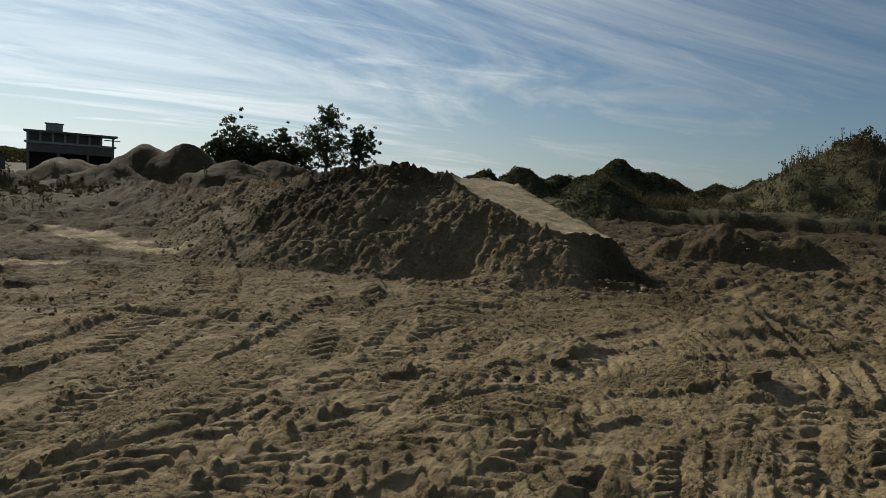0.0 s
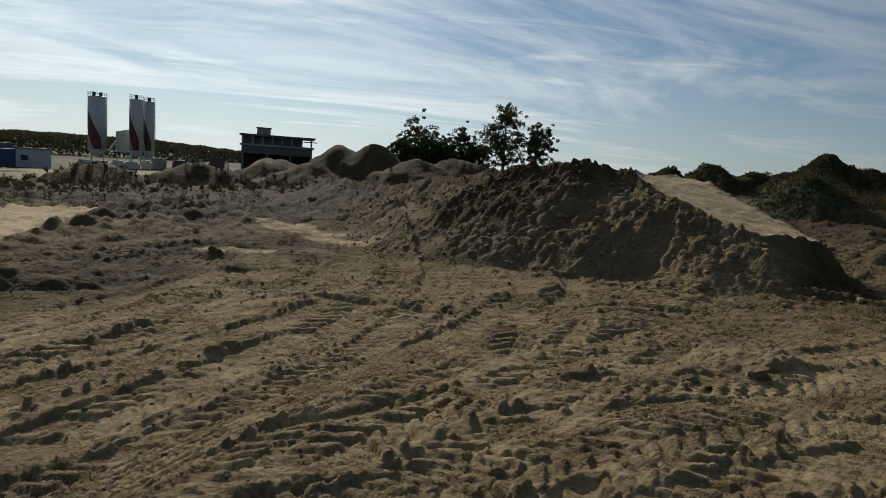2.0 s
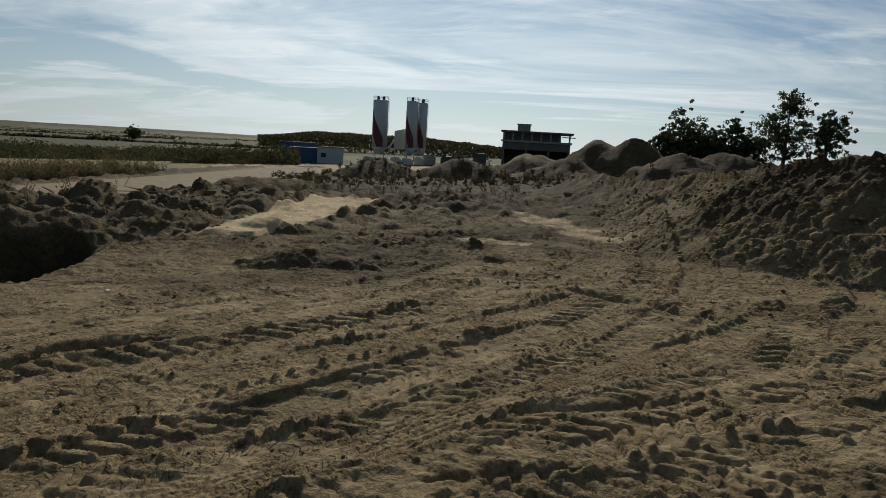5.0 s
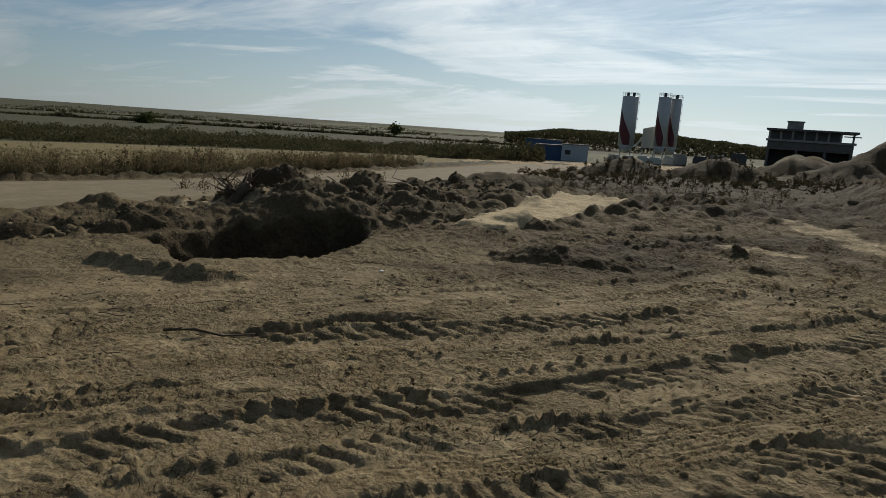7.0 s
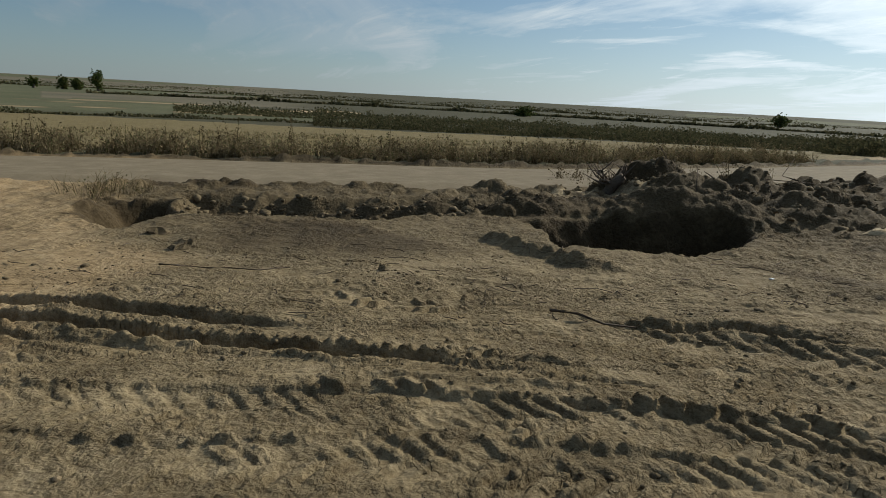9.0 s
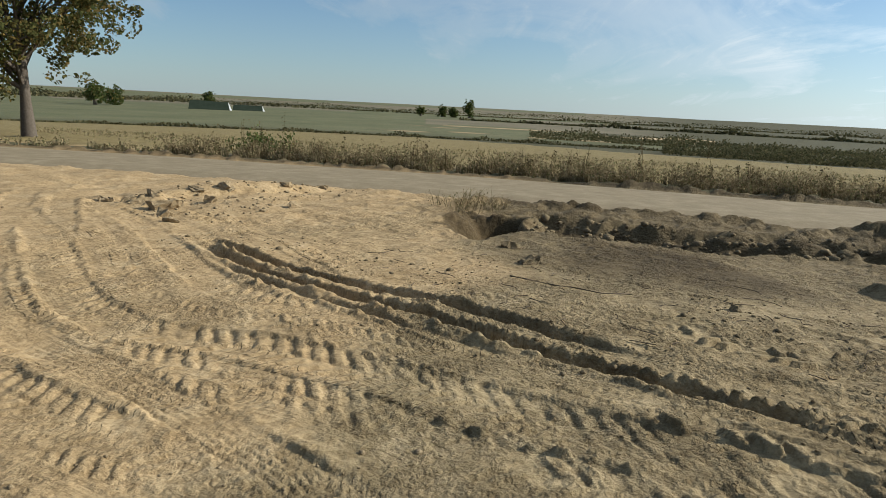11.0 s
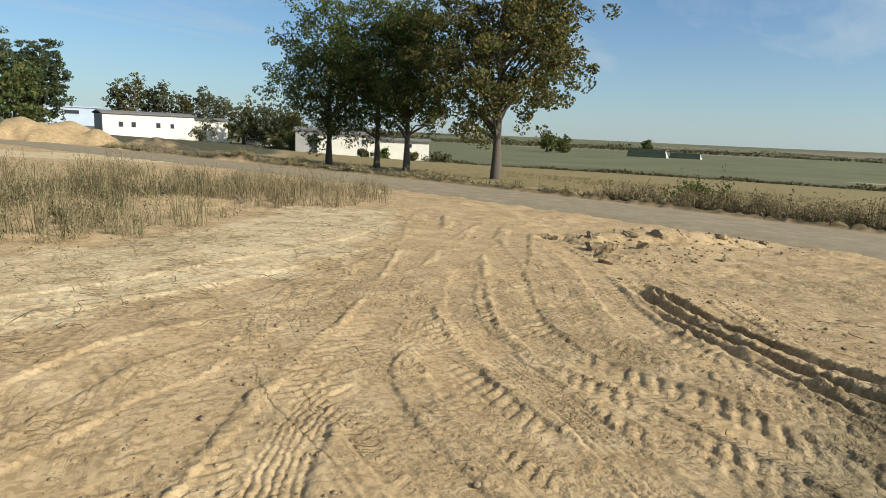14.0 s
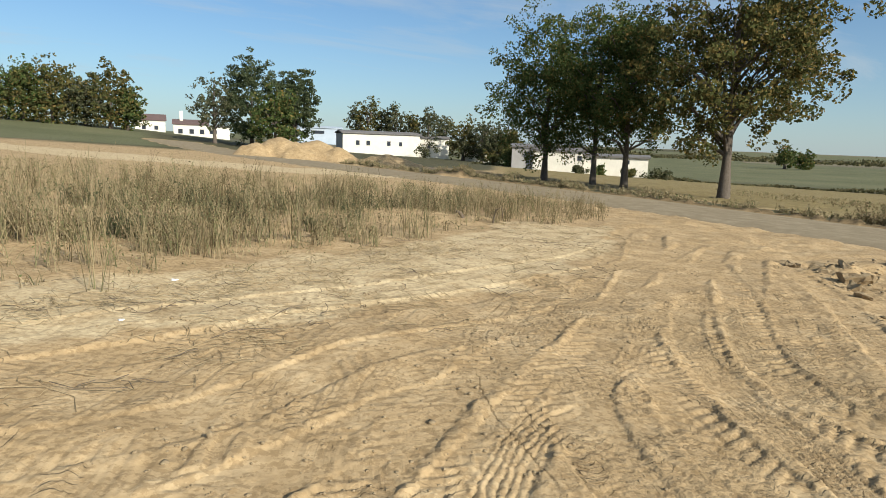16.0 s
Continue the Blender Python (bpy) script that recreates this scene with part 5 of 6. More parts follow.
for k, (az, el, w, mt) in enumerate([(18.2, 3.9, 4.4, M_LEAF_PALE), (16.8, 2.8, 4.6, M_LEAF_DARK), (14.3, 3.55, 3.2, M_LEAF_DARK), (12.6, 2.4, 4.0, M_LEAF_DARK), (15.6, 2.3, 4.4, M_LEAF_DARK), (19.4, 2.5, 3.2, M_LEAF_DARK)]):
    far_tree(az, 92, el, w, mt, "dark tree standing behind earth heaps", 80 + k, 0.05, 46, 100, 0.16, group="trees behind the heaps")
far_tree(10.5, 88, 5.5, 5.0, M_LEAF_DARK, "tall dark tree with an airy crown behind the heaps", 90, 0.16, 60, 170, 0.12, group="trees behind the heaps")
far_tree(7.75, 86, 4.05, 3.6, M_LEAF_DARK, "small round dark tree behind the heaps", 91, 0.30, 44, 150, 0.12, group="trees behind the heaps")
for k, (az, d, el, w) in enumerate([(147.0, 300, 0.26, 7), (145.7, 310, 0.1, 7), (117.2, 400, 0.42, 6), (118.6, 405, -0.1, 5), (119.5, 410, -0.05, 5), (121.4, 400, -0.2, 4), (138.8, 420, 0.12, 6), (83.0, 300, -0.55, 6), (63, 420, 0.0, 7)]):
    far_tree(az, d, el, w, M_LEAF, "lone dark tree in the distant fields", 100 + k, 0.10, 30, 70, 0.40, group="lone trees in the fields")


# ---------------------------------------------------------------- hedges, thickets and far woods
def belt(az0, az1, r0, r1, n, h, seed, lumpy=18.0, width_noise=0.5):
    """Leaf places in a belt of shrubs between two bearings, low and high in turn."""
    rng = np.random.default_rng(seed)
    az, rr = rng.uniform(az0, az1, n), r0 + (r1 - r0) * rng.uniform(0, 1, n)
    x, y = -0.08 - rr * np.sin(np.radians(az)), -0.3 + rr * np.cos(np.radians(az))
    z = base_height(x, y)
    top = h * np.clip(0.35 + 0.75 * fbm(x, y, lumpy, 3, seed), 0.08, 1.3)
    return np.column_stack([x, y, z + top * rng.beta(1.4, 1.1, n)])


foliage_stuff("thicket", belt(50.5, 101, 93, 122, 36000, 2.4, 201, 7.0), 0.19, M_SCRUB, "dense brown-green scrub beyond the stubble field", "scrub", 301)
foliage_stuff("thicket", belt(50, 60, 70, 95, 14000, 2.7, 202, 5.0), 0.17, M_SCRUB, "dark scrub beside the gravel road", "scrub", 302)
foliage_stuff("hedge", belt(50, 112, 150, 185, 18000, 2.6, 203, 11.0), 0.30, M_SCRUB, "dark hedge across the far meadow", "hedge", 303)
foliage_stuff("hedge", belt(98, 172, 119, 122, 5000, 1.0, 204, 8.0), 0.25, M_SCRUB, "low ragged hedge along the field's edge", "hedge", 304)
foliage_stuff("far_trees", np.vstack([belt(52, 118, 330, 334, 2600, 2.4, 205, 25.0), belt(60, 176, 520, 528, 4500, 3.6, 206, 60.0), belt(45, 178, 900, 912, 4500, 6.0, 207, 90.0), belt(45, 178, 1500, 1520, 4500, 9.0, 209, 150.0)]), 1.1, M_SCRUB, "far hedgerows and copses across the plain", "woodland", 305)
foliage_stuff("far_trees", belt(140, 178, 620, 700, 6000, 9.0, 208, 60.0), 1.3, M_SCRUB, "distant wooded rise behind the green field", "woodland", 306)
ridge_rng = np.random.default_rng(9)
raz, rrr = ridge_rng.uniform(31, 53.6, 15000), ridge_rng.uniform(330, 400, 15000)
rtop = 1.6 + rrr * np.tan(np.radians(0.62 * smooth(53.6 - raz, 0, 5.5) * (0.9 + 0.16 * vnoise(raz / 1.3, raz * 0, 5)) - 0.35 * smooth(40 - raz, 0, 7)))
foliage_stuff("wooded_ridge", np.column_stack([-rrr * np.sin(np.radians(raz)), rrr * np.cos(np.radians(raz)), -6 + (rtop + 6) * ridge_rng.beta(2.0, 0.8, 15000)]), 0.8, M_SCRUB, "long dark wooded ridge behind the silos", "woodland", 307)


# ---------------------------------------------------------------- cover of the overgrown heaps to the north
def cover(name, patches, n, mat, label, seed, leaf=0.09, tall=0.5):
    rng = np.random.default_rng(seed)
    out = []
    for az, d, rx in patches:
        px, py = polar(az, d)
        q = np.column_stack([px + rng.normal(0, rx * 0.55, n), py + rng.normal(0, rx * 0.55, n)])
        z, c = ground_height(q[:, 0], q[:, 1])
        tall_here = tall * np.clip(0.4 + 1.0 * fbm(q[:, 0], q[:, 1], 1.3, 2, seed), 0.05, 1.6)
        out.append(np.column_stack([q, z + tall_here * rng.beta(1.2, 1.6, n)]))
    return foliage_stuff(name, np.vstack(out), leaf, mat, label, "bushes", seed)


cover("bushes", [(-3.2, 47, 2.4), (-6.6, 48, 3.0), (-9.6, 50, 3.2), (-12.2, 48, 2.6), (-14.5, 47, 3.2), (-17.4, 47, 2.4), (-19, 48, 2.2), (-22.2, 42, 2.6), (-25, 41, 2.8)], 3000, M_SCRUB, "dark bushes grown over old earth heaps", 401, 0.085, 0.34)
cover("bushes", [(-12.8, 25, 1.6)], 1800, M_LEAF_DARK, "low dark bush behind the sandy ramp", 402, 0.06, 0.4)
cover("bushes", [(-32.2, 34.5, 1.5), (-33.6, 34, 1.4)], 3000, M_SCRUB, "dark bushes on top of a grassy heap", 403, 0.07, 0.7)

HILL = [polar(-20, 27.5), polar(-26, 26.5), polar(-33, 26), polar(-46, 27), polar(-50, 40), polar(-36, 42), polar(-28, 40), polar(-20, 36)]
weeds("dry_grass", scatter(HILL, 2600, 21), M_WEED_DARK, "tall brown dry grass covering a heap", 501, (0.14, 0.36), (3, 5), 0.012, 1, 0.05, 0.35, "grass")
weeds("dry_grass", scatter([polar(-11, 25), polar(-20, 24.5), polar(-20, 34), polar(-11, 34)], 1800, 22), M_WEED_DARK, "brown dry grass on the terrace behind the bank", 502, (0.18, 0.42), (3, 6), 0.011, 1, 0.045, 0.3, "grass")
weeds("tall_weeds", scatter([polar(-26, 31), polar(-29, 29.5), polar(-37, 29), polar(-37, 38), polar(-27, 38)], 150, 23), M_WEED_DARK, "tall dry stalks along the top of a heap", 503, (0.5, 1.0), (2, 4), 0.012, 4, 0.05, 0.12)

# ---------------------------------------------------------------- weeds by the road and on the waste ground
def verge_points(n, seed, off0, off1, s0, s1, lumpy=1.6):
    """Places along the far side of the road, in uneven tufts."""
    rng = np.random.default_rng(seed)
    t = np.gradient(ROAD_AXIS, axis=0)
    t /= np.linalg.norm(t, axis=1)[:, None]
    out = []
    while len(out) < n:
        k = rng.integers(0, len(ROAD_AXIS) - 1)
        p = ROAD_AXIS[k] + (ROAD_AXIS[k + 1] - ROAD_AXIS[k]) * rng.uniform()
        if not (s0 < p[1] < s1):
            continue
        o = ROAD_WIDE + rng.uniform(off0, off1)
        q = p + np.array([t[k][1], -t[k][0]]) * o
        if vnoise(np.array([q[0] / lumpy]), np.array([q[1] / lumpy]), 77)[0] > rng.uniform(-0.40, 0.45):
            out.append(q)
    return np.array(out)


weeds("roadside_weeds", verge_points(2900, 31, 0.9, 4.4, -24, 24), M_WEED_DRY, "grey and tan dry weeds along the road's far verge", 511, (0.28, 0.9), (4, 8), 0.010, 3, 0.05, 0.3)
weeds("roadside_weeds", verge_points(150, 32, 1.2, 4.0, -22, 26), M_WEED_DARK, "tall brown dock stalks standing above the verge", 512, (0.7, 1.4), (2, 4), 0.011, 9, 0.045, 0.12)
weeds("roadside_weeds", verge_points(900, 33, 0.6, 2.6, -62, -24), M_WEED, "short dry grass under the roadside trees", 513, (0.15, 0.5), (5, 9), 0.012, 4, 0.05, 0.3)
weeds("stubble", scatter([polar(60, 40), polar(75, 34), polar(92, 33), polar(108, 34), polar(125, 38), polar(140, 46), polar(152, 56), polar(152, 70), polar(130, 60), polar(100, 58), polar(70, 60)], 3600, 34), M_WEED, "short golden stubble on a harvested field", 514, (0.12, 0.28), (3, 5), 0.014, 1, 0.05, 0.25, "stubble")


WASTE = [(5.0, -5.2), (3.0, -7.0), (1.5, -8.8), (-0.4, -11.8), (-2.0, -16.0), (-5.6, -20.0), (-7.6, -24), (-4, -27), (3, -29), (12, -26), (22, -24), (30, -18), (14, -7)]


def weedy(x, y):
    return np.clip(-0.05 + 2.2 * fbm(x, y, 2.0, 3, 88), 0.0, 1) * (0.25 + 0.75 * smooth(-np.hypot(x, y), -26, -12)) * (0.15 + 0.85 * smooth(inside(x, y, WASTE), 0.0, 2.2))


weeds("dry_weeds", scatter(WASTE, 1750, 35, weedy), M_WEED, "grey-tan dry weeds on sandy waste ground", 521, (0.25, 0.9), (6, 11), 0.005, 4, 0.015, 0.30)
weeds("dry_weeds", scatter(WASTE, 620, 36, weedy), M_WEED_DARK, "taller brown weed stalks among the dry growth", 522, (0.5, 0.95), (3, 7), 0.006, 9, 0.018, 0.16)
weeds("dry_grass", scatter([(5.4, -5.6), (2.6, -7.6), (0.8, -9.6), (-1.0, -12.6), (-3.2, -16.6), (-6.6, -20.2), (-8.4, -25), (0, -34), (14, -34), (34, -22), (16, -6)], 2400, 41), M_WEED, "short pale dry grass on sand", 527, (0.08, 0.3), (4, 8), 0.006, 1, 0.02, 0.5, "grass")
weeds("dry_weeds", scatter([polar(174, 15.5), polar(166, 17), polar(160.5, 21), polar(161, 26.5), polar(175, 27)], 240, 42), M_WEED_DRY, "brown and olive weeds beside the gravel road", 528, (0.25, 0.75), (4, 8), 0.007, 7, 0.02, 0.3)
weeds("green_weeds", scatter([(4.2, -10.5), (1.5, -12), (-2.6, -18.5), (-7.4, -22), (-6, -25), (3, -22), (9, -14)], 260, 37, weedy), M_LEAF_PALE, "dull green weeds among the dry growth", 523, (0.3, 0.6), (4, 8), 0.006, 10, 0.02, 0.2)
weeds("dry_tuft", np.column_stack([np.random.default_rng(5).normal(-12.7, 0.5, 34), np.random.default_rng(6).normal(-6.9, 0.35, 34)]), M_WEED_DRY, "tuft of dry twigs above a small pit", 524, (0.2, 0.5), (5, 9), 0.006, 1, 0.02, 0.7)
weeds("dry_weeds", scatter([polar(20, 32), polar(40, 30), polar(52, 30), polar(52, 46), polar(36, 46), polar(20, 40)], 520, 38), M_WEED_DARK, "scattered dry weeds on rough ground", 525, (0.12, 0.4), (4, 8), 0.012, 6, 0.05, 0.25)
weeds("dry_weeds", np.vstack([scatter([polar(62, 18), polar(82, 18.5), polar(80, 21), polar(64, 22)], 60, 39), scatter([polar(30, 22), polar(50, 22), polar(50, 28), polar(30, 28)], 70, 40)]), M_WEED_DARK, "thin dry weeds on heaps of clods", 526, (0.2, 0.5), (3, 6), 0.007, 4, 0.03, 0.4)

shed_rng = np.random.default_rng(66)
for k, (az, d, w, h) in enumerate([(163.0, 108, 1.5, 1.3), (161.2, 110, 1.6, 1.5), (158.6, 110, 1.3, 1.4), (156.4, 112, 2.2, 1.6), (168.9, 120, 2.2, 2.6), (170.2, 124, 2.4, 3.2), (176.2, 150, 2.6, 2.6)]):
    sx, sy = polar(az, d)
    sb = thing("bush", pose(sx, sy, height_at(sx, sy)), "rounded green bush against a low shed", "bush", "bushes by the sheds")
    pts = np.vstack([np.array([shed_rng.normal(0, w * 0.4), shed_rng.normal(0, w * 0.3), abs(shed_rng.normal(h * 0.5, h * 0.22))]) + shed_rng.normal(0, 0.2 * w / 1.5, (40, 3)) for _ in range(16)])
    pts[:, 2] = np.abs(pts[:, 2])
    lv, lf = leaf_quads(pts, 0.2, shed_rng)
    mesh_part("foliage", numpy_mesh("foliage", lv, lf, (M_LEAF_PALE, M_LEAF, M_LEAF_RUST)[k % 3], False), sb)
    sbm = bmesh.new()
    for j in range(4):
        tube(sbm, [(0, 0, -0.1), (0.2 * math.cos(j * 1.6), 0.2 * math.sin(j * 1.6), h * 0.35), (0.4 * w * math.cos(j * 1.6), 0.4 * w * math.sin(j * 1.6), h * 0.7)], [0.05, 0.03, 0.01], 5)
    part("stem", sbm, M_TWIG, sb)

bx, by = polar(134.7, 34)
bush_rng = np.random.default_rng(55)
bush_pts = []
for _ in range(26):
    c0 = np.array([bush_rng.normal(0, 0.75), bush_rng.normal(0, 0.5), abs(bush_rng.normal(0.55, 0.25))])
    bush_pts.append(c0 + bush_rng.normal(0, 0.17, (60, 3)))
bush = thing("bush", pose(bx, by, height_at(bx, by)), "dark green leafy bush on the road's verge", "bush")
bv, bf = leaf_quads(np.vstack(bush_pts), 0.075, bush_rng)
mesh_part("foliage", numpy_mesh("foliage", bv, bf, M_LEAF, False), bush)
bmb = bmesh.new()
for k in range(7):
    a = k * 0.9
    tube(bmb, [(0, 0, -0.05), (0.25 * math.cos(a), 0.2 * math.sin(a), 0.35), (0.6 * math.cos(a), 0.4 * math.sin(a), 0.75)], [0.018, 0.012, 0.004], 5)
part("stem", bmb, M_TWIG, bush)
# ---------------------------------------------------------------- concrete plant
def facing(az, dist, z=None):
    """A pose whose y axis points away from the walk, standing on the ground there."""
    x, y = polar(az, dist)
    return pose(x, y, height_at(x, y) - 0.1 if z is None else z, 0, 0, az)


def cylinder(bm, x, y, z0, z1, r, n=20, r1=None):
    r1 = r if r1 is None else r1
    lo = [bm.verts.new((x + r * math.cos(k * 2 * math.pi / n), y + r * math.sin(k * 2 * math.pi / n), z0)) for k in range(n)]
    hi = [bm.verts.new((x + r1 * math.cos(k * 2 * math.pi / n), y + r1 * math.sin(k * 2 * math.pi / n), z1)) for k in range(n)]
    for k in range(n):
        f = bm.faces.new((lo[k], lo[(k + 1) % n], hi[(k + 1) % n], hi[k]))
        f.smooth = True
    bm.faces.new(hi)
    bm.faces.new(lo[::-1])
    return bm


def silo(az, dist, top_el, wide, filters, label):
    x, y = polar(az, dist)
    z0 = height_at(x, y)
    h = 1.6 + dist * math.tan(radians(top_el)) - z0
    root = thing("silo", pose(x, y, z0, 0, 0, az), label, "silo", "silos of the concrete plant")
    r = wide / 2
    bm = bmesh.new()
    cylinder(bm, 0, 0, 3.6, h - 0.35, r, 28)
    cylinder(bm, 0, 0, h - 0.35, h - 0.2, r, 28, r * 0.8)
    cylinder(bm, 0, 0, 1.4, 3.6, 0.35, 28, r)
    part("shell", bm, M_STEEL_WHITE, root)
    # slanting red band, a thin painted plate bent round the shell
    bm = bmesh.new()
    n, rb = 22, r + 0.02
    a0, a1 = (-3.05, -1.15)
    vs = []
    for k in range(n + 1):
        a = a0 + (a1 - a0) * k / n
        zt = h * (0.86 - 0.50 * k / n)
        vs.append((bm.verts.new((rb * math.cos(a), rb * math.sin(a), max(3.7, zt - h * 0.36))), bm.verts.new((rb * math.cos(a), rb * math.sin(a), zt))))
    for p, q in zip(vs, vs[1:]):
        bm.faces.new((p[0], q[0], q[1], p[1]))
    part("red_band", bm, M_STEEL_RED, root, "dark red painted band")
    for k in range(4):
        a = math.pi / 4 + k * math.pi / 2
        part("leg", boxed((0.88 * r * math.cos(a) - 0.14, 0.88 * r * math.sin(a) - 0.14, -0.2), (0.88 * r * math.cos(a) + 0.14, 0.88 * r * math.sin(a) + 0.14, 4.2)), M_STEEL_WHITE, root)
    bm = bmesh.new()
    for k in range(16):
        a, b = k * math.pi / 8, (k + 1) * math.pi / 8
        for zz in (h + 0.35, h + 0.8):
            tube(bm, [(r * math.cos(a), r * math.sin(a), zz), (r * math.cos(b), r * math.sin(b), zz)], [0.035, 0.035], 4)
        tube(bm, [(r * math.cos(a), r * math.sin(a), h - 0.35), (r * math.cos(a), r * math.sin(a), h + 0.8)], [0.03, 0.03], 4)
    part("railing", bm, M_STEEL_DARK, root)
    for fx in filters:
        f = part("dust_filter", cylinder(bmesh.new(), fx * r, 0, h - 0.25, h + 0.75, 0.42, 14), M_STEEL_DARK, root, "dark steel dust filter")
        part("cap", cylinder(bmesh.new(), fx * r, 0, h + 0.75, h + 0.9, 0.5, 14, 0.2), M_STEEL_DARK, f)
    bm = bmesh.new()
    for side in (-0.25, 0.25):
        tube(bm, [(r + 0.18, side, 1.0), (r + 0.18, side, h + 0.4)], [0.04, 0.04], 4)
    for k in range(int(h / 0.6)):
        tube(bm, [(r + 0.18, -0.25, 1.2 + k * 0.6), (r + 0.18, 0.25, 1.2 + k * 0.6)], [0.03, 0.03], 4)
    part("ladder", bm, M_STEEL_DARK, root)


silo(43.40, 200, 3.62, 4.6, (-0.35, 0.35), "tall white steel silo with a dark red band")
silo(40.70, 199, 3.70, 3.5, (0.0,), "tall white steel silo beside a steel tower")
silo(39.80, 201, 3.60, 3.0, (0.0,), "narrow white and red steel silo")
hop = thing("batching_tower", facing(41.6, 203), "pale steel batching tower between the silos", "plant")
bm = bmesh.new()
box(bm, (-1.9, -1.6, 3.2), (1.9, 1.6, 9.6), 0.1)
for v in bm.verts:
    if v.co.z > 9 and v.co.x < 0:
        v.co.z -= 0.9
part("housing", bm, M_CREAM, hop)
part("platform", boxed((-3.4, -1.8, 2.9), (3.2, 1.8, 3.15)), M_STEEL_DARK, hop)
for lx in (-1.6, 1.6):
    for ly in (-1.4, 1.4):
        part("leg", boxed((lx - 0.15, ly - 0.15, -0.2), (lx + 0.15, ly + 0.15, 3.3)), M_STEEL_WHITE, hop)
bm = bmesh.new()
tube(bm, [(-3.6, 0, 3.2), (-1.8, 0, 6.2)], [0.28, 0.28], 6)
tube(bm, [(-4.2, 0.5, 3.2), (-1.8, 0.5, 5.4)], [0.16, 0.16], 6)
part("screw_conveyor", bm, M_STEEL_WHITE, hop)


# ---------------------------------------------------------------- the unfinished block
BX, BY = polar(29.9, 125)
UP = 1.6 + 125 * math.tan(radians(1.55)) - height_at(BX, BY) + 0.1 - 5.2
blk = thing("industrial_building", facing(29.9, 125), "grey two-storey concrete building with an open upper floor", "building")
part("wall", boxed((-6.2, 0, 2.0 + UP), (6.4, 9, 3.4 + UP)), M_BLOCK, blk)
part("back_wall", boxed((-6.2, 4.6, 0), (6.4, 9, 2.0 + UP)), M_BLOCK, blk)
for px in (-6.2, -1.9, 2.3, 6.0):
    part("pier", boxed((px, 0, 0), (px + 0.4, 4.6, 2.0 + UP)), M_BLOCK, blk)
part("floor_slab", boxed((-6.5, -0.3, 3.4 + UP), (6.7, 9.3, 3.75 + UP)), M_CONCRETE, blk)
for k in range(8):
    part("column", boxed((-6.2 + k * 1.75, 0, 3.75 + UP), (-5.9 + k * 1.75, 0.35, 5.2 + UP)), M_CONCRETE, blk)
part("upper_wall", boxed((-6.0, 0.9, 3.75 + UP), (4.6, 8.6, 5.2 + UP)), M_ROOF, blk)
part("roof", boxed((-6.6, -0.5, 5.2 + UP), (6.9, 9.4, 5.5 + UP)), M_ROOF, blk)
hatch = part("roof_house", boxed((-3.6, 1.2, 5.5 + UP), (-1.2, 4.0, 6.7 + UP), 0.05), M_CONCRETE, blk, "pale concrete roof house")
part("cover", boxed((-3.75, 1.05, 6.7 + UP), (-1.05, 4.15, 6.85 + UP)), M_CONCRETE, hatch)
part("canopy", boxed((4.8, -1.5, 4.6 + UP), (7.2, -0.5, 4.75 + UP)), M_STEEL_DARK, blk)


# ---------------------------------------------------------------- site cabins and stacks
def cabin(az, dist, w, h, wall, roof, label, win, ry=0):
    root = thing("site_cabin", facing(az, dist) @ pose(0, 0, 0, 0, 0, ry), label, "cabin", "site cabins")
    part("body", boxed((-w / 2, 0, 0.15), (w / 2, 2.5, h), 0.04), wall, root)
    part("roof", boxed((-w / 2 - 0.12, -0.12, h), (w / 2 + 0.12, 2.62, h + 0.14)), roof, root)
    part("base_rail", boxed((-w / 2, 0.05, 0), (w / 2, 2.45, 0.15)), M_STEEL_DARK, root)
    for wx in win:
        wd = part("window", boxed((wx - 0.5, -0.04, 1.1), (wx + 0.5, 0.0, 1.95)), M_STEEL_WHITE, root)
        part("pane", boxed((wx - 0.43, -0.05, 1.17), (wx + 0.43, -0.03, 1.88)), M_GLASS_DARK, wd)
    return root


cabin(47.5, 108, 4.2, 2.75, M_STEEL_WHITE, M_ROOF, "white site cabin with a dark roof beside the road", (-1.1,))
cabin(49.7, 109, 4.2, 2.6, M_STEEL_BLUE, M_STEEL_DARK, "blue steel site container beside a white cabin", ())
cabin(50.2, 116, 6.0, 3.6, M_STEEL_BLUE, M_STEEL_DARK, "blue open-sided shed behind the containers", (0.5,))
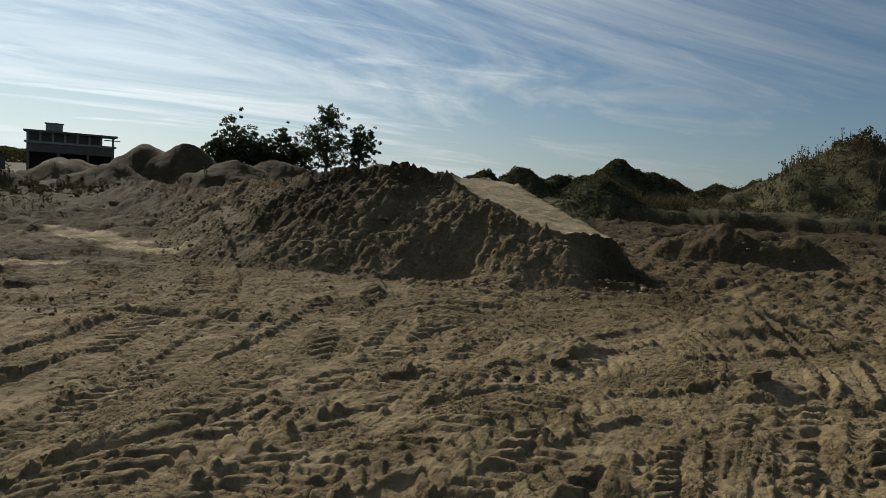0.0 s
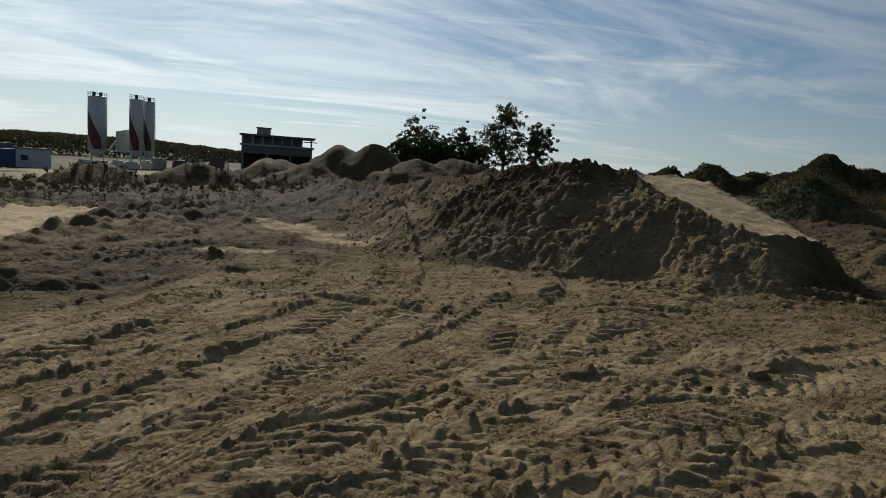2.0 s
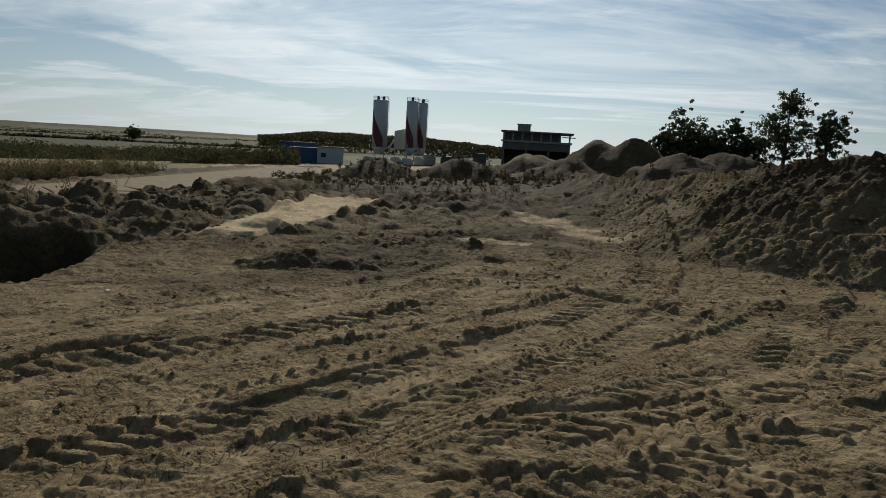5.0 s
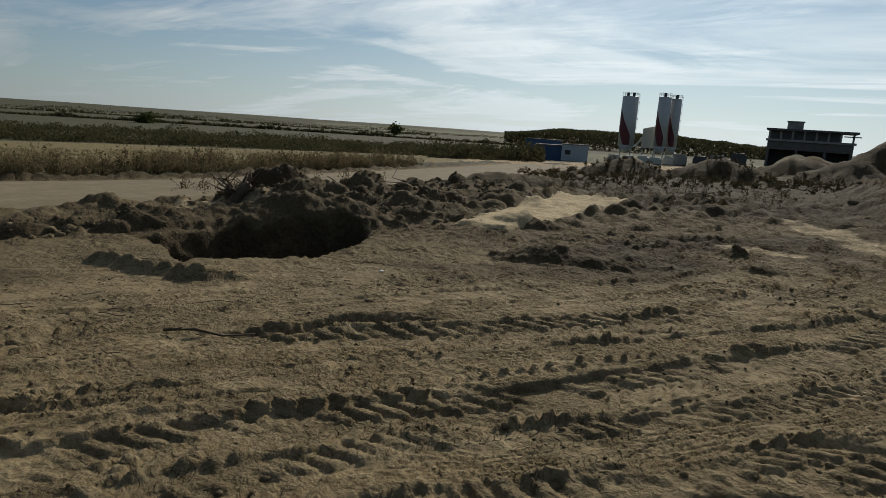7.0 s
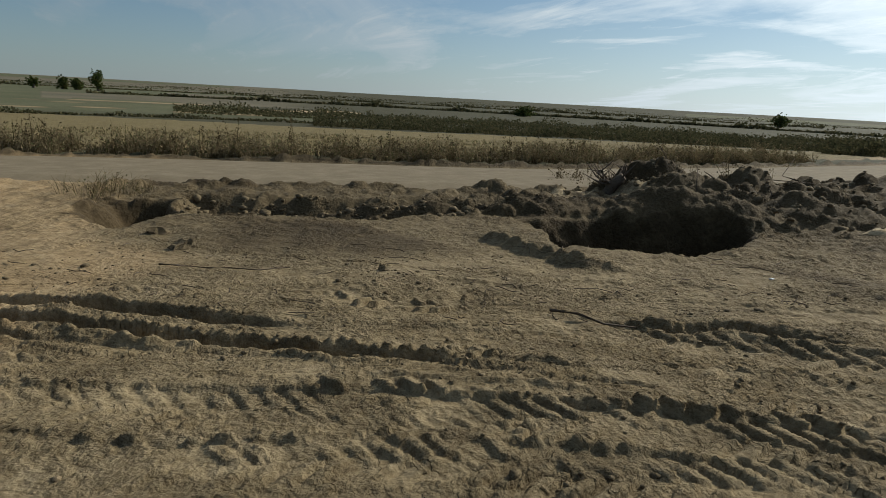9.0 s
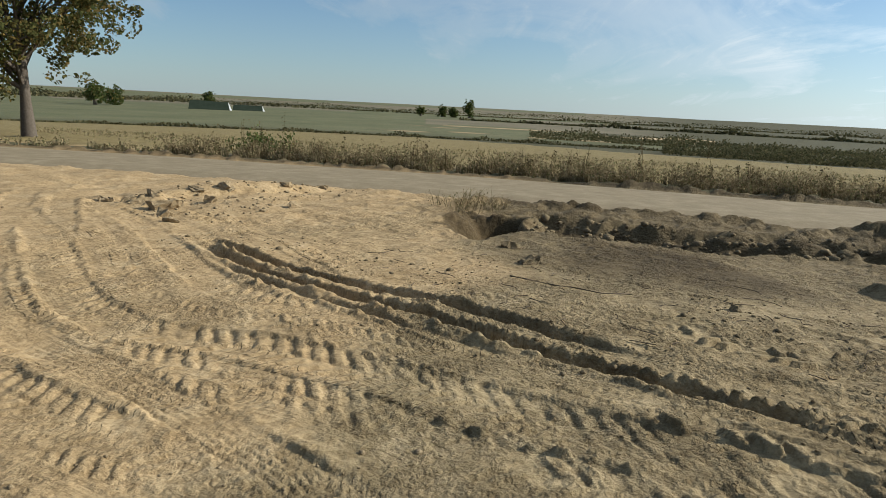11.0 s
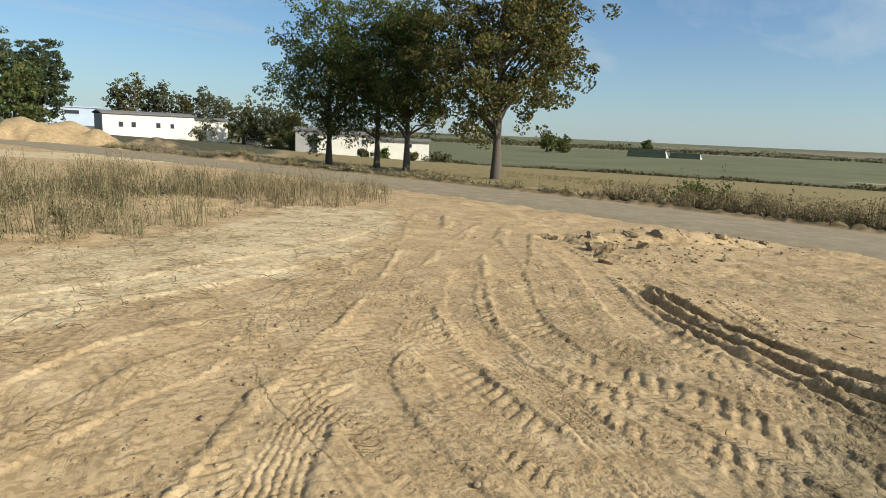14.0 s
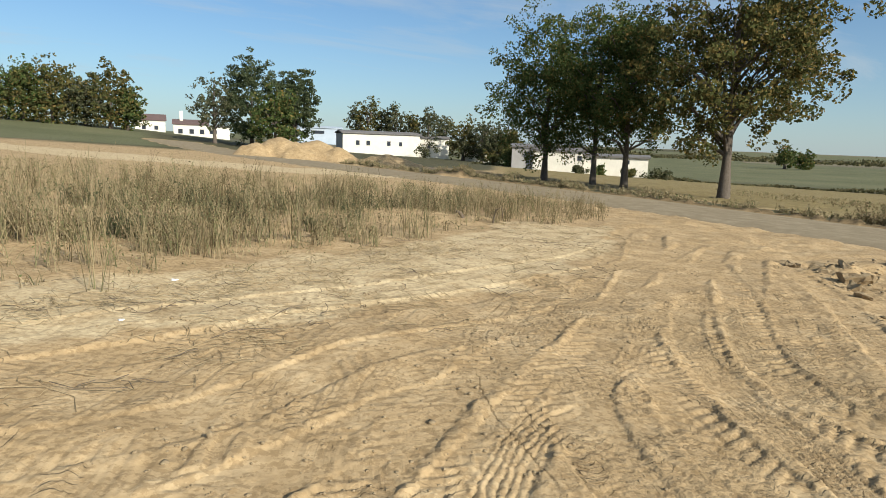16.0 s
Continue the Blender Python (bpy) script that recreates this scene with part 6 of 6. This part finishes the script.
for k, (az, d, w, h, mt, lb) in enumerate([(44.2, 112, 2.2, 1.3, M_WHITE, "white wrapped pallet of building blocks"), (43.0, 113, 2.2, 1.2, M_WHITE, "white wrapped pallet of building blocks"), (41.9, 113, 2.0, 1.3, M_CREAM, "cream stack of concrete pipes' crates"),
                                          (40.9, 112, 2.2, 1.1, M_WHITE, "white wrapped pallet of building blocks"), (39.9, 114, 1.8, 1.4, M_WHITE, "white wrapped pallet of building blocks"), (39.0, 116, 2.4, 1.8, M_GREYWALL, "grey stack of precast rings"),
                                          (37.4, 118, 2.6, 1.6, M_STEEL_DARK, "dark steel skip on the yard"), (36.2, 120, 3.0, 1.9, M_GREYWALL, "grey stack of precast slabs"), (34.6, 112, 2.4, 2.2, M_STEEL_DARK, "dark steel hopper on the yard"), (35.4, 124, 2.6, 1.2, M_CREAM, "cream stack of kerb stones")]):
    st = thing("material_stack", facing(az, d), lb, "stack", "stacks on the yard")
    part("pallet", boxed((-w / 2, 0, 0.0), (w / 2, 1.2, 0.25)), M_TWIG, st)
    part("load", boxed((-w / 2 + 0.05, 0.05, 0.25), (w / 2 - 0.05, 1.15, h), 0.06), mt, st)
    part("top_layer", boxed((-w / 2 + 0.2, 0.1, h), (w / 2 - 0.35, 1.05, h + 0.25), 0.04), mt, st)


# ---------------------------------------------------------------- low sheds and houses to the south
def shed(name, az, dist, w, h, deep, wall, roof, label, windows=(), turn=0.0, z_el=None, category="shed", gable=0.0, side=None):
    z = None if z_el is None else 1.6 + dist * math.tan(radians(z_el))
    root = thing(name, facing(az, dist, z) @ pose(0, 0, 0, 0, 0, turn), label, category)
    part("front_wall", boxed((-w / 2, 0, -1.5), (w / 2, 0.25, h)), wall, root)
    for sx in (-1, 1):
        part("end_wall", boxed((sx * w / 2 - 0.125 - 0.13 * sx, 0.25, -1.5), (sx * w / 2 + 0.125 - 0.13 * sx, deep, h)), side or wall, root)
    part("back_wall", boxed((-w / 2, deep, -1.5), (w / 2, deep + 0.25, h)), wall, root)
    bm = bmesh.new()
    e = 0.35
    pts = [(-e, h), (deep / 2, h + gable), (deep + e, h), (deep + e, h + 0.25), (deep / 2, h + gable + 0.25), (-e, h + 0.25)]
    ends = [[bm.verts.new((sx * (w / 2 + e), py, pz)) for py, pz in pts] for sx in (-1, 1)]
    for k in range(6):
        bm.faces.new((ends[0][k], ends[0][(k + 1) % 6], ends[1][(k + 1) % 6], ends[1][k]))
    bm.faces.new(ends[0][::-1])
    bm.faces.new(ends[1])
    bmesh.ops.recalc_face_normals(bm, faces=bm.faces)
    part("roof", bm, roof, root)
    for wx, wz, ww, wh in windows:
        fr = part("window", boxed((wx - ww / 2, -0.05, wz), (wx + ww / 2, 0.0, wz + wh)), M_GREYWALL, root)
        part("pane", boxed((wx - ww / 2 + 0.07, -0.07, wz + 0.07), (wx + ww / 2 - 0.07, -0.04, wz + wh - 0.07)), M_GLASS_DARK, fr)
    return root


# end walls grey, not white: their shade is put into the colour
shed("shed", 179.85, 152, 18.0, 3.7, 9, M_WHITE, M_ROOF, "long white shed with a flat dark roof and small windows", [(-5.6, 1.1, 0.9, 1.1), (-3.2, 1.1, 0.9, 1.1), (1.6, 1.1, 0.9, 1.1), (4.4, 1.1, 0.8, 1.0)], turn=13, z_el=-1.05, gable=0.5, side=M_GREYWALL)
shed("shed", 175.4, 158, 7.5, 3.4, 8, M_CREAM, M_ROOF, "lower cream shed joined to a white one", [(-1.0, 1.2, 0.8, 0.9)], z_el=-1.1, gable=0.4)
shed("shed", 167.6, 113, 4.0, 2.3, 8, M_GREYWALL, M_ROOF, "grey end bay of a low shed", [], z_el=-1.5, gable=0.4)
# here too grey end walls carry the shade of a white shed's ends
shed("shed", 164.7, 112, 8.2, 2.25, 8, M_WHITE, M_ROOF, "low white shed with a dark roof behind the trees", [(3.6, 0.8, 0.8, 0.9)], z_el=-1.72, gable=0.4, side=M_GREYWALL)
shed("shed", 159.9, 114, 10.6, 1.65, 7, M_CREAM, M_ROOF, "very low white shed among bushes", [(-3.6, 0.6, 0.8, 0.8), (2.0, 0.6, 0.7, 0.7)], z_el=-1.72, gable=0.3)
shed("shed", 171.6, 150, 6.0, 2.6, 6, M_CREAM, M_ROOF, "small cream shed between birches", [(0.6, 0.9, 0.7, 0.9)], z_el=-1.35, gable=0.4)
shed("factory_hall", -174.3, 235, 20.0, 4.0, 16, M_HALL, M_HALL, "long pale blue factory hall behind trees", [(-6, 2, 4, 1.2), (2, 2, 4, 1.2)], z_el=-0.3, category="hall", gable=0.6)
shed("house", -164.6, 190, 8.6, 3.6, 9, M_WHITE, M_ROOF_RED, "white single-storey house with a dull red roof", [(-2.6, 1.2, 1.2, 1.3), (0.2, 1.2, 1.2, 1.3), (2.8, 1.2, 1.2, 1.3)], z_el=-0.55, category="house", gable=1.2)
shed("house", -161.6, 205, 8.0, 4.0, 8, M_WHITE, M_ROOF_RED, "small white house with a red-brown roof", [(-1.6, 1.4, 1.1, 1.2), (1.6, 1.4, 1.1, 1.2)], z_el=-0.35, category="house", gable=1.6)
shed("house", -166.3, 200, 9.0, 3.2, 8, M_CREAM, M_ROOF, "cream flat-roofed outbuilding beside a house", [(0, 1.2, 2.0, 1.2)], z_el=-0.5, category="house", gable=0.3)
bmc = boxed((-0.4, 3.0, 4.6), (0.4, 3.8, 7.0))
chim = thing("chimney", facing(-163.9, 190, 1.6 + 190 * math.tan(radians(-0.55))), "pale brick chimney on a house roof", "chimney")
part("stack", bmc, M_CREAM, chim)
part("rim", boxed((-0.5, 2.9, 7.0), (0.5, 3.9, 7.2)), M_CREAM, chim)


# ---------------------------------------------------------------- covered clamps in the green field
def clamp_heap(az, dist, w, h, label):
    root = thing("storage_clamp", facing(az, dist), label, "clamp", "covered clamps in the field")
    bm = bmesh.new()
    e = [[bm.verts.new((sx * w / 2 * k, py, pz)) for py, pz, k in ((-3.6, -1.2, 1.0), (0, h, 0.9), (3.6, -1.2, 1.0))] for sx in (-1, 1)]
    for a, b in ((0, 1), (1, 2), (2, 0)):
        bm.faces.new((e[0][a], e[0][b], e[1][b], e[1][a]))
    bm.faces.new(e[0][::-1])
    bm.faces.new(e[1])
    bmesh.ops.recalc_face_normals(bm, faces=bm.faces)
    bmesh.ops.subdivide_edges(bm, edges=bm.edges[:], cuts=3, use_grid_fill=True)
    for v in bm.verts:
        v.co.z += 0.12 * math.sin(v.co.x * 1.3) + 0.08 * math.sin(v.co.x * 3.1 + v.co.y)
    part("cover", bm, M_TARP, root)
    bm = bmesh.new()
    vs = [bm.verts.new(p) for p in ((w / 2 + 1.2, -3.2, -1.0), (w / 2 * 0.9 + 0.1, 0, h - 0.1), (w / 2 + 1.2, 3.2, -1.0), (w / 2 - 0.8, 3.2, -1.0), (w / 2 - 0.8, -3.2, -1.0))]
    bm.faces.new((vs[0], vs[1], vs[4]))
    bm.faces.new((vs[0], vs[2], vs[1]))
    bm.faces.new((vs[2], vs[3], vs[1]))
    bm.faces.new((vs[0], vs[4], vs[3], vs[2]))
    part("end_sheet", bm, M_POLY, root, "pale plastic end sheet")


clamp_heap(138.8, 300, 17.0, 3.6, "long dark covered clamp with a pale end")
clamp_heap(135.8, 310, 13.5, 2.5, "lower dark covered clamp behind another")
# ---------------------------------------------------------------- loose clods and stones
def clod_mesh(name, seed, rough=0.35, squash=0.7, detail=2, mat=None):
    rng = np.random.default_rng(seed)
    bm = bmesh.new()
    bmesh.ops.create_icosphere(bm, subdivisions=detail, radius=1.0)
    off = Vector(rng.uniform(-40, 40, 3))
    for v in bm.verts:
        n = v.co.normalized()
        k = 1 + rough * noise.noise(n * 1.4 + off) + 0.5 * rough * noise.noise(n * 3.3 + off) + 0.3 * rough * noise.noise(n * 8.0 + off)
        v.co = Vector((n.x * k, n.y * k, n.z * k * squash))
    return bm


def clod(name, x, y, size, seed, mat, label, category, squash=0.7, group=""):
    z = height_at(x, y)
    if category == "clod":
        # a broken block: the hull of a few corners, its edges crumbled
        bm, rng = bmesh.new(), np.random.default_rng(seed)
        for _ in range(13):
            bm.verts.new(Vector(rng.uniform(-1, 1, 3) * np.array([1.1, 0.8, 0.75])))
        hull = bmesh.ops.convex_hull(bm, input=bm.verts[:])
        bmesh.ops.delete(bm, geom=list({v for v in hull["geom_interior"] + hull["geom_unused"] if isinstance(v, bmesh.types.BMVert)}), context="VERTS")
        bmesh.ops.subdivide_edges(bm, edges=bm.edges[:], cuts=3, use_grid_fill=True)
        off = Vector(rng.uniform(-40, 40, 3))
        for v in bm.verts:
            v.co += 0.16 * noise.noise_vector(v.co * 2.6 + off) + 0.07 * noise.noise_vector(v.co * 7.0 + off)
    else:
        bm = clod_mesh(name, seed, 0.42, squash, 3)
        for f in bm.faces:
            f.smooth = True
    for v in bm.verts:
        v.co *= size
    me = bpy.data.meshes.new(name)
    bm.to_mesh(me)
    bm.free()
    me.materials.append(mat)
    ob = new(name, me)
    ob.matrix_world = pose(x, y, z - size * squash * 0.1, 0, 0, seed * 37)
    return tagged(ob, label, category, group)


CLODS = "large clods on the site"
for k, (x, y, s, lb) in enumerate([(0.66, 5.08, 0.055, "small dark rounded stone on churned ground"), (0.56, 5.2, 0.06, "small dark rounded stone on churned ground"), (-7.55, 8.4, 0.17, "lone dark clod of earth on flat ground"),
                                   (-6.2, 8.9, 0.14, "dark clod of earth beside a wheel track"), (2.45, 4.9, 0.10, "pale broken clod with a lit edge"), (-6.95, -1.05, 0.10, "small dark clod near a shallow pit"),
                                   (-8.9, -4.2, 0.20, "dark lump of earth at a pit's edge"), (-8.0, -3.6, 0.17, "lump of earth lying on a smooth patch"), (-7.75, -10.4, 0.27, "sharp-edged block of dried mud"), (-7.2, -9.7, 0.20, "sharp-edged block of dried mud"),
                                   (-8.3, -10.9, 0.22, "sharp-edged block of dried mud"), (-6.95, -9.2, 0.13, "sharp-edged lump of dried mud"), (-9.0, -10.3, 0.17, "sharp-edged lump of dried mud"), (-9.9, -9.4, 0.20, "sharp-edged lump of dried mud on pale sand"), (-10.3, -11.7, 0.2, "block of dried mud on a low ridge"), (1.05, 5.5, 0.14, "dark clod pushed up by a wheel")]):
    clod("clod", x, y, s, 600 + k, M_SAND_CLOD if y < -8 else M_CLOD, lb, "clod", 0.30 if "flat" in lb else 0.7, CLODS)


block_rng = np.random.default_rng(31)
for k in range(16):
    bx_, by_ = -7.6 - 6.5 * block_rng.uniform() ** 1.3, -11.6 + block_rng.normal(0, 0.55)
    clod("clod", bx_, by_, block_rng.uniform(0.08, 0.19), 640 + k, M_SAND_CLOD, "sharp-edged lump of dried mud on a low ridge", "clod", 0.7, CLODS)


def clod_field(name, places, size, mat, label, seed):
    """Crumbs and clods too many to count, as one object."""
    rng = np.random.default_rng(seed)
    bm = bmesh.new()
    bmesh.ops.create_icosphere(bm, subdivisions=1, radius=1.0)
    bv = np.array([v.co[:] for v in bm.verts])
    bf = np.array([[v.index for v in f.verts] for f in bm.faces])
    bm.free()
    n = len(places)
    z, _ = ground_height(places[:, 0], places[:, 1])
    s = size * rng.lognormal(0, 0.45, n)
    dirs = rng.normal(size=(n, 3, 3))
    k = 1 + 0.16 * np.sin(np.einsum("nij,vj->nvi", dirs, bv) * 2.1).sum(-1)
    a = rng.uniform(0, 6.28, n)
    st = rng.uniform(0.7, 1.3, (n, 3)) * np.array([1, 1, 0.7])
    p = bv[None] * k[..., None] * st[:, None] * s[:, None, None]
    x = p[..., 0] * np.cos(a)[:, None] - p[..., 1] * np.sin(a)[:, None]
    y = p[..., 0] * np.sin(a)[:, None] + p[..., 1] * np.cos(a)[:, None]
    v = np.stack([x + places[:, 0, None], y + places[:, 1, None], p[..., 2] + (z + 0.1 * s)[:, None]], -1).reshape(-1, 3)
    f = (bf[None] + (np.arange(n) * len(bv))[:, None, None]).reshape(-1, 3)
    return tagged(new(name, numpy_mesh(name, v, f, mat, True)), label, "clods", kind="stuff")


def churned(x, y):
    return np.clip(0.35 + 1.1 * fbm(x, y, 1.5, 3, 140), 0.02, 1)


clod_field("crumbs", scatter([(-7, -1), (-6.5, 9), (-3, 9.5), (3.5, 9), (6, 6), (4.5, 3.4), (1, 2.2), (-1.5, 0.6), (-3, -0.6)], 1500, 51, churned), 0.011, M_CLOD, "small crumbs of soil scattered over churned ground", 701)
clod_field("crumbs", scatter([(-4.5, 10.6), (-8, 17), (-4.6, 15), (-2.6, 12.9), (-0.1, 12), (1.5, 10.1), (3, 8.8), (1.6, 8.2), (-1.2, 9.5)], 1000, 52), 0.022, M_SAND_CLOD, "clods rolled down the face of a mound", 702)
clod_field("crumbs", scatter([(-17, 3), (-14, 1.2), (-11.5, 5.4), (-10.5, 7), (-13.5, 9), (-17, 13), (-22, 12), (-20, 6)], 1400, 53), 0.04, M_CLOD, "dark clods heaped round a dug hole", 703)
clod_field("crumbs", scatter(TRENCH, 520, 54), 0.04, M_CLOD, "dark clods along a shallow trench", 704)
clod_field("crumbs", scatter([(-6.6, -9.4), (-8, -12.4), (-15, -13), (-15.4, -10.6), (-10, -9.8), (-8, -8.6)], 420, 55), 0.024, M_SAND_CLOD, "dried clods on a low ridge beside the road", 705)
clod_field("crumbs", scatter([(-7, -8), (-8.8, 0.5), (-5.6, 1.2), (-4.6, -1), (-3.6, -2.6), (-5, -8)], 600, 56, churned), 0.011, M_CLOD, "small crumbs of soil beside wheel ruts", 706)
clod_field("crumbs", scatter([(-0.6, -5.0), (-2.6, -6.0), (-5.4, -11), (-7, -14), (-4, -15), (0, -10), (3, -5), (1.5, -4), (0, -2.2), (-3, -2)], 1900, 57, churned), 0.0085, M_SAND_CLOD, "fine crumbs of dry sand on a wheel-worn track", 707)
clod_field("crumbs", scatter([(4, 9), (3, 17), (6, 20), (18, 17), (16, 9), (8, 6)], 800, 58, churned), 0.030, M_CLOD, "clods on the rough terrace behind the ramp", 708)
clod_field("crumbs", scatter([(-9, 15), (-15, 16), (-26, 22), (-20, 34), (-6, 26)], 700, 59, churned), 0.032, M_CLOD, "clods over the rough ground beyond the pad", 709)


# ---------------------------------------------------------------- sticks, roots and straw
def stick(name, pts, r, label, mat=None, category="stick"):
    x0, y0 = pts[0][:2]
    z0 = height_at(x0, y0)
    bm = bmesh.new()
    line = []
    for x, y, dz in pts:
        line.append((x - x0, y - y0, height_at(x, y) - z0 + dz))
    tube(bm, line, [r * (1 - 0.6 * k / (len(line) - 1)) for k in range(len(line))], 6)
    me = bpy.data.meshes.new(name)
    bm.to_mesh(me)
    bm.free()
    me.materials.append(mat or M_TWIG)
    ob = new(name, me)
    ob.matrix_world = pose(x0, y0, z0)
    return tagged(ob, label, category)


stick("stick", [(-5.75, 0.55, 0.03), (-5.55, 0.75, 0.06), (-5.42, 0.95, 0.03), (-5.36, 1.2, 0.02)], 0.016, "dark bent root lying on flat sand")
stick("stick", [(-6.9, -3.4, 0.02), (-6.78, -3.15, 0.05), (-6.80, -2.85, 0.02), (-6.66, -2.6, 0.05), (-6.72, -2.3, 0.03), (-6.9, -2.05, 0.02)], 0.011, "long thin dark stick lying on sand")
stick("stick", [(-2.42, -0.62, 0.0), (-2.46, -0.6, 0.06), (-2.44, -0.55, 0.12)], 0.008, "short pale twig sticking out of the sand", M_STRAW)
stick("bent_twig", [(*polar(170.6, 16.5), 0.0), (*polar(170.4, 16.5), 0.35), (*polar(169.9, 16.5), 0.42), (*polar(169.7, 16.5), 0.1)], 0.02, "brown bent stem arching out of the ground", M_TWIG)
stick("dark_stump", [(*polar(173.2, 17.2), 0.0), (*polar(173.4, 17.2), 0.12), (*polar(173.8, 17.2), 0.16)], 0.07, "small charred piece of wood among weeds", M_TWIG, "wood")

rootx, rooty = -15.6, 3.5
root_stump = thing("tree_stump", pose(rootx, rooty, height_at(rootx, rooty)), "uprooted stump with bare tangled roots on a heap", "stump")
bm = bmesh.new()
tube(bm, [(0, 0, -0.1), (0.12, 0.1, 0.18), (0.2, 0.3, 0.4)], [0.16, 0.13, 0.10], 8)
part("stump", bm, M_TWIG, root_stump)
rr = np.random.default_rng(77)
for k in range(13):
    a = rr.uniform(0, 6.28)
    ln = rr.uniform(0.5, 1.15)
    bm = bmesh.new()
    p0 = Vector((0.1, 0.1, 0.15))
    p1 = p0 + Vector((math.cos(a) * ln * 0.45, math.sin(a) * ln * 0.45, rr.uniform(0.0, 0.35)))
    p2 = p1 + Vector((math.cos(a + rr.normal() * 0.6) * ln * 0.45, math.sin(a + rr.normal() * 0.6) * ln * 0.45, rr.uniform(0.0, 0.4)))
    tube(bm, [p0, p1, p2], [0.035, 0.024, 0.007], 5)
    p3 = p1 + Vector((rr.normal() * 0.2, rr.normal() * 0.2, rr.uniform(0.15, 0.4)))
    tube(bm, [p1, p1.lerp(p3, 0.5) + Vector((0.03, 0.02, 0)), p3], [0.018, 0.012, 0.004], 4)
    part("root", bm, M_TWIG, root_stump)
for k in range(9):
    x, y = -13.5 - rr.uniform(0, 6.5), 4.2 + rr.uniform(0, 5)
    stick("branch", [(x, y, 0.02), (x + rr.normal() * 0.3, y + rr.normal() * 0.3, rr.uniform(0.2, 0.45)), (x + rr.normal() * 0.6, y + rr.normal() * 0.6, rr.uniform(0.3, 0.7))], 0.018, "bare broken branch sticking out of clods", category="branch")


def litter(name, places, length, r, mat, label, seed, lift=0.02):
    """Bent stalks lying about, as one object."""
    rng = np.random.default_rng(seed)
    n = len(places)
    a = rng.uniform(0, math.pi, n)
    ln = length * rng.lognormal(0, 0.4, n)
    bend = rng.normal(0, 0.18, n) * ln
    t = np.array([-0.5, -0.17, 0.17, 0.5])
    cx = places[:, 0, None] + np.cos(a)[:, None] * ln[:, None] * t - np.sin(a)[:, None] * bend[:, None] * (1 - 4 * t * t)
    cy = places[:, 1, None] + np.sin(a)[:, None] * ln[:, None] * t + np.cos(a)[:, None] * bend[:, None] * (1 - 4 * t * t)
    z, _ = ground_height(cx.ravel(), cy.ravel())
    cz = z.reshape(n, 4) + r + rng.uniform(0, lift, (n, 4))
    sx, sy = -np.sin(a) * r, np.cos(a) * r
    rings = []
    for ox, oz in ((1, -0.6), (-1, -0.6), (0, 1.0)):
        rings.append(np.stack([cx + sx[:, None] * ox, cy + sy[:, None] * ox, cz + oz * r], -1))
    v = np.stack(rings, 2).reshape(n, 12, 3)
    f = []
    for k in range(3):
        for j in range(3):
            f.append((k * 3 + j, k * 3 + (j + 1) % 3, k * 3 + 3 + (j + 1) % 3, k * 3 + 3 + j))
    faces = (np.array(f)[None] + (np.arange(n) * 12)[:, None, None]).reshape(-1, 4)
    return tagged(new(name, numpy_mesh(name, v.reshape(-1, 3), faces, mat, True)), label, "litter", kind="stuff")


STRAW = [(5.5, -3.6), (2.0, -4.3), (0.2, -5.6), (-2.2, -8.0), (-5.4, -14), (-6.4, -18.5), (-2.4, -16.6), (-0.4, -12.8), (1.6, -9.6), (4.4, -6.6)]
litter("straw_litter", scatter(STRAW, 1500, 61, lambda x, y: np.clip(0.2 + 1.2 * fbm(x, y, 0.9, 3, 150), 0.02, 1)), 0.20, 0.0026, M_STRAW, "dry straw and weed stalks strewn over sand", 801)
litter("straw_litter", scatter(STRAW, 130, 62, lambda x, y: np.clip(0.1 + 1.2 * fbm(x, y, 0.9, 3, 151), 0.02, 1)), 0.26, 0.0032, M_TWIG, "dark broken weed stalks strewn over sand", 802, 0.05)
litter("straw_litter", scatter([(3.5, -6.6), (1.2, -9.4), (-0.8, -12.4), (-1.6, -11.6), (0.6, -8.4), (3.0, -5.8)], 380, 63), 0.26, 0.003, M_STRAW, "matted straw along the edge of the weeds", 803, 0.08)
litter("twig_litter", scatter([(-8, -6), (-9, 2), (-8, 5), (-5.5, 3), (-5.2, -2), (-6, -6)], 110, 64), 0.16, 0.004, M_TWIG, "small twigs on the flat sand", 804)

white_scrap = clod("plastic_scrap", 2.35, -8.1, 0.045, 690, M_POLY, "crumpled white plastic scrap among dry stalks", "litter", 0.4)
clod("plastic_scrap", 2.25, -6.3, 0.03, 691, M_POLY, "crumpled white plastic scrap on sand", "litter", 0.35)
clod("plastic_scrap", -7.2, 3.25, 0.03, 692, M_POLY, "small white scrap on bare soil", "litter", 0.5)
